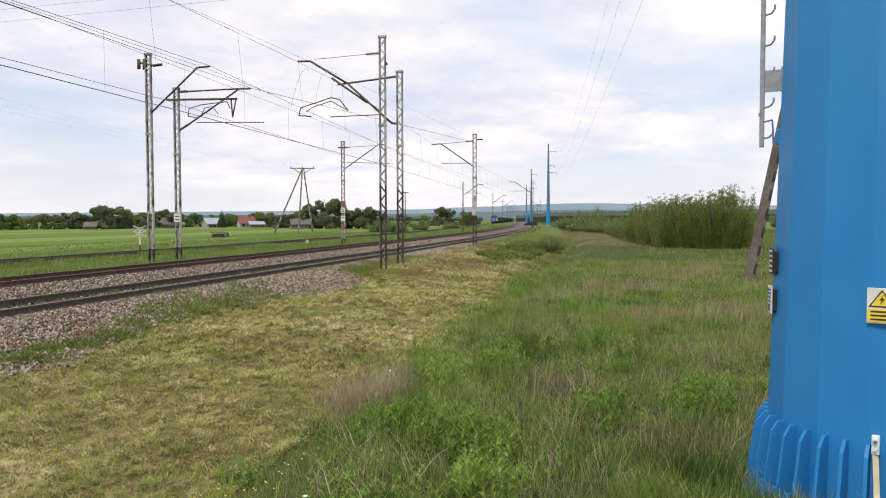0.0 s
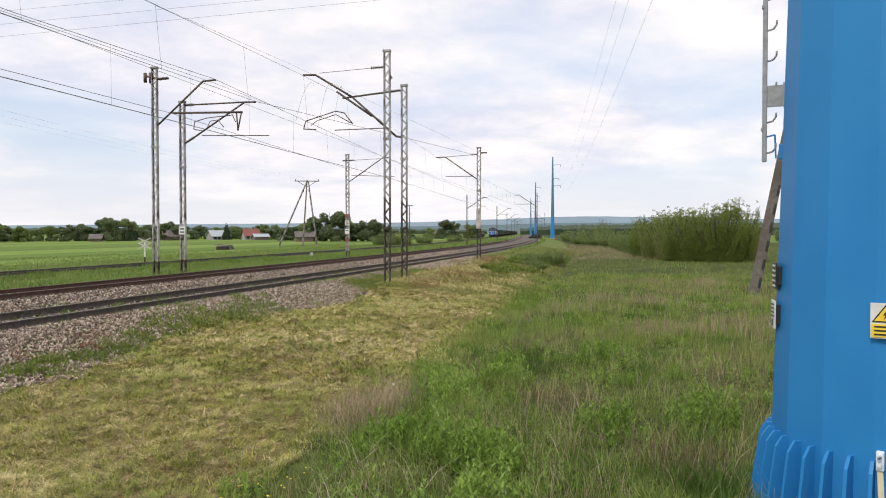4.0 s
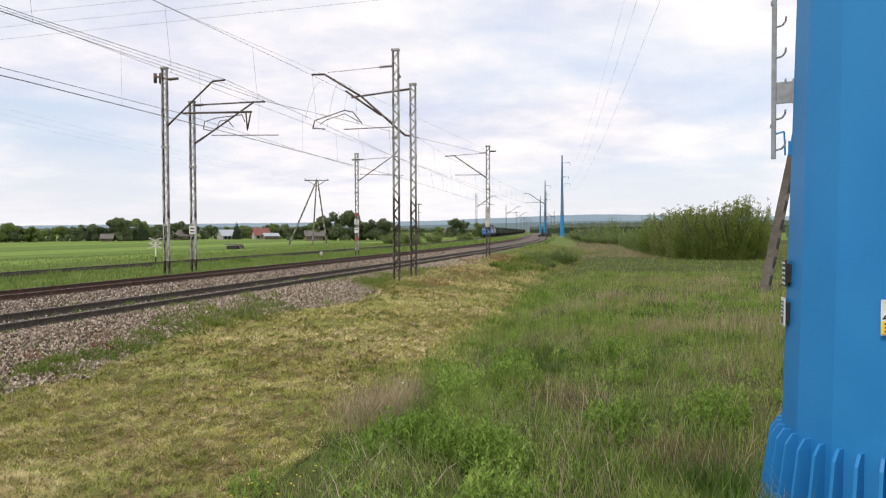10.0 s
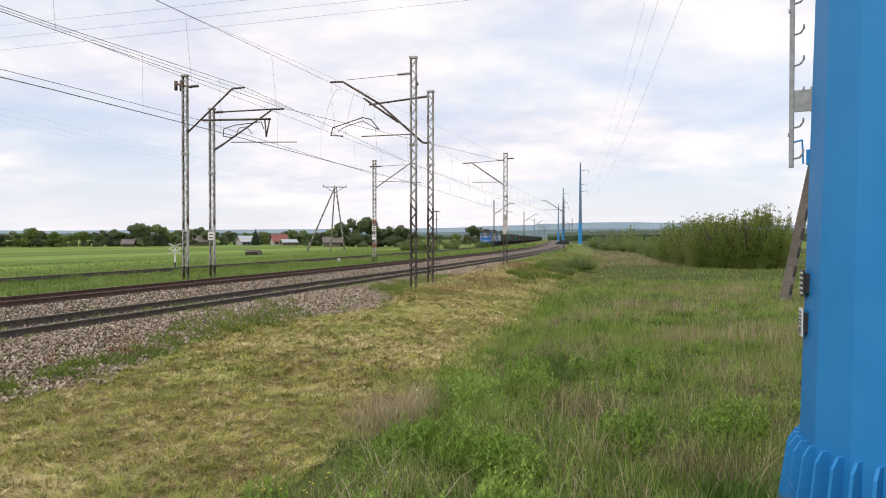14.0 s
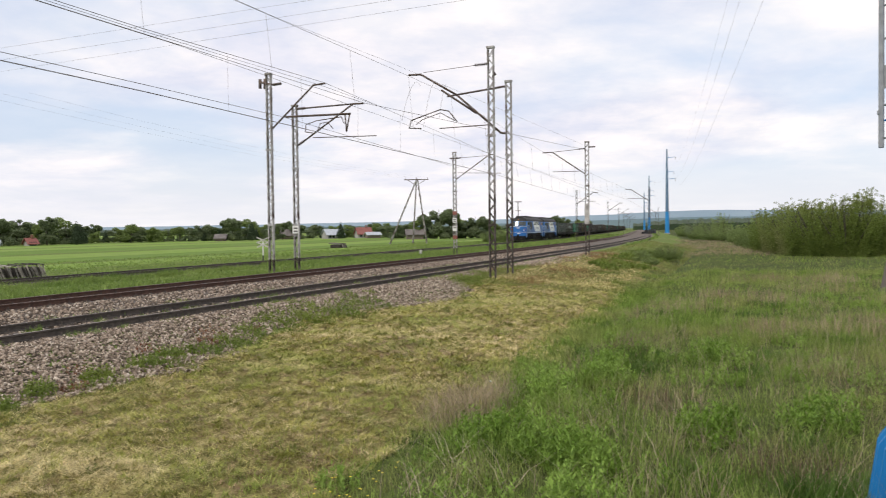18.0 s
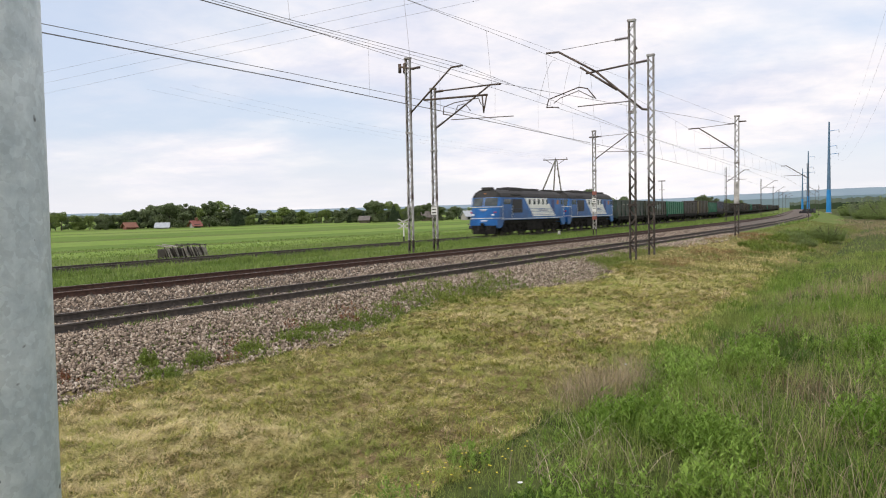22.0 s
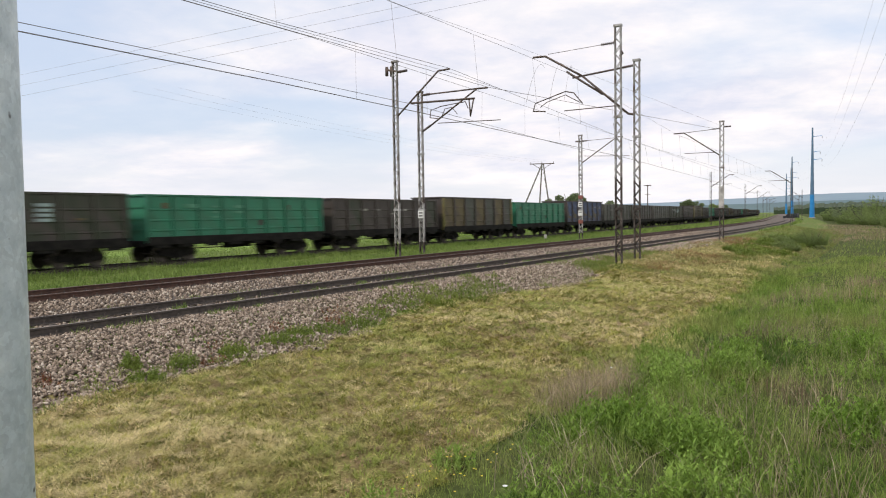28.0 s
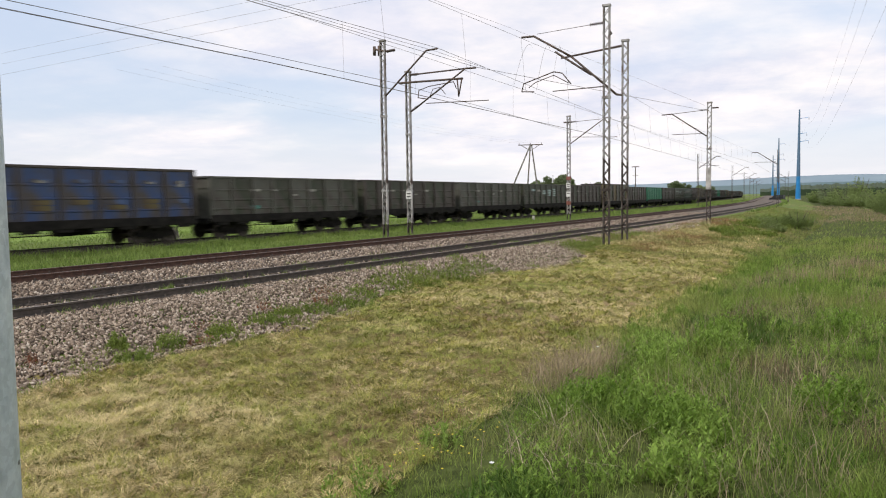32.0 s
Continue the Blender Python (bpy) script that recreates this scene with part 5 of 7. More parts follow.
def pole_sign(deg, z, w, h, mat, name, label):
    bm = bmesh.new()
    box(bm, (0.03, 0, 0), (0.012, w, h), bevel=0.004)
    s_ = part(name, bm, mat, pole, label)
    s_.matrix_basis = on_pole(deg, z)
    bm = bmesh.new()
    for y in (-w * 0.3, w * 0.3):
        box(bm, (0.0, y, 0), (0.06, 0.02, h * 0.7))
    part("sign_clip", bm, M_BLACK, s_)
    return s_


def sign_bar(parent, y, z, w, h, mat):
    bm = bmesh.new()
    box(bm, (0.040, y, z), (0.006, w, h))
    part("text_bar", bm, mat, parent)


# small plates near the silhouette
p1 = pole_sign(FACE - 73, 2.12, 0.17, 0.24, M_BLACK, "black_plate", "black plate with pale bars")
for k in range(5):
    sign_bar(p1, 0, 0.09 - 0.045 * k, 0.12, 0.016, M_TAG)
p2 = pole_sign(FACE - 73, 1.77, 0.17, 0.25, M_TAG, "white_plate", "white plate with dark bars")
for k in range(4):
    sign_bar(p2, 0, 0.09 - 0.035 * k, 0.11, 0.012, M_TAG_INK)
sign_bar(p2, 0, -0.075, 0.05, 0.06, M_TAG_INK)
# high-voltage warning sign
p3 = pole_sign(FACE - 5, 1.83, 0.205, 0.275, M_TAG, "warning_sign", "white and yellow high-voltage warning sign")
bm = bmesh.new()
prism(bm, [(-0.092, -0.01), (0.092, -0.01), (0.0, 0.125)], 0.037, 0.041, "x")
part("triangle", bm, M_BLACK, p3)
bm = bmesh.new()
prism(bm, [(-0.073, 0.0), (0.073, 0.0), (0.0, 0.108)], 0.0415, 0.0435, "x")
part("triangle_field", bm, M_YELLOW, p3)
bm = bmesh.new()
prism(bm, [(0.012, 0.085), (-0.018, 0.045), (0.0, 0.045), (-0.012, 0.008), (0.02, 0.055), (0.002, 0.055)], 0.044, 0.046, "x")
part("lightning_mark", bm, M_BLACK, p3)
bm = bmesh.new()
box(bm, (0.038, 0, -0.075), (0.006, 0.19, 0.10))
part("yellow_field", bm, M_YELLOW, p3)
for k in range(3):
    sign_bar(p3, 0, -0.045 - 0.03 * k, 0.15, 0.013, M_BLACK)
# earthing strap at the foot
bm = bmesh.new()
for a, b in (((0.03, 0, 0.78), (0.035, 0, 0.68)), ((0.035, 0, 0.68), (0.09, 0.02, 0.4)), ((0.09, 0.02, 0.4), (0.23, 0.06, 0.07)), ((0.23, 0.06, 0.07), (0.34, 0.1, -0.15))):
    bar(bm, a, b, 0.042, 0.012)
es = part("earth_strap", bm, M_CABLE, pole, "cream earthing strap")
es.matrix_basis = on_pole(FACE - 6, 0)
bm = bmesh.new()
box(bm, (0.025, 0, 0.76), (0.05, 0.055, 0.15), bevel=0.008)
rod(bm, (0.045, 0, 0.80), (0.085, 0, 0.80), 0.018, n=6)
rod(bm, (0.045, 0, 0.735), (0.075, 0, 0.735), 0.016, n=6)
el = part("earth_lug", bm, M_GALV, pole)
el.matrix_basis = on_pole(FACE - 6, 0)


def pole_arms(t, zs, reach, top):
    for k, z in enumerate(zs):
        bm = bmesh.new()
        side = 1 if k % 2 == 0 else 0.8
        rod(bm, (0.2, 0, z), (reach * side, 0, z + 0.25), 0.12, 0.06, n=8)
        part("cross_arm", bm, M_POLE_BLUE, t)
        bm = bmesh.new()
        rod(bm, (reach * side, 0, z + 0.25), (reach * side, 0, z - 0.9), 0.05, n=8)
        for j in range(6):
            rod(bm, (reach * side, 0, z - 0.05 - 0.14 * j), (reach * side, 0, z - 0.12 - 0.14 * j), 0.12, 0.06, n=10)
        part("insulator_string", bm, M_INSULATOR, t)


M_POLE_SLATE = material("pole_slate", (0.07, 0.14, 0.23), (0.10, 0.18, 0.28), scale=1.0, rough=0.5)


def far_pole(name_at, top, r0):
    t = thing("power_pole", name_at, "tall slim blue tapering power-line pole", "power pole", "blue power poles")
    bm = bmesh.new()
    rod(bm, (0, 0, 0), (0, 0, 9.0), r0, r0 * 0.78, n=12)
    part("lower_shaft", bm, M_POLE_BLUE, t)
    bm = bmesh.new()
    rod(bm, (0, 0, 9.0), (0, 0, top), r0 * 0.76, r0 * 0.28, n=12)
    part("upper_shaft", bm, M_POLE_SLATE, t, "slate-blue upper shaft")
    pole_arms(t, [top - 3.5, top - 9.5, top - 12.5], 3.4, top)
    bm = bmesh.new()
    rod(bm, (0, 0, -0.4), (0, 0, 0.15), r0 * 1.3, n=20)
    part("foundation", bm, M_CONCRETE, t)
    return t


def polar(az, dist, z=0.0):
    return Vector((dist * math.sin(radians(az)), dist * math.cos(radians(az)), z))


BP1, BP2 = polar(7.93, 330), polar(6.66, 490)
BP3 = polar(6.3, 690)
pole_arms(pole, [25.5, 20.0, 17.5], 3.2, 31)
far_pole(pose(BP1.x, BP1.y, 0, 0, 0, -8), 35.2, 0.95)
far_pole(pose(BP2.x, BP2.y, 0, 0, 0, -7), 34.9, 0.95)
far_pole(pose(BP3.x, BP3.y, 0, 0, 0, -6), 34.0, 0.95)
for z0, z1, dx in ((25.0, 29.5, 3.2), (20.0, 23.6, 2.6), (17.5, 20.8, 3.2)):
    a = Vector((POLE_C.x + dx * 0.9, POLE_C.y, z0))
    b = Vector((BP1.x + dx, BP1.y, z1))
    line = [a.lerp(b, i / 60) - Vector((0, 0, 4 * 5.5 * (i / 60) * (1 - i / 60))) for i in range(61)]
    strand("power_line", line, 0.007, "thin high-voltage conductor between blue poles", "power lines")
    c = Vector((BP2.x + dx, BP2.y, z1))
    line = [b.lerp(c, i / 20) - Vector((0, 0, 4 * 2.0 * (i / 20) * (1 - i / 20))) for i in range(21)]
    strand("power_line", line, 0.007, "thin high-voltage conductor between blue poles", "power lines")

# a second power line crosses high over the fields and the railway
for z0, z1, zz in ((27.5, 28.1, 0), (25.1, 26.8, 1), (22.5, 25.6, 2)):
    a, b = Vector((-224.9, 130.1, z0)), Vector((-34.9, 82.9 + zz * 0.3, z1))
    b2 = b + (b - a) * 0.9
    strand("power_line", [a.lerp(b2, i / 40) for i in range(41)], 0.012, "thin high-voltage conductor crossing over the fields", "power lines")

# ---- galvanised post close to the camera ----
post = thing("signal_post", pose(-1.27, 1.32, 0), "galvanised round steel post with mottled zinc surface", "post")
bm = bmesh.new()
rod(bm, (0, 0, -0.2), (0, 0, 6.5), 0.158, n=64)
part("tube", bm, M_GALV, post, smooth=True)
bm = bmesh.new()
rod(bm, (0, 0, -0.3), (0, 0, 0.04), 0.26, n=32)
part("footing", bm, M_CONCRETE, post)
bm = bmesh.new()
for i in range(12):
    a0, a1 = 1.2 + 0.025 * i, 1.2 + 0.025 * (i + 1)
    rod(bm, (0.155 + 0.012 * math.sin(i * 0.4), -0.03, a0), (0.155 + 0.012 * math.sin((i + 1) * 0.4), -0.03, a1), 0.008, n=6)
part("cable", bm, M_BLACK, post, "short black cable")

# ---- leaning concrete pole strut by the blue pole ----
M_STRUT = material("weathered_strut", (0.115, 0.10, 0.086), (0.165, 0.147, 0.128), scale=7, rough=0.95, bump=0.3, third=(0.10, 0.085, 0.072), scale2=1.2)
strut = thing("leaning_pole", pose(11.87, 29.24, 0), "weathered leaning concrete utility pole with slots", "utility pole")
d_s = Vector((1.30, -0.50, 7.6))
bm = bmesh.new()
m_s = d_s.to_track_quat("Z", "X").to_matrix().to_4x4()
vs_s = []
for z, w, dp_ in ((-0.3, 0.20, 0.15), (8.6, 0.15, 0.11)):
    vs_s.append([bm.verts.new(m_s @ Vector((x, y, z))) for x, y in ((-w, -dp_), (w, -dp_), (w, dp_), (-w, dp_))])
bm.faces.new(vs_s[0][::-1])
bm.faces.new(vs_s[1])
for k in range(4):
    bm.faces.new((vs_s[0][k], vs_s[0][(k + 1) % 4], vs_s[1][(k + 1) % 4], vs_s[1][k]))
part("shaft", bm, M_STRUT, strut)
bm = bmesh.new()
box(bm, (0, 0, 0), (0.10, 0.32, 0.42), bevel=0.004)
slot = done(bm, "slot", M_BLACK)
for k in range(11):
    share("slot", slot, strut, m_s @ pose(-0.14 + 0.003 * k, 0, 0.6 + 0.72 * k))

# ---- level-crossing saltire, by the far track ----
M_DULL_WHITE = material("dull_white_board", (0.36, 0.35, 0.33), (0.48, 0.47, 0.45), scale=4, rough=0.8)
cross = thing("crossing_sign", on_line(53.0, 37.6, 0, 20), "white saltire level-crossing sign on a banded post", "road sign")
for k, (z0, z1, mat) in enumerate(((0.0, 0.55, M_BLACK), (0.55, 1.4, M_TAG), (1.4, 1.75, M_TAG))):
    bm = bmesh.new()
    rod(bm, (0, 0, z0), (0, 0, z1), 0.06, n=10)
    part("post_band", bm, mat, cross)
for k, z in enumerate((1.85, 1.45)):
    for sgn in (-1, 1):
        bm = bmesh.new()
        bar(bm, (-0.5, -0.08, z - sgn * 0.22), (0.5, -0.08 - 0.01 * sgn, z + sgn * 0.22), 0.02, 0.10)
        part("cross_board", bm, M_DULL_WHITE, cross)

# ---- weathered timber stacks in the field ----
M_OLD_WOOD = material("grey_old_timber", (0.17, 0.155, 0.135), (0.32, 0.29, 0.26), scale=5, rough=0.95, bump=0.3, by_object=0.3)
M_OLD_WOOD_DARK = material("dark_old_timber", (0.030, 0.026, 0.022), (0.06, 0.05, 0.042), scale=5, rough=0.95, bump=0.3, by_object=0.3)


def timber_stack(s, d, turn, length, width, height, lean):
    rng = random.Random(int(s * 10))
    t = thing("timber_stack", on_line(s, d, 0, turn), "low stack of weathered grey boards and fence panels", "timber stack", "timber stacks")
    bm = bmesh.new()
    box(bm, (0, 0, height * 0.42), (width * 0.8, length * 0.94, height * 0.8), bevel=0.05)
    part("core", bm, M_OLD_WOOD_DARK, t)
    n = int(length / 0.15)
    for i in range(n):
        y = -length / 2 + length * (i + 0.5) / n
        bm = bmesh.new()
        h = height * (0.85 + 0.2 * rng.random())
        bar(bm, (width / 2 + 0.22, y + lean * (rng.random() - 0.3), 0.0), (width / 2 - 0.06, y, h), 0.03, 0.085)
        part("board", bm, M_OLD_WOOD if rng.random() < 0.65 else M_OLD_WOOD_DARK, t)
    for i in range(int(length / 0.5)):
        y = -length / 2 + 0.5 * i + 0.25
        bm = bmesh.new()
        bar(bm, (-width / 2 - 0.1, y, height + 0.04 + 0.1 * rng.random()), (width / 2 + 0.15, y + 0.2 * rng.random(), height * (0.95 + 0.12 * rng.random())), 0.12, 0.05)
        part("top_plank", bm, M_OLD_WOOD if rng.random() < 0.5 else M_OLD_WOOD_DARK, t)
    return t


timber_stack(30.75, 39.3, 5, 3.5, 0.8, 0.74, 0.22)
timber_stack(100.0, 56.0, 20, 4.6, 2.0, 0.62, 0.3)

# ---- A-frame power pole in the field ----
M_AFRAME = material("aframe_concrete", (0.20, 0.195, 0.185), (0.32, 0.31, 0.29), scale=2, rough=0.9, third=(0.10, 0.085, 0.075), scale2=1.0)
af = thing("a_frame_pole", pose(-26.3, 140.8, 0, 0, 0, 5), "three-legged concrete power pole with a steel crossarm", "power pole")
for a in ((-5.2, -1.0), (-0.9, 0.6), (1.9, -0.6)):
    bm = bmesh.new()
    rod(bm, (a[0], a[1], -0.2), (0.25 if a[0] > 0 else 0.0, 0, 12.1), 0.17, 0.12, n=6)
    part("leg", bm, M_AFRAME, af)
    for k in range(9):
        f = 0.06 + 0.1 * k
        bm = bmesh.new()
        p_ = Vector((a[0], a[1], 0)).lerp(Vector((0.1, 0, 12.1)), f)
        box(bm, (p_.x, p_.y - 0.15, p_.z), (0.12, 0.06, 0.5))
        part("leg_slot", bm, M_ARM, af)
bm = bmesh.new()
box(bm, (0, 0, 12.15), (4.6, 0.14, 0.16), bevel=0.02)
part("crossarm", bm, M_ARM, af)
for sx in (-1, 1):
    bm = bmesh.new()
    rod(bm, (0, 0, 11.0), (sx * 1.7, 0, 12.1), 0.05, n=6)
    part("arm_brace", bm, M_ARM, af)
for x in (-2.1, 0, 2.1):
    bm = bmesh.new()
    rod(bm, (x, 0, 12.2), (x, 0, 12.55), 0.07, 0.04, n=8)
    part("insulator", bm, M_INSULATOR, af)
for x in (-2.1, 0, 2.1):
    a, b = Vector((-26.3 + x, 140.8, 12.5)), Vector((-40.0 + x, 50.0, 12.9))
    strand("field_wire", [a.lerp(b, i / 30) - Vector((0, 0, 4 * 0.8 * (i / 30) * (1 - i / 30))) for i in range(31)], 0.0035, "thin field power wire", "field wires")

# ---- loudspeaker or lamp post far down the line ----
lp = thing("lamp_post", pose(*polar(-2.9, 150)), "thin dark post with a short cross-piece", "lamp post")
bm = bmesh.new()
rod(bm, (0, 0, 0), (0, 0, 7.9), 0.11, 0.08, n=8)
part("post", bm, M_ARM, lp)
bm = bmesh.new()
box(bm, (0, 0, 7.9), (1.3, 0.25, 0.16), bevel=0.03)
part("lamp_head", bm, M_ARM, lp)
bm = bmesh.new()
box(bm, (0, 0, 6.2), (1.0, 0.08, 0.08))
part("crosspiece", bm, M_ARM, lp)

# ---- farmhouses along the wood ----
M_PLASTER = material("house_plaster", (0.30, 0.29, 0.27), (0.38, 0.37, 0.345), scale=1, rough=0.9)
M_ROOF_GREY = material("sheet_roof", (0.30, 0.33, 0.36), (0.40, 0.43, 0.46), scale=1.5, rough=0.5)
M_ROOF_RED = material("red_roof", (0.17, 0.055, 0.045), (0.23, 0.08, 0.065), scale=1.5, rough=0.7)
M_ROOF_DARK = material("dark_roof", (0.10, 0.09, 0.085), (0.17, 0.15, 0.14), scale=1.5, rough=0.9)
M_BRICK_FAR = material("brick_wall", (0.16, 0.07, 0.05), (0.22, 0.10, 0.07), scale=3, rough=0.9)
M_WOOD_BARN = material("barn_boards", (0.13, 0.105, 0.085), (0.20, 0.165, 0.135), scale=3, rough=0.95)


def house(az, dist, turn, w, dep, eave, ridge, wall, roof, label, windows=3, chimney=True):
    p = polar(az, dist)
    t = thing("farmhouse" if windows else "barn", pose(p.x, p.y, 0, 0, 0, -az + turn), label, "house" if windows else "barn", "village houses")
    bm = bmesh.new()
    prism(bm, [(-dep / 2, 0), (dep / 2, 0), (dep / 2, eave), (0, ridge - 0.15), (-dep / 2, eave)], -w / 2, w / 2, "x")
    wl_ = part("wall", bm, wall, t)
    for sg in (-1, 1):
        bm = bmesh.new()
        o = 0.45
        sl = (ridge - eave) / (dep / 2)
        prism(bm, [(0, ridge), (sg * (dep / 2 + o), eave - sl * o), (sg * (dep / 2 + o), eave - sl * o + 0.14), (0, ridge + 0.16)], -w / 2 - o, w / 2 + o, "x")
        part("roof_slope", bm, roof, t)
    for k in range(windows):
        bm = bmesh.new()
        x = -w / 2 + w * (k + 0.7) / (windows + 0.4)
        box(bm, (x, -dep / 2 - 0.03, eave * 0.55), (0.9, 0.06, 1.1), bevel=0.01)
        wd = part("window", bm, M_CAB_GLASS, wl_)
        bm = bmesh.new()
        box(bm, (x, -dep / 2 - 0.06, eave * 0.55 - 0.62), (1.1, 0.14, 0.08))
        part("sill", bm, M_TAG, wd)
    if chimney:
        bm = bmesh.new()
        box(bm, (w * 0.2, 0, ridge + 0.35), (0.55, 0.55, 1.1), bevel=0.02)
        part("chimney", bm, M_BRICK_FAR, t)
    return t


house(-17.0, 268, 20, 6.0, 6, 1.4, 3.2, M_PLASTER, M_ROOF_GREY, "low farmhouse with a pale sheet-metal roof", 4, False)
house(-14.7, 272, 15, 5.0, 5, 1.6, 3.7, M_PLASTER, M_ROOF_RED, "pale farmhouse with a red roof", 3)
house(-14.0, 264, 15, 4.6, 4, 1.2, 2.0, M_WOOD_BARN, M_ROOF_GREY, "low outbuilding with a flat grey roof", 0, False)
house(-25.1, 234, -10, 2.8, 3.2, 1.0, 2.0, M_WOOD_BARN, M_ROOF_DARK, "small weathered barn before the trees", 0, False)
house(-20.3, 262, 10, 4.4, 4, 1.5, 3.2, M_WOOD_BARN, M_ROOF_DARK, "dark wooden barn among trees", 0, False)
house(-41.8, 197, 20, 2.3, 2.6, 0.7, 1.55, M_BRICK_FAR, M_BRICK_FAR, "small brown-red house before the wood", 0, False)
house(-39.6, 198, -8, 2.7, 3, 0.45, 1.35, M_PLASTER, M_ROOF_GREY, "white house with a shiny sheet roof", 0, False)
house(-37.4, 201, 25, 1.9, 2.4, 0.7, 1.7, M_PLASTER, M_ROOF_RED, "small house with a red roof", 2, True)
house(-10.8, 212, 5, 4.6, 4, 1.5, 2.7, M_WOOD_BARN, M_ROOF_DARK, "grey barn under tall trees", 0, False)
house(-0.9, 305, 10, 6.0, 5, 1.8, 3.8, M_WOOD_BARN, M_ROOF_DARK, "dark-roofed barn behind bushes", 0, False)


# ---- small white marker stones by the far track, a parked van far off ----
for s_, d_ in ((68.8, 29.5),):
    mk = thing("marker_stone", on_line(s_, d_, 0.0), "small whitewashed trackside marker stone", "marker stone", "marker stones")
    bm = bmesh.new()
    box(bm, (0, 0, 0.25), (0.24, 0.18, 0.60), bevel=0.03)
    part("stone", bm, M_BOARD, mk)
van_p = polar(6.65, 262)
van = thing("parked_van", pose(van_p.x, van_p.y, 0, 0, 0, 60), "small dark parked van far beside the line", "van")
bm = bmesh.new()
prism(bm, [(-2.2, 0.35), (2.2, 0.35), (2.2, 1.05), (1.35, 1.15), (0.75, 1.85), (-2.1, 1.9), (-2.2, 1.1)], -0.85, 0.85, "x")
part("body", bm, M_GRILLE, van)
for y in (-1.3, 1.35):
    for x in (-0.86, 0.86):
        bm = bmesh.new()
        rod(bm, (x - 0.1, y, 0.32), (x + 0.1, y, 0.32), 0.32, n=14)
        part("wheel", bm, M_BLACK, van)
for x in (-0.86, 0.86):
    bm = bmesh.new()
    box(bm, (x, -0.7, 1.45), (0.03, 2.2, 0.45), bevel=0.01)
    part("side_window", bm, M_CAB_GLASS, van)


# ---- vegetation ----
M_GRASS = leaf_material("tall_grass", (0.105, 0.190, 0.024), (0.260, 0.355, 0.074), scale=1.6, dry=(0.30, 0.325, 0.105), by_island=0.55, through_light=0.38)
M_GRASS_DEEP = leaf_material("lush_weeds", (0.155, 0.260, 0.038), (0.275, 0.395, 0.085), scale=0.9, by_island=0.4, through_light=0.4)
M_GRASS_DARK = leaf_material("dark_weeds", (0.06, 0.125, 0.018), (0.11, 0.19, 0.035), scale=0.7, by_island=0.4, through_light=0.35)
M_WEED_YELLOW = leaf_material("yellow_green_weeds", (0.135, 0.195, 0.030), (0.225, 0.275, 0.06), scale=0.8, dry=(0.15, 0.215, 0.045), by_island=0.45, through_light=0.35)
M_STALK = leaf_material("dry_stalks", (0.24, 0.185, 0.115), (0.42, 0.345, 0.225), scale=0.8, by_island=0.4, through_light=0.1)
M_PALE_STALK = leaf_material("pale_stalks", (0.24, 0.19, 0.125), (0.44, 0.37, 0.26), scale=1.5, by_island=0.4, through_light=0.05)
M_SEED = leaf_material("brown_seedheads", (0.115, 0.075, 0.050), (0.19, 0.13, 0.085), scale=0.8, by_island=0.35, through_light=0.1)
M_STRAW = leaf_material("mown_straw", (0.39, 0.305, 0.132), (0.74, 0.615, 0.335), scale=6.5, dry=(0.42, 0.385, 0.13), by_island=0.45, through_light=0.1)
M_CUTTING = leaf_material("withered_cuttings", (0.17, 0.112, 0.060), (0.46, 0.325, 0.185), scale=6.5, by_island=0.4, through_light=0.1)
M_HAY = leaf_material("half_dry_grass", (0.24, 0.25, 0.050), (0.46, 0.43, 0.12), scale=4.0, dry=(0.235, 0.285, 0.055), by_island=0.4, through_light=0.2)
M_STUBBLE = leaf_material("green_stubble", (0.135, 0.180, 0.036), (0.235, 0.265, 0.072), scale=0.6, dry=(0.26, 0.235, 0.10), by_island=0.4)
M_VERGE_BLADE = leaf_material("verge_blades", (0.115, 0.185, 0.036), (0.205, 0.275, 0.07), scale=0.4, by_island=0.35)
M_SORREL = leaf_material("red_sorrel", (0.16, 0.055, 0.030), (0.24, 0.105, 0.05), scale=0.9, by_island=0.4)
M_RUST_WEED = leaf_material("withered_weeds", (0.21, 0.125, 0.055), (0.33, 0.22, 0.10), scale=0.9, by_island=0.4)
M_SEED_PALE = leaf_material("pale_seedheads", (0.25, 0.185, 0.115), (0.42, 0.335, 0.22), scale=0.6, by_island=0.35, through_light=0.2)
# leaves of far trees and bushes: haze put in as a paler, greyer green
M_LEAF_HAZE = leaf_material("leaves_haze_grey", (0.15, 0.195, 0.100), (0.25, 0.300, 0.155), scale=0.25, by_island=0.4, through_light=0.5)
M_LEAF_B = leaf_material("leaves_fresh", (0.175, 0.240, 0.075), (0.280, 0.345, 0.125), scale=0.25, by_island=0.4, through_light=0.5)
M_LEAF_C = leaf_material("needles_dark", (0.05, 0.08, 0.042), (0.085, 0.118, 0.06), scale=0.3, by_island=0.35)
M_LEAF_D = leaf_material("hedge_leaves", (0.135, 0.190, 0.036), (0.250, 0.305, 0.080), scale=0.3, dry=(0.27, 0.28, 0.11), by_island=0.4, through_light=0.5)
M_BARK = material("bark", (0.055, 0.045, 0.036), (0.10, 0.085, 0.07), scale=3, rough=0.95, bump=0.3)


def plan_xy(s, d):
    a = np.abs(s)
    w = d + np.where(a < BEND_END, BEND * a * a / 2, BEND * BEND_END * (a - BEND_END / 2))
    return s * UX - w * UY, s * UY + w * UX


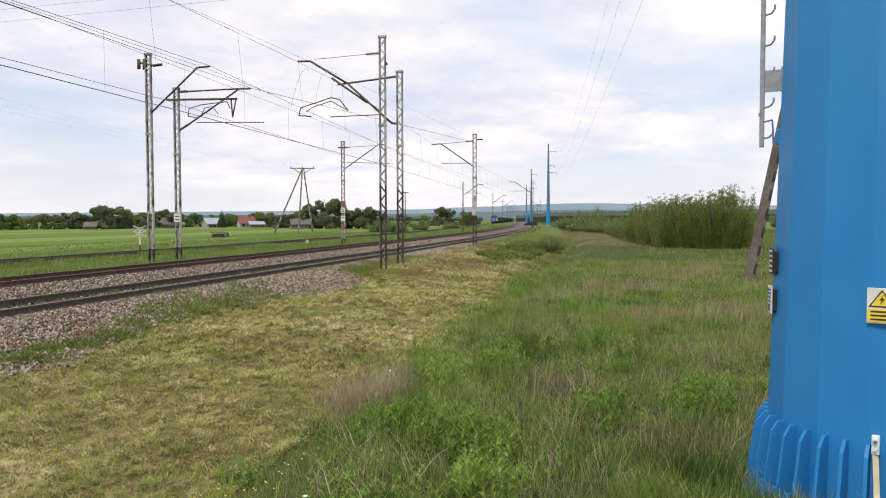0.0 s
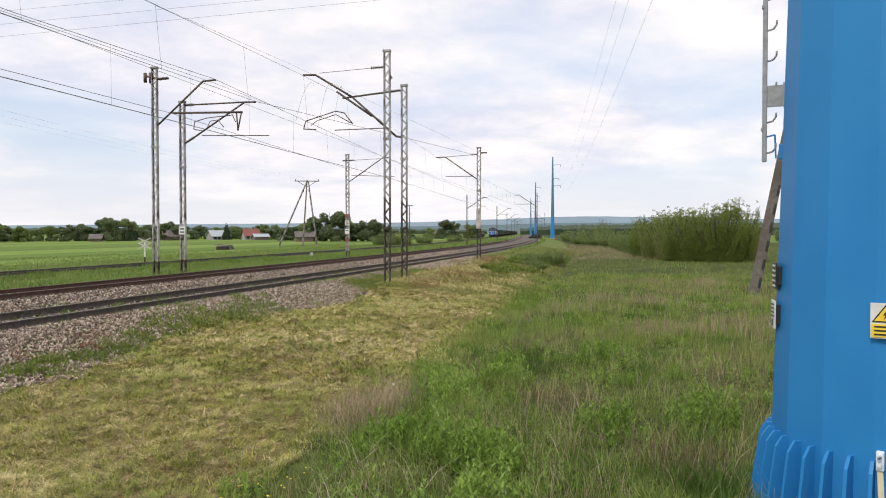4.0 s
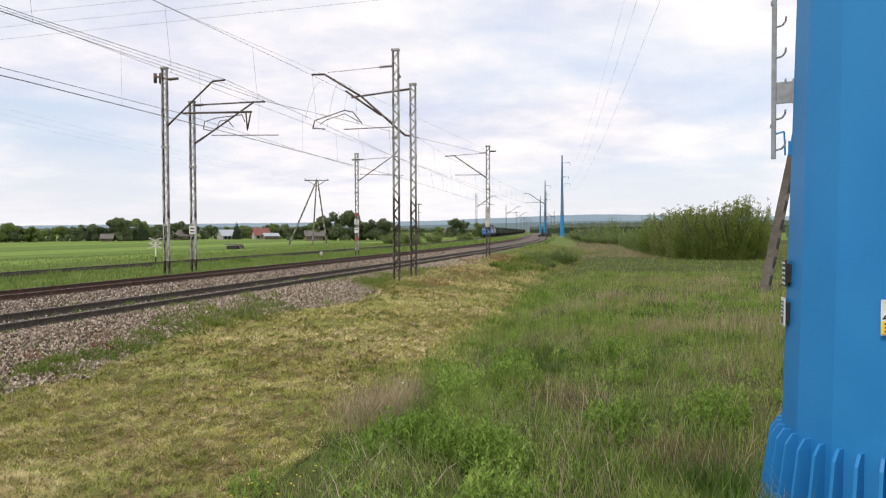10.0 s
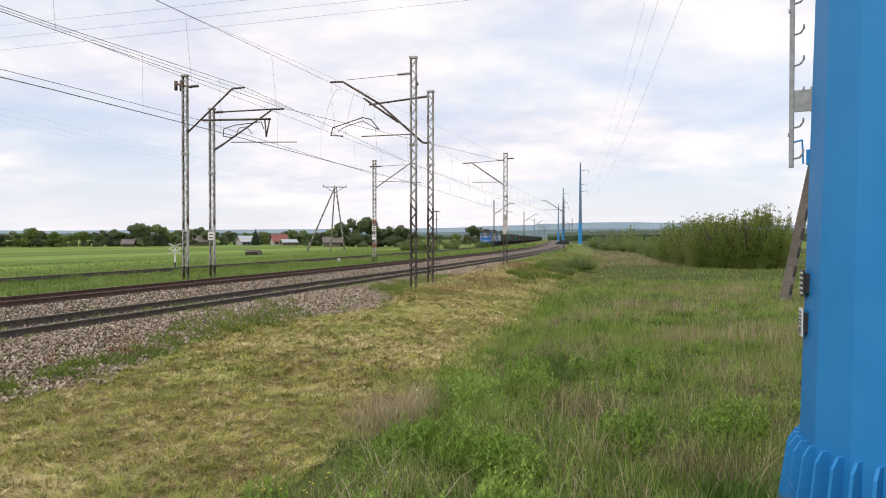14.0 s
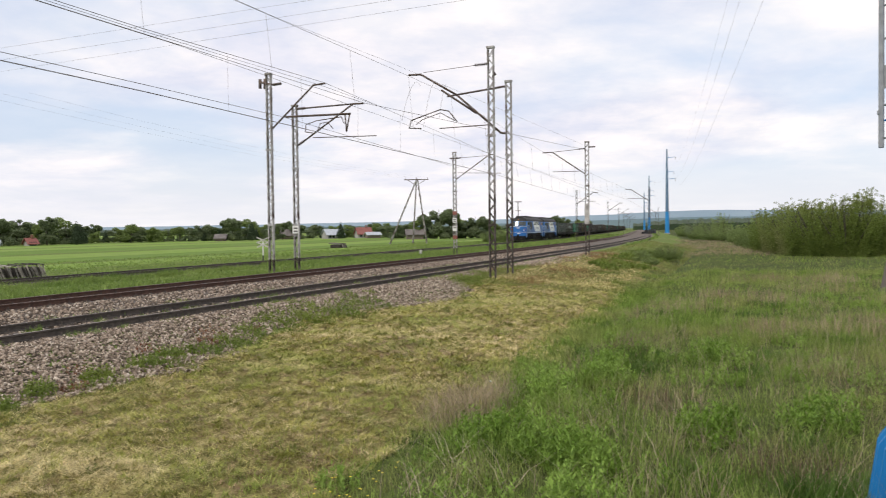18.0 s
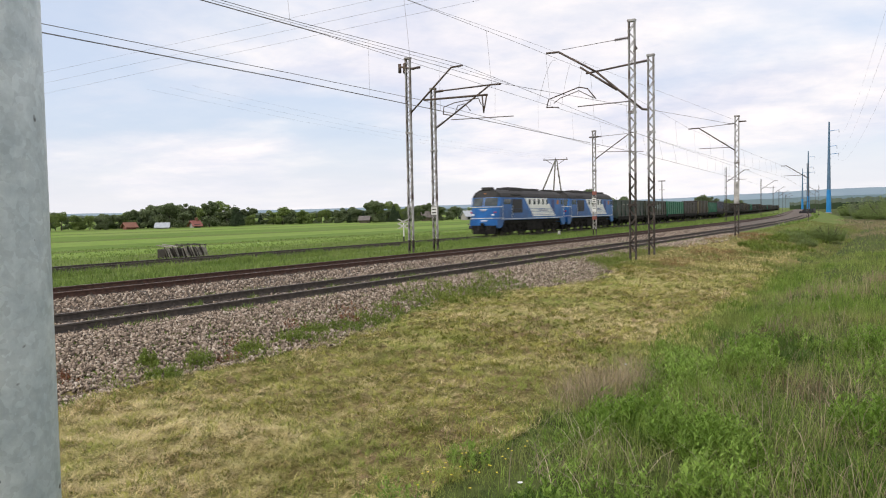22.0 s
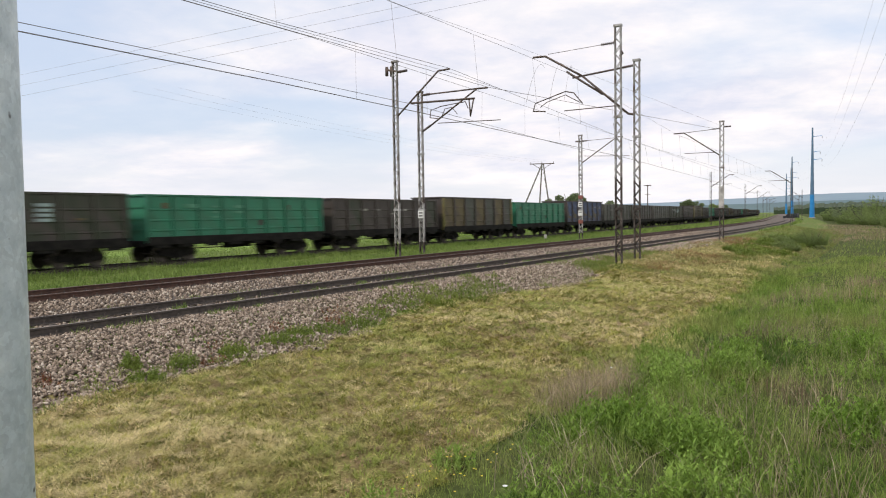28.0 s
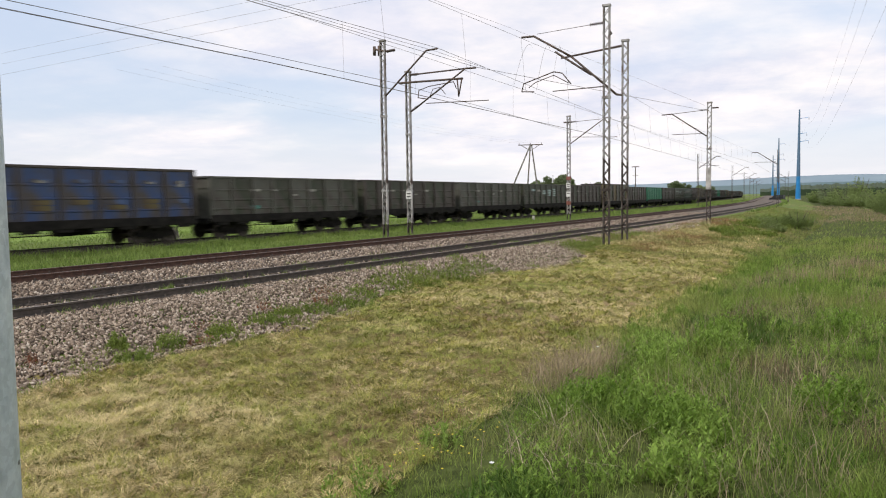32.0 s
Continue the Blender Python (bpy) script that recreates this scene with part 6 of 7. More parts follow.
def lumps(x, y, seed, size):
    """Patchy noise in 0..1 for arrays, in three octaves."""
    k = 0.42 / size
    n = 0.55 * value_noise(x * k, y * k, seed) + 0.30 * value_noise(x * k * 2.3 + 7, y * k * 2.3, seed + 1) + 0.15 * value_noise(x * k * 5.1, y * k * 5.1 + 3, seed + 2)
    return np.clip(0.5 + 1.9 * (n - 0.5), 0, 1)


def blades(seed, s, d, height, width, lean, root=0.03, lift=0.0, aim=None):
    """Bent blades on the ground at arrays s, d: five points each; aim: the way each one leans."""
    r = np.random.default_rng(seed)
    n = len(s)
    x, y = plan_xy(s, d)
    z = np.interp(d, PROFILE_D, PROFILE_Z) + relief(s, d) - root + lift
    a, b = r.random(n) * 6.283, r.random(n) * 6.283
    if aim is not None:
        b = aim
        a = b + 1.571 + 0.5 * (r.random(n) - 0.5)
    ux, uy = np.cos(a) * width, np.sin(a) * width
    lx, ly = np.cos(b) * lean * height, np.sin(b) * lean * height
    hz = height * np.sqrt(np.maximum(0.02, 1 - np.minimum(0.98, lean ** 2)))
    out = np.zeros((n, 5, 3))
    for k, (side, up, out_) in enumerate(((-1, 0, 0), (1, 0, 0), (-0.8, 0.55, 0.3), (0.8, 0.55, 0.3), (0, 1, 1))):
        out[:, k, 0] = x + side * ux + out_ * lx
        out[:, k, 1] = y + side * uy + out_ * ly
        out[:, k, 2] = z + up * hz
    return out


def spread(seed, n, s0, s1, d0, d1, power=1.0):
    r = np.random.default_rng(seed)
    return s0 + (s1 - s0) * r.random(n) ** power, d0 + (d1 - d0) * r.random(n)


def lay(name, quads, mat, label, category="grass"):
    return tagged(new(name, strips(name, quads, mat)), label, category, kind="stuff")


# tall meadow grass on the camera's side of the ditch: tussocks, thin spots and dark hollows
HOLLOWS = ((10.7, 1.0, 0.7), (13.2, -1.9, 1.0), (15.2, 2.3, 0.6), (8.0, -0.6, 0.5), (17.5, -3.0, 0.8), (12.6, 1.9, 0.45))


def hollow(s, d):
    out = np.ones_like(s)
    for hs, hd, hr in HOLLOWS:
        out *= 1 - 0.9 * np.exp(-(((s - hs) / hr) ** 2 + ((d - hd) / (hr * 0.8)) ** 2))
    return out


chunks = []
for seed, n, s0, s1, d0, d1, pw, hmul, wmul in ((11, 330000, 2.0, 20, -6, 5.4, 1.0, 1.0, 0.42), (12, 150000, 18, 45, -14, 6.4, 1.25, 0.9, 1.0), (13, 95000, 42, 130, -30, 7.5, 1.3, 0.75, 1.5), (14, 14000, 0.5, 10, -12, -4, 1.0, 1.0, 1.0)):
    s, d = spread(seed, n, s0, s1, d0, d1, pw)
    r = np.random.default_rng(seed + 50)
    past = d - ditch_edge(s)
    keep = r.random(len(s)) < np.where(past < 0, 1.0, 0.55 * np.exp(-past / 0.42))
    s, d = s[keep], d[keep]
    l = lumps(s, d, 3, 1.6)
    l2 = lumps(s, d, 8, 5.0)
    l3 = lumps(s, d, 15, 0.33)
    hol = hollow(s, d)
    keep = r.random(len(s)) < (0.30 + 0.70 * l ** 1.2) * np.where(s < 18, np.where(s < 7, 0.28, 0.06) + np.where(s < 7, 0.72, 0.94) * l3 ** 1.3, 0.25 + 0.75 * l3) * (0.25 + 0.75 * hol)
    s, d, l, l2, l3, hol = s[keep], d[keep], l[keep], l2[keep], l3[keep], hol[keep]
    h = (0.06 + 0.30 * r.random(len(s)) ** 1.8 + 0.26 * l3 * r.random(len(s)) + 0.14 * l2 * l) * hmul * np.where(d > 2.6, 0.75, 1.0) * (0.5 + 0.5 * hol)
    chunks.append(blades(seed, s, d, h, (0.0035 + 0.0045 * r.random(len(s))) * wmul, 0.1 + 0.8 * r.random(len(s))))
lay("meadow_grass", np.concatenate(chunks), M_GRASS, "tall uneven green meadow grass beside the ditch")

# lusher weeds in clumps
def clumps(seed, centres, per, radius, hmin, hmax, width, lean, mat, name, label, leafy=0.0):
    r = np.random.default_rng(seed)
    cs, cd, cr = np.array(centres).T
    i = r.integers(0, len(cs), per)
    rad = np.sqrt(r.random(per)) * cr[i] * radius
    a = r.random(per) * 6.283
    s, d = cs[i] + rad * np.cos(a), cd[i] + rad * np.sin(a)
    h = (hmin + (hmax - hmin) * r.random(per)) * (1 - 0.45 * rad / (cr[i] * radius + 1e-6))
    lift = leafy * h * r.random(per)
    return lay(name, blades(seed, s, d, h, width * (0.6 + 0.8 * r.random(per)), lean * (0.4 + 0.9 * r.random(per)), lift=lift), mat, label, "weeds")


def leafy_stems(seed, centres, n_stems, per, hmin, hmax, leaf, width, mat, name, label):
    """Upright stems in clumps, each set with short leaves up its height."""
    r = np.random.default_rng(seed)
    cs, cd, cr = np.array(centres).T
    i = r.integers(0, len(cs), n_stems)
    rad, a = np.sqrt(r.random(n_stems)) * cr[i], r.random(n_stems) * 6.283
    hs = (hmin + (hmax - hmin) * r.random(n_stems)) * (1 - 0.5 * (rad / cr[i]) ** 2)
    j = np.repeat(np.arange(n_stems), per)
    m = len(j)
    s = (cs[i] + rad * np.cos(a))[j] + 0.012 * r.normal(size=m)
    d = (cd[i] + rad * np.sin(a))[j] + 0.012 * r.normal(size=m)
    f = 0.12 + 0.88 * r.random(m)
    return lay(name, blades(seed, s, d, leaf * (0.6 + 0.7 * r.random(m)) * (1.25 - 0.6 * f), width * (0.6 + 0.7 * r.random(m)), 0.55 + 0.42 * r.random(m), lift=hs[j] * f), mat, label, "weeds")


rw = np.random.default_rng(77)
wc = [(6.5, 2.2, 0.6), (8.2, 2.0, 0.55), (8.8, 1.6, 0.7), (10.6, 2.6, 0.5), (9.2, 0.2, 0.5), (12.5, 0.6, 0.6), (12.2, 3.4, 0.5), (15.5, 1.8, 0.7), (11.5, -1.5, 0.6), (17.5, -0.5, 0.7), (20, 2.8, 0.8), (8.5, -2.6, 0.5), (9.4, 3.2, 0.4), (7.4, 3.0, 0.5), (12.0, -2.4, 0.6), (13.6, -2.6, 0.6)]
wc += [(4 + 26 * rw.random() ** 1.2, -6 + 10 * rw.random(), 0.15 + 0.35 * rw.random()) for _ in range(130)]
leafy_stems(21, wc, 4800, 16, 0.12, 0.40, 0.075, 0.0085, M_GRASS_DEEP, "lush_weeds", "low leafy fresh green weeds in clumps")
leafy_stems(29, [(11.6, 3.0, 0.55), (11.0, 2.6, 0.4), (8.2, 2.8, 0.40), (8.6, 2.5, 0.35), (8.2, 1.9, 0.5), (7.8, 1.5, 0.4), (12.1, 2.0, 0.5), (13.4, 2.3, 0.5), (6.6, 1.2, 0.4), (9.4, 0.3, 0.45), (10.2, -0.9, 0.5), (14.8, 0.4, 0.6)], 1000, 20, 0.30, 0.62, 0.10, 0.0105, M_GRASS_DEEP, "tall_leafy_weeds", "tall leafy bright green weeds in rounded clumps")
clumps(26, [(5 + 22 * rw.random() ** 1.2, -6 + 9.6 * rw.random(), 0.3 + 0.5 * rw.random()) for _ in range(50)], 26000, 0.9, 0.10, 0.30, 0.007, 0.8, M_GRASS_DARK, "dark_weeds", "low dark green weeds among the grass", 0.4)
clumps(28, [(6.1, -1.1, 0.5), (5.7, -1.9, 0.5), (6.6, -0.8, 0.4), (5.6, -2.8, 0.5), (7.4, -0.7, 0.4)], 2600, 1.0, 0.25, 0.62, 0.005, 0.5, M_GRASS_DARK, "pole_foot_grass", "tall dark grass round the blue pole's foot")
clumps(30, [(6.2, -0.6, 0.35), (6.0, -1.3, 0.4), (5.9, -0.3, 0.4), (6.6, -0.2, 0.35), (5.7, -2.2, 0.4)], 5200, 1.0, 0.22, 0.62, 0.006, 0.6, M_GRASS, "pole_foot_weeds", "fresh green grass blades before the blue pole's foot")
# dry tangle beside the ditch and dead stalks
clumps(22, [(10.4, 3.9, 0.55), (10.9, 3.75, 0.6), (11.6, 3.7, 0.5), (9.8, 3.7, 0.45), (10.2, 3.3, 0.5)], 2300, 1.15, 0.30, 0.95, 0.0026, 0.75, M_STALK, "dead_grass_tussock", "tangled dead brown grass by the ditch")
r = np.random.default_rng(223)
heaps = np.array([(6.9, 1.9), (7.3, 2.6), (7.6, 3.0), (8.9, 1.2), (9.9, 1.3), (8.4, 2.3), (6.4, 0.6), (10.8, 0.6), (7.9, 0.2), (6.2, 2.4)])
i = r.integers(0, len(heaps), 150)
lay("broken_stalks", blades(224, heaps[i, 0] + 0.4 * r.normal(size=150), heaps[i, 1] + 0.4 * r.normal(size=150), 0.35 + 0.55 * r.random(150), 0.0018 + 0.0016 * r.random(150), 0.80 + 0.18 * r.random(150), lift=0.12 * r.random(150), aim=2.6 + 1.0 * r.normal(size=150)), M_PALE_STALK, "pale broken weed stalks leaning over the grass", "stalks")
sc = [(6 + 17 * rw.random(), -5.5 + 8.5 * rw.random(), 0.3 + 0.8 * rw.random()) for _ in range(70)] + [(8.8, 0.8, 0.6), (8.2, 0.4, 0.6), (7.0, 0.6, 0.5), (10.9, 0.7, 0.5), (13, -1.7, 0.8)]
clumps(23, sc, 6000, 1.4, 0.35, 0.85, 0.0024, 0.6, M_STALK, "dry_stalks", "thin dry upright stalks among the grass")
clumps(27, [(10.9, 1.1, 0.7), (13.2, -1.8, 0.9), (8.2, -0.5, 0.6), (15.0, 2.2, 0.6)], 1000, 1.0, 0.25, 0.75, 0.0024, 0.5, M_SEED, "withered_stems", "dark withered stems in the grass hollows")
clumps(24, [(19.3, -1.1, 0.9), (20.0, -3.4, 1.0), (19.0, -2.3, 0.8), (22.7, 2.2, 1.0), (18.2, -0.3, 0.7), (21.5, -4.8, 1.0), (24, 1.2, 1.0), (17.0, -4.2, 0.8), (26, -1.0, 1.2)] + [(22 + 20 * rw.random(), -9 + 11 * rw.random(), 0.5 + 0.9 * rw.random()) for _ in range(14)], 7000, 1.3, 0.40, 0.85, 0.0034, 0.22, M_SEED_PALE, "brown_seedheads", "brown-purple seeding grass in the meadow")
clumps(25, [(70 + 30 * rw.random(), -7 + 9 * rw.random(), 2 + 2.5 * rw.random()) for _ in range(16)] + [(95 + 60 * rw.random(), -9 + 15 * rw.random(), 2 + 2 * rw.random()) for _ in range(34)], 9500, 1.3, 0.30, 0.55, 0.010, 0.3, M_SEED_PALE, "far_seedheads", "brown seeding grass farther off")

# mown strip: cut grass lying in combed wisps, thick in swathes, thin and brown between them
def swathe(s, d):
    return np.clip(0.5 * lumps(s * 0.45, d * 1.5, 5, 0.9) + 0.5 * lumps(s, d, 16, 0.32), 0, 1)


def wisps(seed, n, s0, s1, power, per, radius, length, width, pile, thick, lie=0.9, d0=3.5, d1=10.6):
    """Wisps of cut grass: blades of one wisp lie roughly one way and heap up towards its middle; thick: the swathes' share."""
    s, d = spread(seed, n, s0, s1, d0, d1, power)
    r = np.random.default_rng(seed + 1)
    keep = (d > ditch_edge(s) - 0.25) & (d < stone_edge(s) + 0.1) & (r.random(n) < thick(s, d))
    s, d = s[keep], d[keep]
    m = len(s)
    big, way = radius * (0.5 + r.random(m)), 2.0 * (lumps(s, d, seed + 2, 0.8) - 0.5) * 3.0 + 1.2 * r.normal(size=m)
    i = np.repeat(np.arange(m), per)
    k = len(i)
    u, a = np.sqrt(r.random(k)), r.random(k) * 6.283
    bs, bd = s[i] + big[i] * u * np.cos(a), d[i] + 0.7 * big[i] * u * np.sin(a)
    size = length * (0.45 + 0.9 * r.random(k) ** 1.4)
    lift = 0.006 + pile * (0.4 + r.random(m))[i] * (1 - u * u) * r.random(k) ** 0.7
    return blades(seed + 3, bs, bd, size, width * (0.6 + 0.8 * r.random(k)), lie + (0.995 - lie) * r.random(k), root=0.0, lift=lift, aim=way[i] + 0.85 * r.normal(size=k))


def in_swathe(s, d):
    thin = np.where((s > 6.2) & (s < 14.5) & (d < 9.4), 0.5, 1.0)
    return thin * np.clip(1.5 * swathe(s, d) - 0.10, 0.25, 1)


def off_swathe(s, d):
    return np.clip(1.0 - 1.4 * swathe(s, d), 0.12, 1)


def everywhere(s, d):
    return np.full(len(s), 0.8)


lay("mown_straw", np.concatenate([wisps(31, 8200, 2.0, 12, 1.0, 26, 0.11, 0.125, 0.0025, 0.055, in_swathe, 0.94), wisps(131, 8600, 11, 34, 1.25, 22, 0.16, 0.16, 0.0046, 0.065, in_swathe, 0.94), wisps(731, 1500, 2.4, 6.3, 0.9, 24, 0.12, 0.14, 0.0026, 0.07, everywhere, 0.93, 5.0, 8.9), wisps(631, 900, 2.0, 16, 1.0, 14, 0.16, 0.30, 0.0024, 0.06, in_swathe, 0.96)]), M_STRAW, "dry pale cut grass lying in wisps on the mown strip", "straw")
lay("withered_cuttings", np.concatenate([wisps(231, 5200, 2.0, 13, 1.0, 22, 0.10, 0.10, 0.0030, 0.035, off_swathe, 0.93), wisps(331, 4600, 12, 34, 1.25, 18, 0.15, 0.13, 0.0055, 0.045, off_swathe, 0.93)]), M_CUTTING, "brown withered cuttings between the swathes of the mown strip", "straw")
lay("green_cuttings", np.concatenate([wisps(431, 6200, 2.0, 13, 1.0, 22, 0.10, 0.095, 0.0034, 0.05, everywhere, 0.70), wisps(531, 5600, 12, 34, 1.25, 18, 0.15, 0.13, 0.0062, 0.05, everywhere, 0.75)]), M_HAY, "yellow-green half-dry grass on the mown strip", "straw")
s, d = spread(34, 34000, 32, 64, 3.8, 10.6, 1.4)
r = np.random.default_rng(35)
l = swathe(s, d)
keep = (r.random(len(s)) < (0.25 + 0.75 * l) * np.clip((66 - s) / 34, 0, 1)) & (d > ditch_edge(s) + 0.4)
s, d = s[keep], d[keep]
lay("mown_straw_far", blades(36, s, d, 0.10 + 0.16 * r.random(len(s)), 0.007 + 0.007 * r.random(len(s)), 0.80 + 0.16 * r.random(len(s)), root=0.0, lift=0.03), M_STRAW, "dry pale straw farther along the mown strip", "straw")
s, d = spread(37, 150000, 2.0, 34, 3.2, 11.0, 1.2)
r = np.random.default_rng(38)
l = 0.5 * lumps(s, d, 9, 1.3) + 0.5 * lumps(s, d, 19, 0.4)
keep = r.random(len(s)) < 0.05 + 0.95 * np.clip(2.0 * l - 0.35, 0, 1)
keep &= d < stone_edge(s) + 0.3
s, d, l = s[keep], d[keep], l[keep]
lay("green_stubble", blades(39, s, d, 0.03 + 0.07 * r.random(len(s)) + 0.08 * l * r.random(len(s)), 0.0022 + 0.003 * r.random(len(s)), 0.3 + 0.6 * r.random(len(s))), M_STUBBLE, "short green regrowth on the mown strip")
s, d = spread(40, 60000, 30, 115, 3.8, 11.4, 1.5)
r = np.random.default_rng(43)
keep = r.random(len(s)) < 0.15 + 0.85 * lumps(s, d, 9, 1.8)
s, d = s[keep], d[keep]
lay("green_stubble_far", blades(41, s, d, 0.08 + 0.15 * np.random.default_rng(42).random(len(s)), np.full(len(s), 0.012), np.full(len(s), 0.5)), M_STUBBLE, "short green regrowth farther along the strip")
leafy_stems(44, [(3 + 24 * rw.random() ** 1.2, 4.4 + 5.4 * rw.random(), 0.12 + 0.22 * rw.random()) for _ in range(90)], 1500, 12, 0.05, 0.13, 0.05, 0.006, M_STUBBLE, "strip_weeds", "small green weed tufts on the mown strip")

# overgrown ditch past the mown strip: lush weeds, brown patches and low bushes
wd = [(44 + 30 * rw.random(), 5.4 + 3.0 * rw.random(), 0.4 + 0.7 * rw.random()) for _ in range(46)]
leafy_stems(45, wd, 2600, 14, 0.15, 0.45, 0.14, 0.022, M_WEED_YELLOW, "ditch_weeds", "lush yellow-green weeds in the overgrown ditch")
clumps(46, [(34 + 40 * rw.random(), 5.0 + 5.0 * rw.random(), 0.6 + 0.9 * rw.random()) for _ in range(40)], 9000, 1.0, 0.12, 0.38, 0.012, 0.7, M_STUBBLE, "ditch_grass", "olive green grass in the overgrown ditch", 0.4)
clumps(47, [(31 + 30 * rw.random(), 7.0 + 4.0 * rw.random(), 0.4 + 0.8 * rw.random()) for _ in range(44)], 8200, 1.0, 0.10, 0.35, 0.010, 0.6, M_RUST_WEED, "withered_ditch_weeds", "rust-brown withered weeds along the bank", 0.4)
clumps(48, [(14 + 24 * rw.random(), 3.4 + 0.9 * rw.random(), 0.3 + 0.5 * rw.random()) for _ in range(46)], 12000, 1.0, 0.12, 0.42, 0.006, 0.7, M_GRASS, "ditch_edge_grass", "tall uneven grass along the ditch", 0.3)
tuft = np.random.default_rng(91)
tc = [(1 + 33 * tuft.random() ** 1.4, 4.2 + 6.0 * tuft.random(), 0.15 + 0.3 * tuft.random()) for _ in range(520)]
clumps(92, tc[:300], 36000, 1.2, 0.04, 0.14, 0.0020, 1.0, M_STRAW, "straw_heaps", "small heaps of cut straw on the mown strip", 0.4)
clumps(93, tc[300:], 26000, 1.2, 0.04, 0.13, 0.0032, 0.7, M_STUBBLE, "green_tufts", "green tufts on the mown strip", 0.3)
clumps(95, [(6.5 + 6.5 * tuft.random(), 4.4 + 3.8 * tuft.random(), 0.25 + 0.35 * tuft.random()) for _ in range(70)], 15000, 1.3, 0.03, 0.09, 0.003, 0.9, M_CUTTING, "brown_litter", "brown withered plant litter on the mown strip", 0.4)
clumps(94, [(1 + 16 * tuft.random(), 4.4 + 5.2 * tuft.random(), 0.2 + 0.3 * tuft.random()) for _ in range(90)], 14000, 1.3, 0.03, 0.09, 0.003, 0.9, M_SEED, "brown_litter", "brown withered plant litter on the mown strip", 0.4)

# weeds at the ballast's foot, through the stones and along the rails
vc = [(q, float(stone_edge(q)) - 0.2 + 0.7 * rw.random(), 0.2 + 0.35 * rw.random()) for q in (1 + 55 * rw.random() ** 1.4 for _ in range(34))]
vc += [(28.6 + 3 * rw.random(), 10.3 + 1.3 * rw.random(), 0.5 + 0.4 * rw.random()) for _ in range(14)] + [(33 + 7 * rw.random(), 10.2 + 1.6 * rw.random(), 0.5 + 0.5 * rw.random()) for _ in range(16)]
vc += [(15.5 + 8 * rw.random(), 11.5 + 0.7 * rw.random(), 0.15 + 0.25 * rw.random()) for _ in range(8)] + [(29 + 12 * rw.random(), 10.6 + 1.6 * rw.random(), 0.5) for _ in range(26)]
vc += [(7.2, 10.1, 0.4), (7.7, 9.6, 0.35), (10.2, 9.9, 0.5), (12.2, 10.2, 0.6), (13.2, 10.3, 0.7), (14.3, 10.7, 0.6), (19.5, 10.7, 0.8), (18.6, 10.5, 0.6), (20.6, 10.9, 0.6)]
clumps(51, vc, 15000, 0.9, 0.06, 0.22, 0.006, 0.7, M_STUBBLE, "ballast_grass", "tufts of grass at the foot of the ballast", 0.3)
leafy_stems(54, vc, 1300, 13, 0.10, 0.30, 0.06, 0.008, M_WEED_YELLOW, "ballast_weeds", "leafy green weeds at the foot of the ballast")
leafy_stems(55, [(q[0], q[1] - (0.25 if q[0] < 15 else 0), q[2] * (0.5 if q[0] < 15 else 0.85)) for q in [(7.3, 9.8, 0.55), (8.2, 10.1, 0.5), (9.3, 10.1, 0.6), (10.4, 10.1, 0.7), (11.3, 10.4, 0.6), (12.2, 10.3, 0.8), (13.2, 10.4, 0.9), (14.3, 10.7, 0.9), (15.6, 10.6, 0.8), (17.0, 10.4, 0.6), (18.6, 10.5, 0.8), (19.6, 10.8, 1.0), (20.8, 10.9, 0.9), (16.4, 10.9, 0.9), (17.8, 11.0, 0.9), (29.6, 10.9, 0.9), (30.6, 11.2, 0.9), (7.6, 10.6, 0.35)]], 2000, 14, 0.08, 0.34, 0.065, 0.009, M_WEED_YELLOW, "bushy_weeds", "bushy yellow-green weeds at the ballast's foot")
leafy_stems(52, [(9.4, 10.3, 0.28), (11.2, 10.6, 0.25), (13.5, 11.0, 0.4), (12.8, 10.5, 0.25), (8.6, 9.6, 0.22), (6.2, 10.3, 0.15), (14.6, 10.6, 0.3)] + [(36 + 20 * rw.random(), 8.8 + 1.8 * rw.random(), 0.5) for _ in range(8)], 240, 10, 0.10, 0.30, 0.055, 0.008, M_SORREL, "red_sorrel", "reddish sorrel clumps by the ballast")
rc = [(4 + 50 * rw.random() ** 1.3, 12.25 + 0.2 * rw.random(), 0.12 + 0.2 * rw.random()) for _ in range(60)] + [(4 + 40 * rw.random(), 13.0 + 0.9 * rw.random(), 0.10 + 0.15 * rw.random()) for _ in range(50)] + [(10 + 40 * rw.random(), 14.3 + 1.2 * rw.random(), 0.3 + 0.4 * rw.random()) for _ in range(40)]
clumps(53, rc, 11000, 1.0, 0.06, 0.22, 0.007, 0.6, M_VERGE_BLADE, "rail_weeds", "small weeds growing along the rails", 0.4)

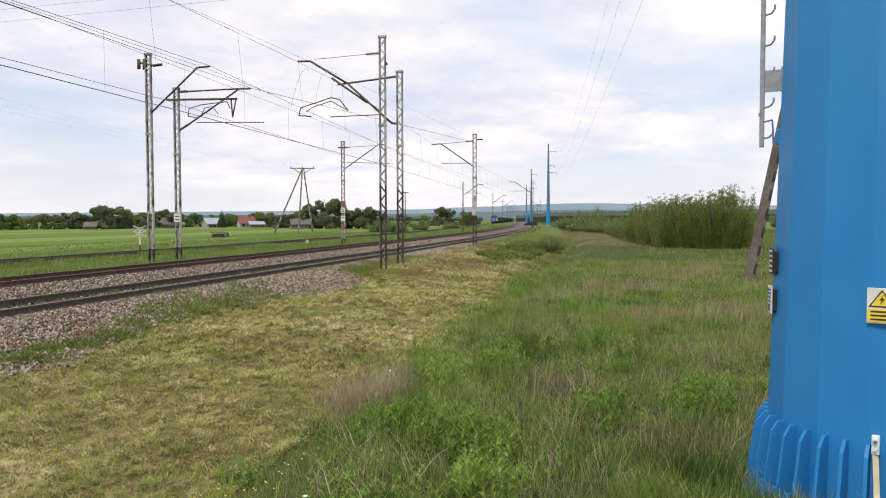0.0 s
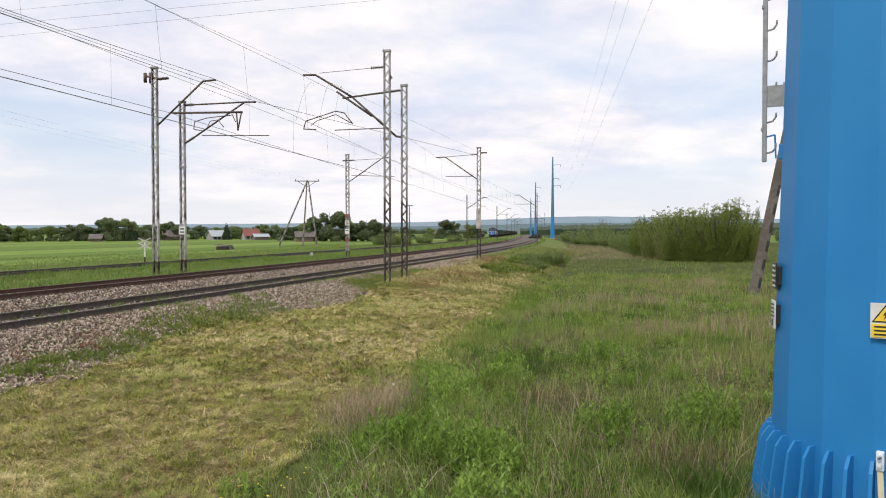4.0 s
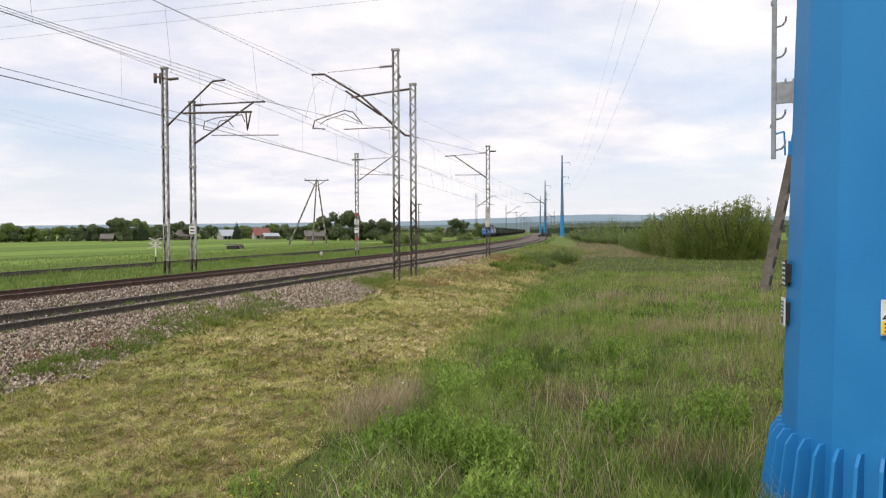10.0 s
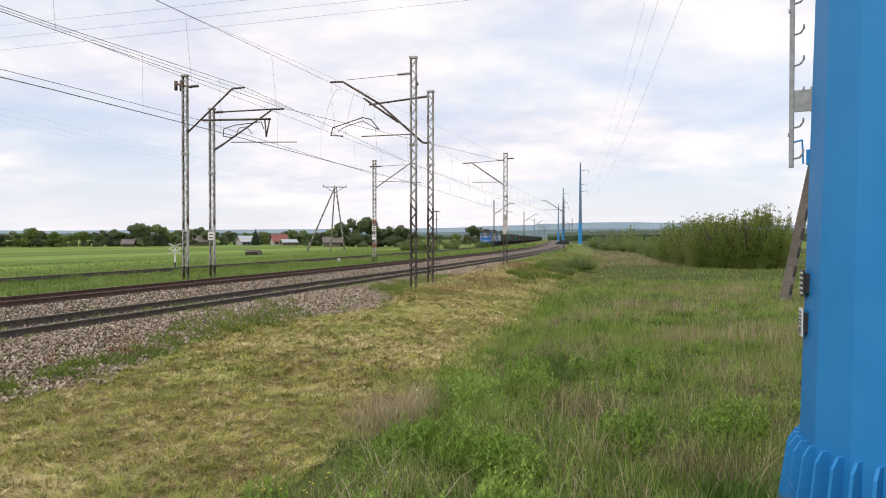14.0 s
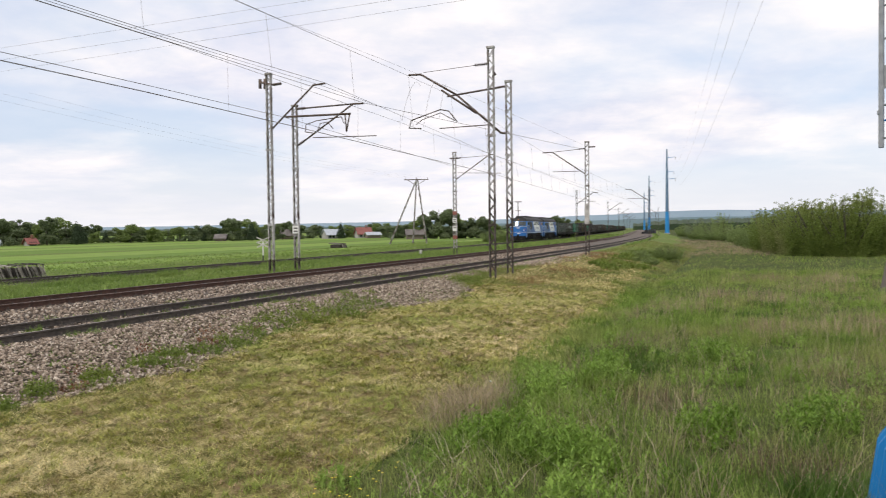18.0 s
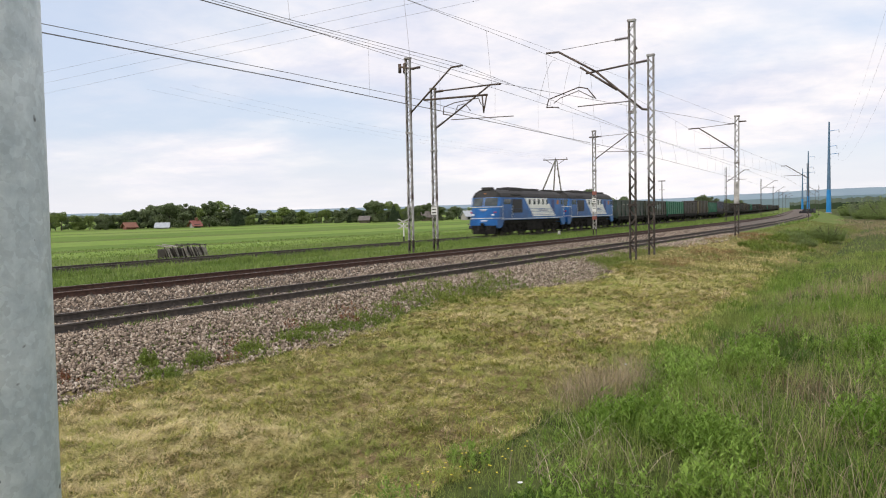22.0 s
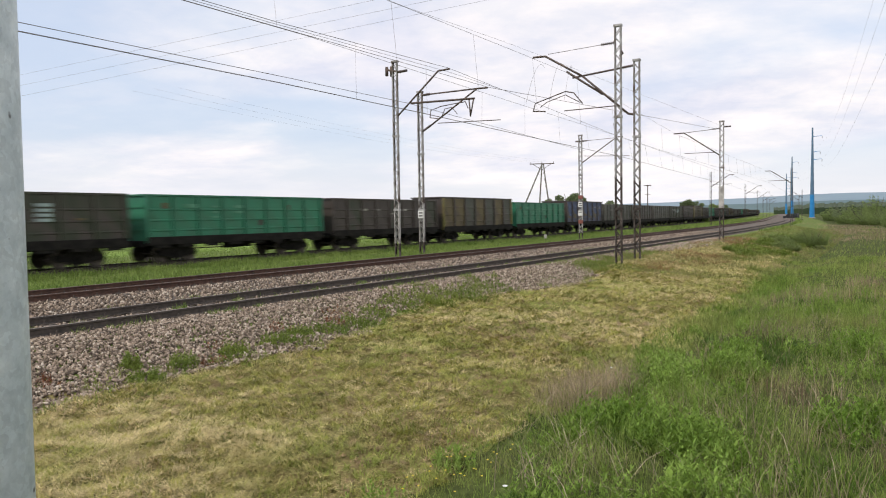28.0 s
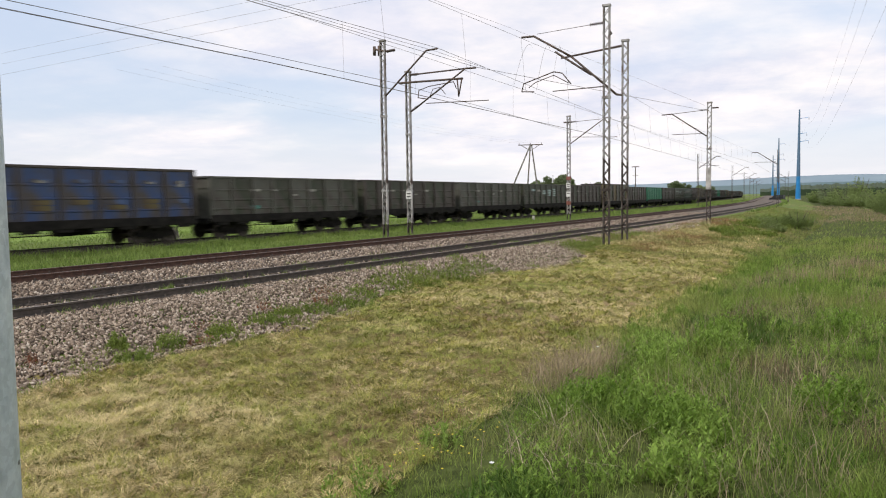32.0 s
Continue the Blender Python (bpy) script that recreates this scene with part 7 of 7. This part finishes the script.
# grass strip between the tracks and the far track, and field edge
s, d = spread(61, 85000, -8, 95, 21.0, 32.2, 1.1)
r = np.random.default_rng(62)
l = lumps(s, d, 12, 2.0)
keep = r.random(len(s)) < 0.3 + 0.7 * l
s, d, l = s[keep], d[keep], l[keep]
h = (0.10 + 0.20 * r.random(len(s)) + 0.16 * l) * np.where(d > 30.6, 1.1, 1.0)
lay("verge_grass", blades(63, s, d, h, 0.008 + 0.012 * r.random(len(s)), 0.2 + 0.6 * r.random(len(s))), M_VERGE_BLADE, "fresh green grass between the railway tracks")
clumps(60, [(-4 + 70 * rw.random(), 30.2 + 1.9 * rw.random(), 0.4 + 0.7 * rw.random()) for _ in range(75)], 16000, 1.0, 0.25, 0.62, 0.010, 0.45, M_VERGE_BLADE, "tall_verge_tufts", "tall grass tufts beside the far track")
s, d = spread(64, 40000, -20, 160, 35.2, 48, 1.1)
r = np.random.default_rng(65)
lay("field_edge_grass", blades(66, s, d, 0.10 + 0.16 * r.random(len(s)), 0.010 + 0.014 * r.random(len(s)), 0.2 + 0.6 * r.random(len(s))), M_VERGE_BLADE, "rough green grass along the field edge")
s, d = spread(67, 32000, -20, 150, 46, 58, 1.0)
r = np.random.default_rng(68)
l = lumps(s * 0.25, d * 1.6, 22, 4.0)
keep = r.random(len(s)) < 0.1 + 0.9 * l
s, d = s[keep], d[keep]
lay("field_grass", blades(69, s, d, 0.08 + 0.14 * r.random(len(s)), 0.02 + 0.025 * r.random(len(s)), 0.4 + 0.5 * r.random(len(s))), M_VERGE_BLADE, "uneven low grass over the field strips")
s, d = spread(70, 26000, 85, 260, 10.8, 31, 1.0)
r = np.random.default_rng(71)
keep = (d > 21) | (d < 11.6)
s, d = s[keep], d[keep]
lay("verge_grass_far", blades(72, s, d, 0.2 + 0.35 * r.random(len(s)), 0.04 + 0.05 * r.random(len(s)), 0.2 + 0.5 * r.random(len(s))), M_VERGE_BLADE, "grass along the far part of the line")

# flowers
M_BUTTERCUP = material("buttercup", (0.75, 0.58, 0.03), (0.82, 0.66, 0.06), scale=3, rough=0.6)
M_CLOCK = material("seed_clock", (0.70, 0.70, 0.68), (0.78, 0.78, 0.76), scale=3, rough=0.9)


def flower_spots(name, pts, size, mat, label):
    tris = []
    r = random.Random(5)
    for s, d, h in pts:
        c = at(s, d, float(np.interp(d, PROFILE_D, PROFILE_Z)) + h)
        for k in range(6):
            a = k * math.pi / 3
            tris.append([c + Vector((0, 0, 0.2 * size)), c + Vector((size * math.cos(a), size * math.sin(a), 0)), c + Vector((size * math.cos(a + 1.05), size * math.sin(a + 1.05), 0.1 * size))])
            tris.append([c - Vector((0, 0, 0.6 * size)), c + Vector((size * math.cos(a), size * math.sin(a), 0)), c + Vector((size * math.cos(a + 1.05), size * math.sin(a + 1.05), 0.1 * size))])
    return tagged(new(name, soup(name, [[tuple(v) for v in t] for t in tris], mat)), label, "flowers", kind="stuff")


flower_spots("buttercups", [(5.5 + 1.1 * rw.random(), 3.0 + 0.6 * rw.random(), 0.25 + 0.2 * rw.random()) for _ in range(24)], 0.012, M_BUTTERCUP, "small yellow buttercups in the grass")
flower_spots("seed_clocks", [(5.15, 2.35, 0.45), (10.5, 3.4, 0.5)], 0.022, M_CLOCK, "pale round dandelion seed heads")


# ---- trees and shrubs ----
def leaf_cloud(seed, blobs, n, size, flat=0.8):
    """Leaf triangles in lumps; denser towards each lump's skin."""
    r = np.random.default_rng(seed)
    bl = np.array(blobs)
    vol = bl[:, 3] ** 2
    i = r.choice(len(bl), n, p=vol / vol.sum())
    v = r.normal(size=(n, 3))
    v /= np.linalg.norm(v, axis=1)[:, None]
    rad = bl[i, 3] * (0.55 + 0.5 * r.random(n) ** 0.6)
    c = bl[i, :3] + v * rad[:, None] * np.array([1, 1, flat])
    a = r.normal(size=(n, 3))
    a /= np.linalg.norm(a, axis=1)[:, None]
    b = np.cross(a, r.normal(size=(n, 3)))
    b /= np.linalg.norm(b, axis=1)[:, None] + 1e-9
    k = size * (0.6 + 0.8 * r.random(n))[:, None]
    t = np.stack([c - a * k * 0.6, c + a * k * 0.6 + b * k * 0.3, c + b * k], 1)
    t[:, :, 2] = np.maximum(t[:, :, 2], 0.02)
    return t


def trunk_bm(h, r0, limbs, seed, spread_=0.35, fork=0.35):
    rng = random.Random(seed)
    bm = bmesh.new()
    rod(bm, (0, 0, -0.2), (0.03 * h, 0.02 * h, h * 0.55), r0, r0 * 0.6, n=8)
    rod(bm, (0.03 * h, 0.02 * h, h * 0.55), (0.0, 0.05 * h, h * 0.9), r0 * 0.6, r0 * 0.15, n=6)
    for k in range(limbs):
        z = h * (fork + 0.4 * k / limbs)
        a = rng.random() * 6.28
        e = Vector((math.cos(a) * h * spread_, math.sin(a) * h * spread_, z + h * (0.06 + 0.10 * rng.random())))
        rod(bm, (0.02 * h, 0.015 * h, z), e, r0 * 0.35, r0 * 0.08, n=5)
    return bm


def tree_kind(seed, shape):
    """A tree of unit height: round, tall or spruce."""
    rng = random.Random(seed)
    blobs = []
    if shape == "spruce":
        for k in range(9):
            z = 0.12 + 0.82 * k / 8
            rr = 0.20 * (1.02 - z) + 0.015
            for j in range(5):
                a = j * 1.256 + k
                blobs.append((math.cos(a) * rr * 0.9, math.sin(a) * rr * 0.9, z, rr * 0.55))
    else:
        wide = 0.30 if shape == "round" else 0.20
        for k in range(15):
            z = 0.22 + 0.66 * rng.random()
            w = wide * math.sqrt(max(0.05, 1 - ((z - 0.56) / 0.46) ** 2))
            a = rng.random() * 6.28
            blobs.append((math.cos(a) * w * rng.random() ** 0.5, math.sin(a) * w * rng.random() ** 0.5, z, 0.07 + 0.09 * rng.random()))
        if shape == "round":
            for k in range(5):
                a = rng.random() * 6.28
                blobs.append((math.cos(a) * wide * 0.9, math.sin(a) * wide * 0.9, 0.10 + 0.14 * rng.random(), 0.13))
    return blobs


TREES = []
for k, (shape, mat, size, n) in enumerate((("round", M_LEAF_HAZE, 0.036, 8000), ("round", M_LEAF_B, 0.036, 8000), ("tall", M_LEAF_HAZE, 0.034, 7000), ("round", M_LEAF_HAZE, 0.038, 7600), ("spruce", M_LEAF_C, 0.032, 5000), ("tall", M_LEAF_B, 0.032, 4600))):
    crown = soup("crown", leaf_cloud(200 + k, tree_kind(300 + k, shape), n, size), mat)
    trunk = done(trunk_bm(1.0, 0.024, 7 if shape != "spruce" else 2, 400 + k, 0.17), "trunk", M_BARK)
    TREES.append((shape, crown, trunk))


def tree(az, dist, height, kind, label, width=1.0, rng=random.Random(9)):
    p = polar(az, dist)
    shape, crown, trunk = TREES[kind]
    t = thing("spruce" if shape == "spruce" else "tree", pose(p.x, p.y, -0.05, 0, 0, rng.random() * 360) @ Matrix.Diagonal((height * width, height * width, height, 1)), label, "tree", "trees along the fields")
    share("trunk", trunk, t, Matrix.Identity(4))
    share("crown", crown, t, Matrix.Identity(4))
    return t


SKY_AZ = [-64, -56, -50, -47, -45.2, -43, -41.2, -39.3, -37.8, -36.4, -35.2, -33.8, -32.5, -31.2, -30, -28.5, -27, -26, -25, -24.3, -23.3, -22.3, -21, -20, -18.5, -17, -15.5, -14, -12.6, -11.5]
SKY_EL = [0.016, 0.014, 0.012, 0.014, 0.0055, 0.0095, 0.0125, 0.0195, 0.014, 0.0215, 0.0155, 0.014, 0.007, 0.012, 0.008, 0.009, 0.010, 0.011, 0.012, 0.0195, 0.015, 0.0085, 0.012, 0.010, 0.009, 0.0065, 0.0075, 0.010, 0.0115, 0.011]
rt = random.Random(31)
az = -64.0
while az < -11.4:
    dist = max(185, 190 + (az + 47) * 2.3) + 8 * rt.random()
    if az > -19:
        dist = 285 + 10 * rt.random()
    el = float(np.interp(az, SKY_AZ, SKY_EL))
    for row in range(2):
        dd = dist + 16 * row + 6 * rt.random()
        h = (2.5 + el * dd) * (0.66 + 0.48 * rt.random()) * (1.0 if row == 0 else 1.06)
        kind = 4 if rt.random() < 0.10 else rt.choice((0, 1, 2, 3, 3, 0, 5))
        tree(az + 0.5 * rt.random() - 0.25 + row * 0.4, dd, h, kind, "leafy green tree in the wood behind the fields" if kind != 4 else "dark conical spruce in the wood behind the fields", 1.25 if kind in (0, 1, 3) else 1.1)
    az += 0.60 + 0.22 * rt.random()
for az, dist, h, kind, wd, lab in ((-24.3, 236, 7.4, 0, 1.0, "tall round tree standing above the wood"), (-39.2, 204, 7.0, 3, 1.25, "broad tree standing above the wood"), (-36.4, 206, 7.3, 0, 1.0, "tall tree standing above the wood"), (-31.2, 226, 5.6, 5, 1.3, "pale young tree beside the wood"), (-16.4, 262, 6.0, 4, 1.0, "dark spruce beside the farmhouses"), (-22.9, 236, 6.0, 4, 1.0, "dark spruce in the wood"), (-34.6, 206, 6.0, 4, 1.0, "slim spruce in the wood"),
                                   (-10.6, 214, 6.4, 1, 1.2, "leafy tree by the grey barn"), (-9.9, 214, 7.6, 0, 1.05, "tall leafy tree by the grey barn"), (-8.85, 212, 9.3, 3, 1.05, "tall dense tree by the grey barn"), (-8.1, 214, 8.6, 0, 0.9, "tall dense tree by the grey barn"), (-7.4, 218, 6.3, 1, 1.1, "leafy tree by the grey barn"), (-6.9, 216, 5.6, 0, 1.2, "leafy tree beyond the field"), (-6.1, 214, 6.9, 3, 1.05, "round tree beyond the field"), (-5.4, 216, 5.9, 0, 1.1, "round tree beyond the field"), (-4.5, 226, 4.3, 1, 1.3, "low tree beyond the field"),
                                   (-12.2, 240, 4.6, 0, 1.5, "low bushy tree beyond the field"), (-11.4, 244, 5.0, 3, 1.4, "bushy tree beyond the field"), (-13.2, 276, 4.5, 0, 1.5, "bushy tree behind the farmhouse"),
                                   (-0.3, 300, 8.4, 3, 1.0, "round tree by the far barn"), (0.5, 302, 7.4, 0, 1.1, "leafy tree by the far barn"), (1.6, 304, 6.2, 1, 1.2, "leafy tree by the far barn"), (2.3, 304, 6.3, 3, 1.2, "leafy tree by the far barn"), (-1.4, 290, 4.6, 1, 1.5, "low bushy tree by the far barn"), (-2.8, 285, 4.4, 0, 1.5, "low bushy tree by the far barn")):
    tree(az, dist, h, kind, lab, wd)


# shrubs and the overgrown hedge
def shrub_mesh(seed, mat, n, leaf, sprigs=10, top=1.0):
    rng = random.Random(seed)
    blobs = []
    # leaning shoots that fan out from the middle, leafy from the ground up
    for k in range(54):
        a, q = rng.random() * 6.28, 0.52 * rng.random() ** 0.5
        tip = (0.60 + 0.34 * rng.random()) * (1 - 1.1 * q * q)
        for j in range(7):
            f = j / 6
            r = q * (0.72 + 0.34 * f) + 0.03 * rng.random()
            e = a + 0.10 * (rng.random() - 0.5)
            blobs.append((math.cos(e) * r, math.sin(e) * r, 0.05 + (tip - 0.05) * f, (0.085 - 0.052 * f) * (0.7 + 0.6 * rng.random())))
    for k in range(sprigs):
        a, q = rng.random() * 6.28, rng.random() * 0.42
        for j in range(4):
            blobs.append((math.cos(a) * q, math.sin(a) * q, 0.74 + 0.075 * j * (0.6 + 0.6 * rng.random()), 0.040 - 0.006 * j))
    return soup("foliage", leaf_cloud(seed, blobs, n, leaf, 0.9), mat)


def stems_mesh(seed):
    rng = random.Random(seed)
    bm = bmesh.new()
    for k in range(14):
        a, q = rng.random() * 6.28, 0.08 + 0.14 * rng.random()
        e = 0.25 + 0.25 * rng.random()
        rod(bm, (math.cos(a) * q * 0.4, math.sin(a) * q * 0.4, -0.03), (math.cos(a) * e, math.sin(a) * e, 0.55 + 0.35 * rng.random()), 0.012, 0.003, n=5)
    return done(bm, "trunk", M_BARK)


HEDGE = [shrub_mesh(501, M_LEAF_D, 64000, 0.0125, 16), shrub_mesh(502, M_LEAF_D, 64000, 0.0125, 24), shrub_mesh(503, M_LEAF_B, 46000, 0.015, 10)]
SHRUB = [shrub_mesh(511, M_LEAF_B, 12000, 0.026, 5), shrub_mesh(512, M_LEAF_HAZE, 12000, 0.026, 6)]
STEMS = stems_mesh(520)


def shrub(x, y, h, w, me, label, name="shrub", rng=random.Random(3)):
    t = thing(name, pose(x, y, 0.0, 0, 0, rng.random() * 360) @ Matrix.Diagonal((w, w, h, 1)), label, "shrub", "shrubs")
    share("trunk", STEMS, t, Matrix.Identity(4))
    share("foliage", me, t, Matrix.Identity(4))
    return t


for az, dist, h, w, k in ((20.9, 68, 5.3, 4.6, 1), (19.7, 67, 4.9, 5.0, 0), (18.4, 68, 4.6, 5.0, 0), (17.2, 70, 4.7, 4.8, 1), (16.1, 74, 4.6, 4.8, 0), (15.1, 80, 4.4, 4.6, 0), (14.4, 88, 4.1, 4.4, 2), (13.8, 98, 3.5, 4.4, 2), (20.3, 74, 5.2, 4.8, 1), (18.0, 77, 4.8, 5.0, 0), (16.6, 80, 4.8, 4.6, 0)):
    p = polar(az, dist)
    shrub(p.x, p.y, h, w, HEDGE[k], "dense overgrown hawthorn-like shrub beside the meadow", "hedge_shrub")
for az, dist, h, w, k in ((9.5, 205, 3.6, 7, 0), (10.2, 190, 4.4, 7.5, 1), (10.9, 185, 4.0, 7, 0), (11.7, 160, 5.6, 4.2, 0), (11.3, 150, 2.6, 6.5, 0), (12.4, 140, 3.0, 6.0, 0), (13.1, 120, 2.8, 5.0, 0), (10.4, 160, 2.2, 6.0, 0), (-3.7, 150, 3.0, 5.5, 0), (-4.9, 152, 2.4, 4.5, 0), (-1.8, 180, 2.6, 4.5, 0), (0.6, 200, 2.2, 5, 0), (24.5, 230, 5, 9, 1), (26, 240, 5, 9, 1), (28, 240, 5.5, 9, 1), (30, 250, 5, 10, 1)):
    p = polar(az, dist)
    shrub(p.x, p.y, h, w, SHRUB[k], "leafy green bush beside the railway")
for s, d, h, w in ((60.5, 5.0, 1.3, 2.2), (61.5, 6.4, 0.9, 1.8), (56, 6.4, 0.6, 1.6), (63, 7.4, 0.7, 1.9), (52, 5.6, 0.5, 1.3), (67, 8.4, 0.7, 1.8)):
    p = at(s, d)
    shrub(p.x, p.y, h, w, HEDGE[2], "low dense green bush in the ditch")

# far woods and hills closing the view; the hills' blue is haze put into their colour
M_FAR_WOOD = material("far_wood", (0.022, 0.042, 0.018), (0.045, 0.070, 0.028), scale=0.05, rough=0.95)
M_HILL_HAZE = material("hills_haze_tint", (0.165, 0.235, 0.285), (0.21, 0.28, 0.32), scale=0.003, rough=1.0)


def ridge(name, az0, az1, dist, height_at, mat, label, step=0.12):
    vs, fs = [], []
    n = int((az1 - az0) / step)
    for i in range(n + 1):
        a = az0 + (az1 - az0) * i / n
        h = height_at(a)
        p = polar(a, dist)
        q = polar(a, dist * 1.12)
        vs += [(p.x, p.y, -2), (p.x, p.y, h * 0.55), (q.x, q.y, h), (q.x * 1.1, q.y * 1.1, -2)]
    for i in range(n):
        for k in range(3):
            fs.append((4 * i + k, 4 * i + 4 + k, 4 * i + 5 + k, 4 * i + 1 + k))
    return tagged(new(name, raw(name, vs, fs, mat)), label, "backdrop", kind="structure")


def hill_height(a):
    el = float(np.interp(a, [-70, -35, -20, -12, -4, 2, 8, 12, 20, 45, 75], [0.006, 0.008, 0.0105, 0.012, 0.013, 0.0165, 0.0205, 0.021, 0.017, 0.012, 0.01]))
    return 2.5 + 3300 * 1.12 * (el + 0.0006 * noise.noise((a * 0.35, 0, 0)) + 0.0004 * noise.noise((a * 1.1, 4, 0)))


def wood_height(a):
    el = float(np.interp(a, [-70, -20, -8, 0, 5, 8, 14, 30, 75], [0.006, 0.006, 0.006, 0.005, 0.004, 0.0095, 0.0105, 0.013, 0.012]))
    return 2.5 + 760 * 1.12 * (el + 0.0022 * noise.noise((a * 2.1, 0, 0)) + 0.0014 * noise.noise((a * 9, 4, 0)))


ridge("backdrop_hills", -75, 75, 3300, hill_height, M_HILL_HAZE, "long low wooded hills, coloured blue for the distant haze")
ridge("backdrop_wood", 5.5, 75, 760, wood_height, M_FAR_WOOD, "dark far edge of a wood beyond the meadow", 0.06)
ridge("backdrop_wood_2", -75, 3.0, 1300, lambda a: wood_height(a) * 1.25, M_FAR_WOOD, "dark far woods beyond the fields", 0.08)

motions()
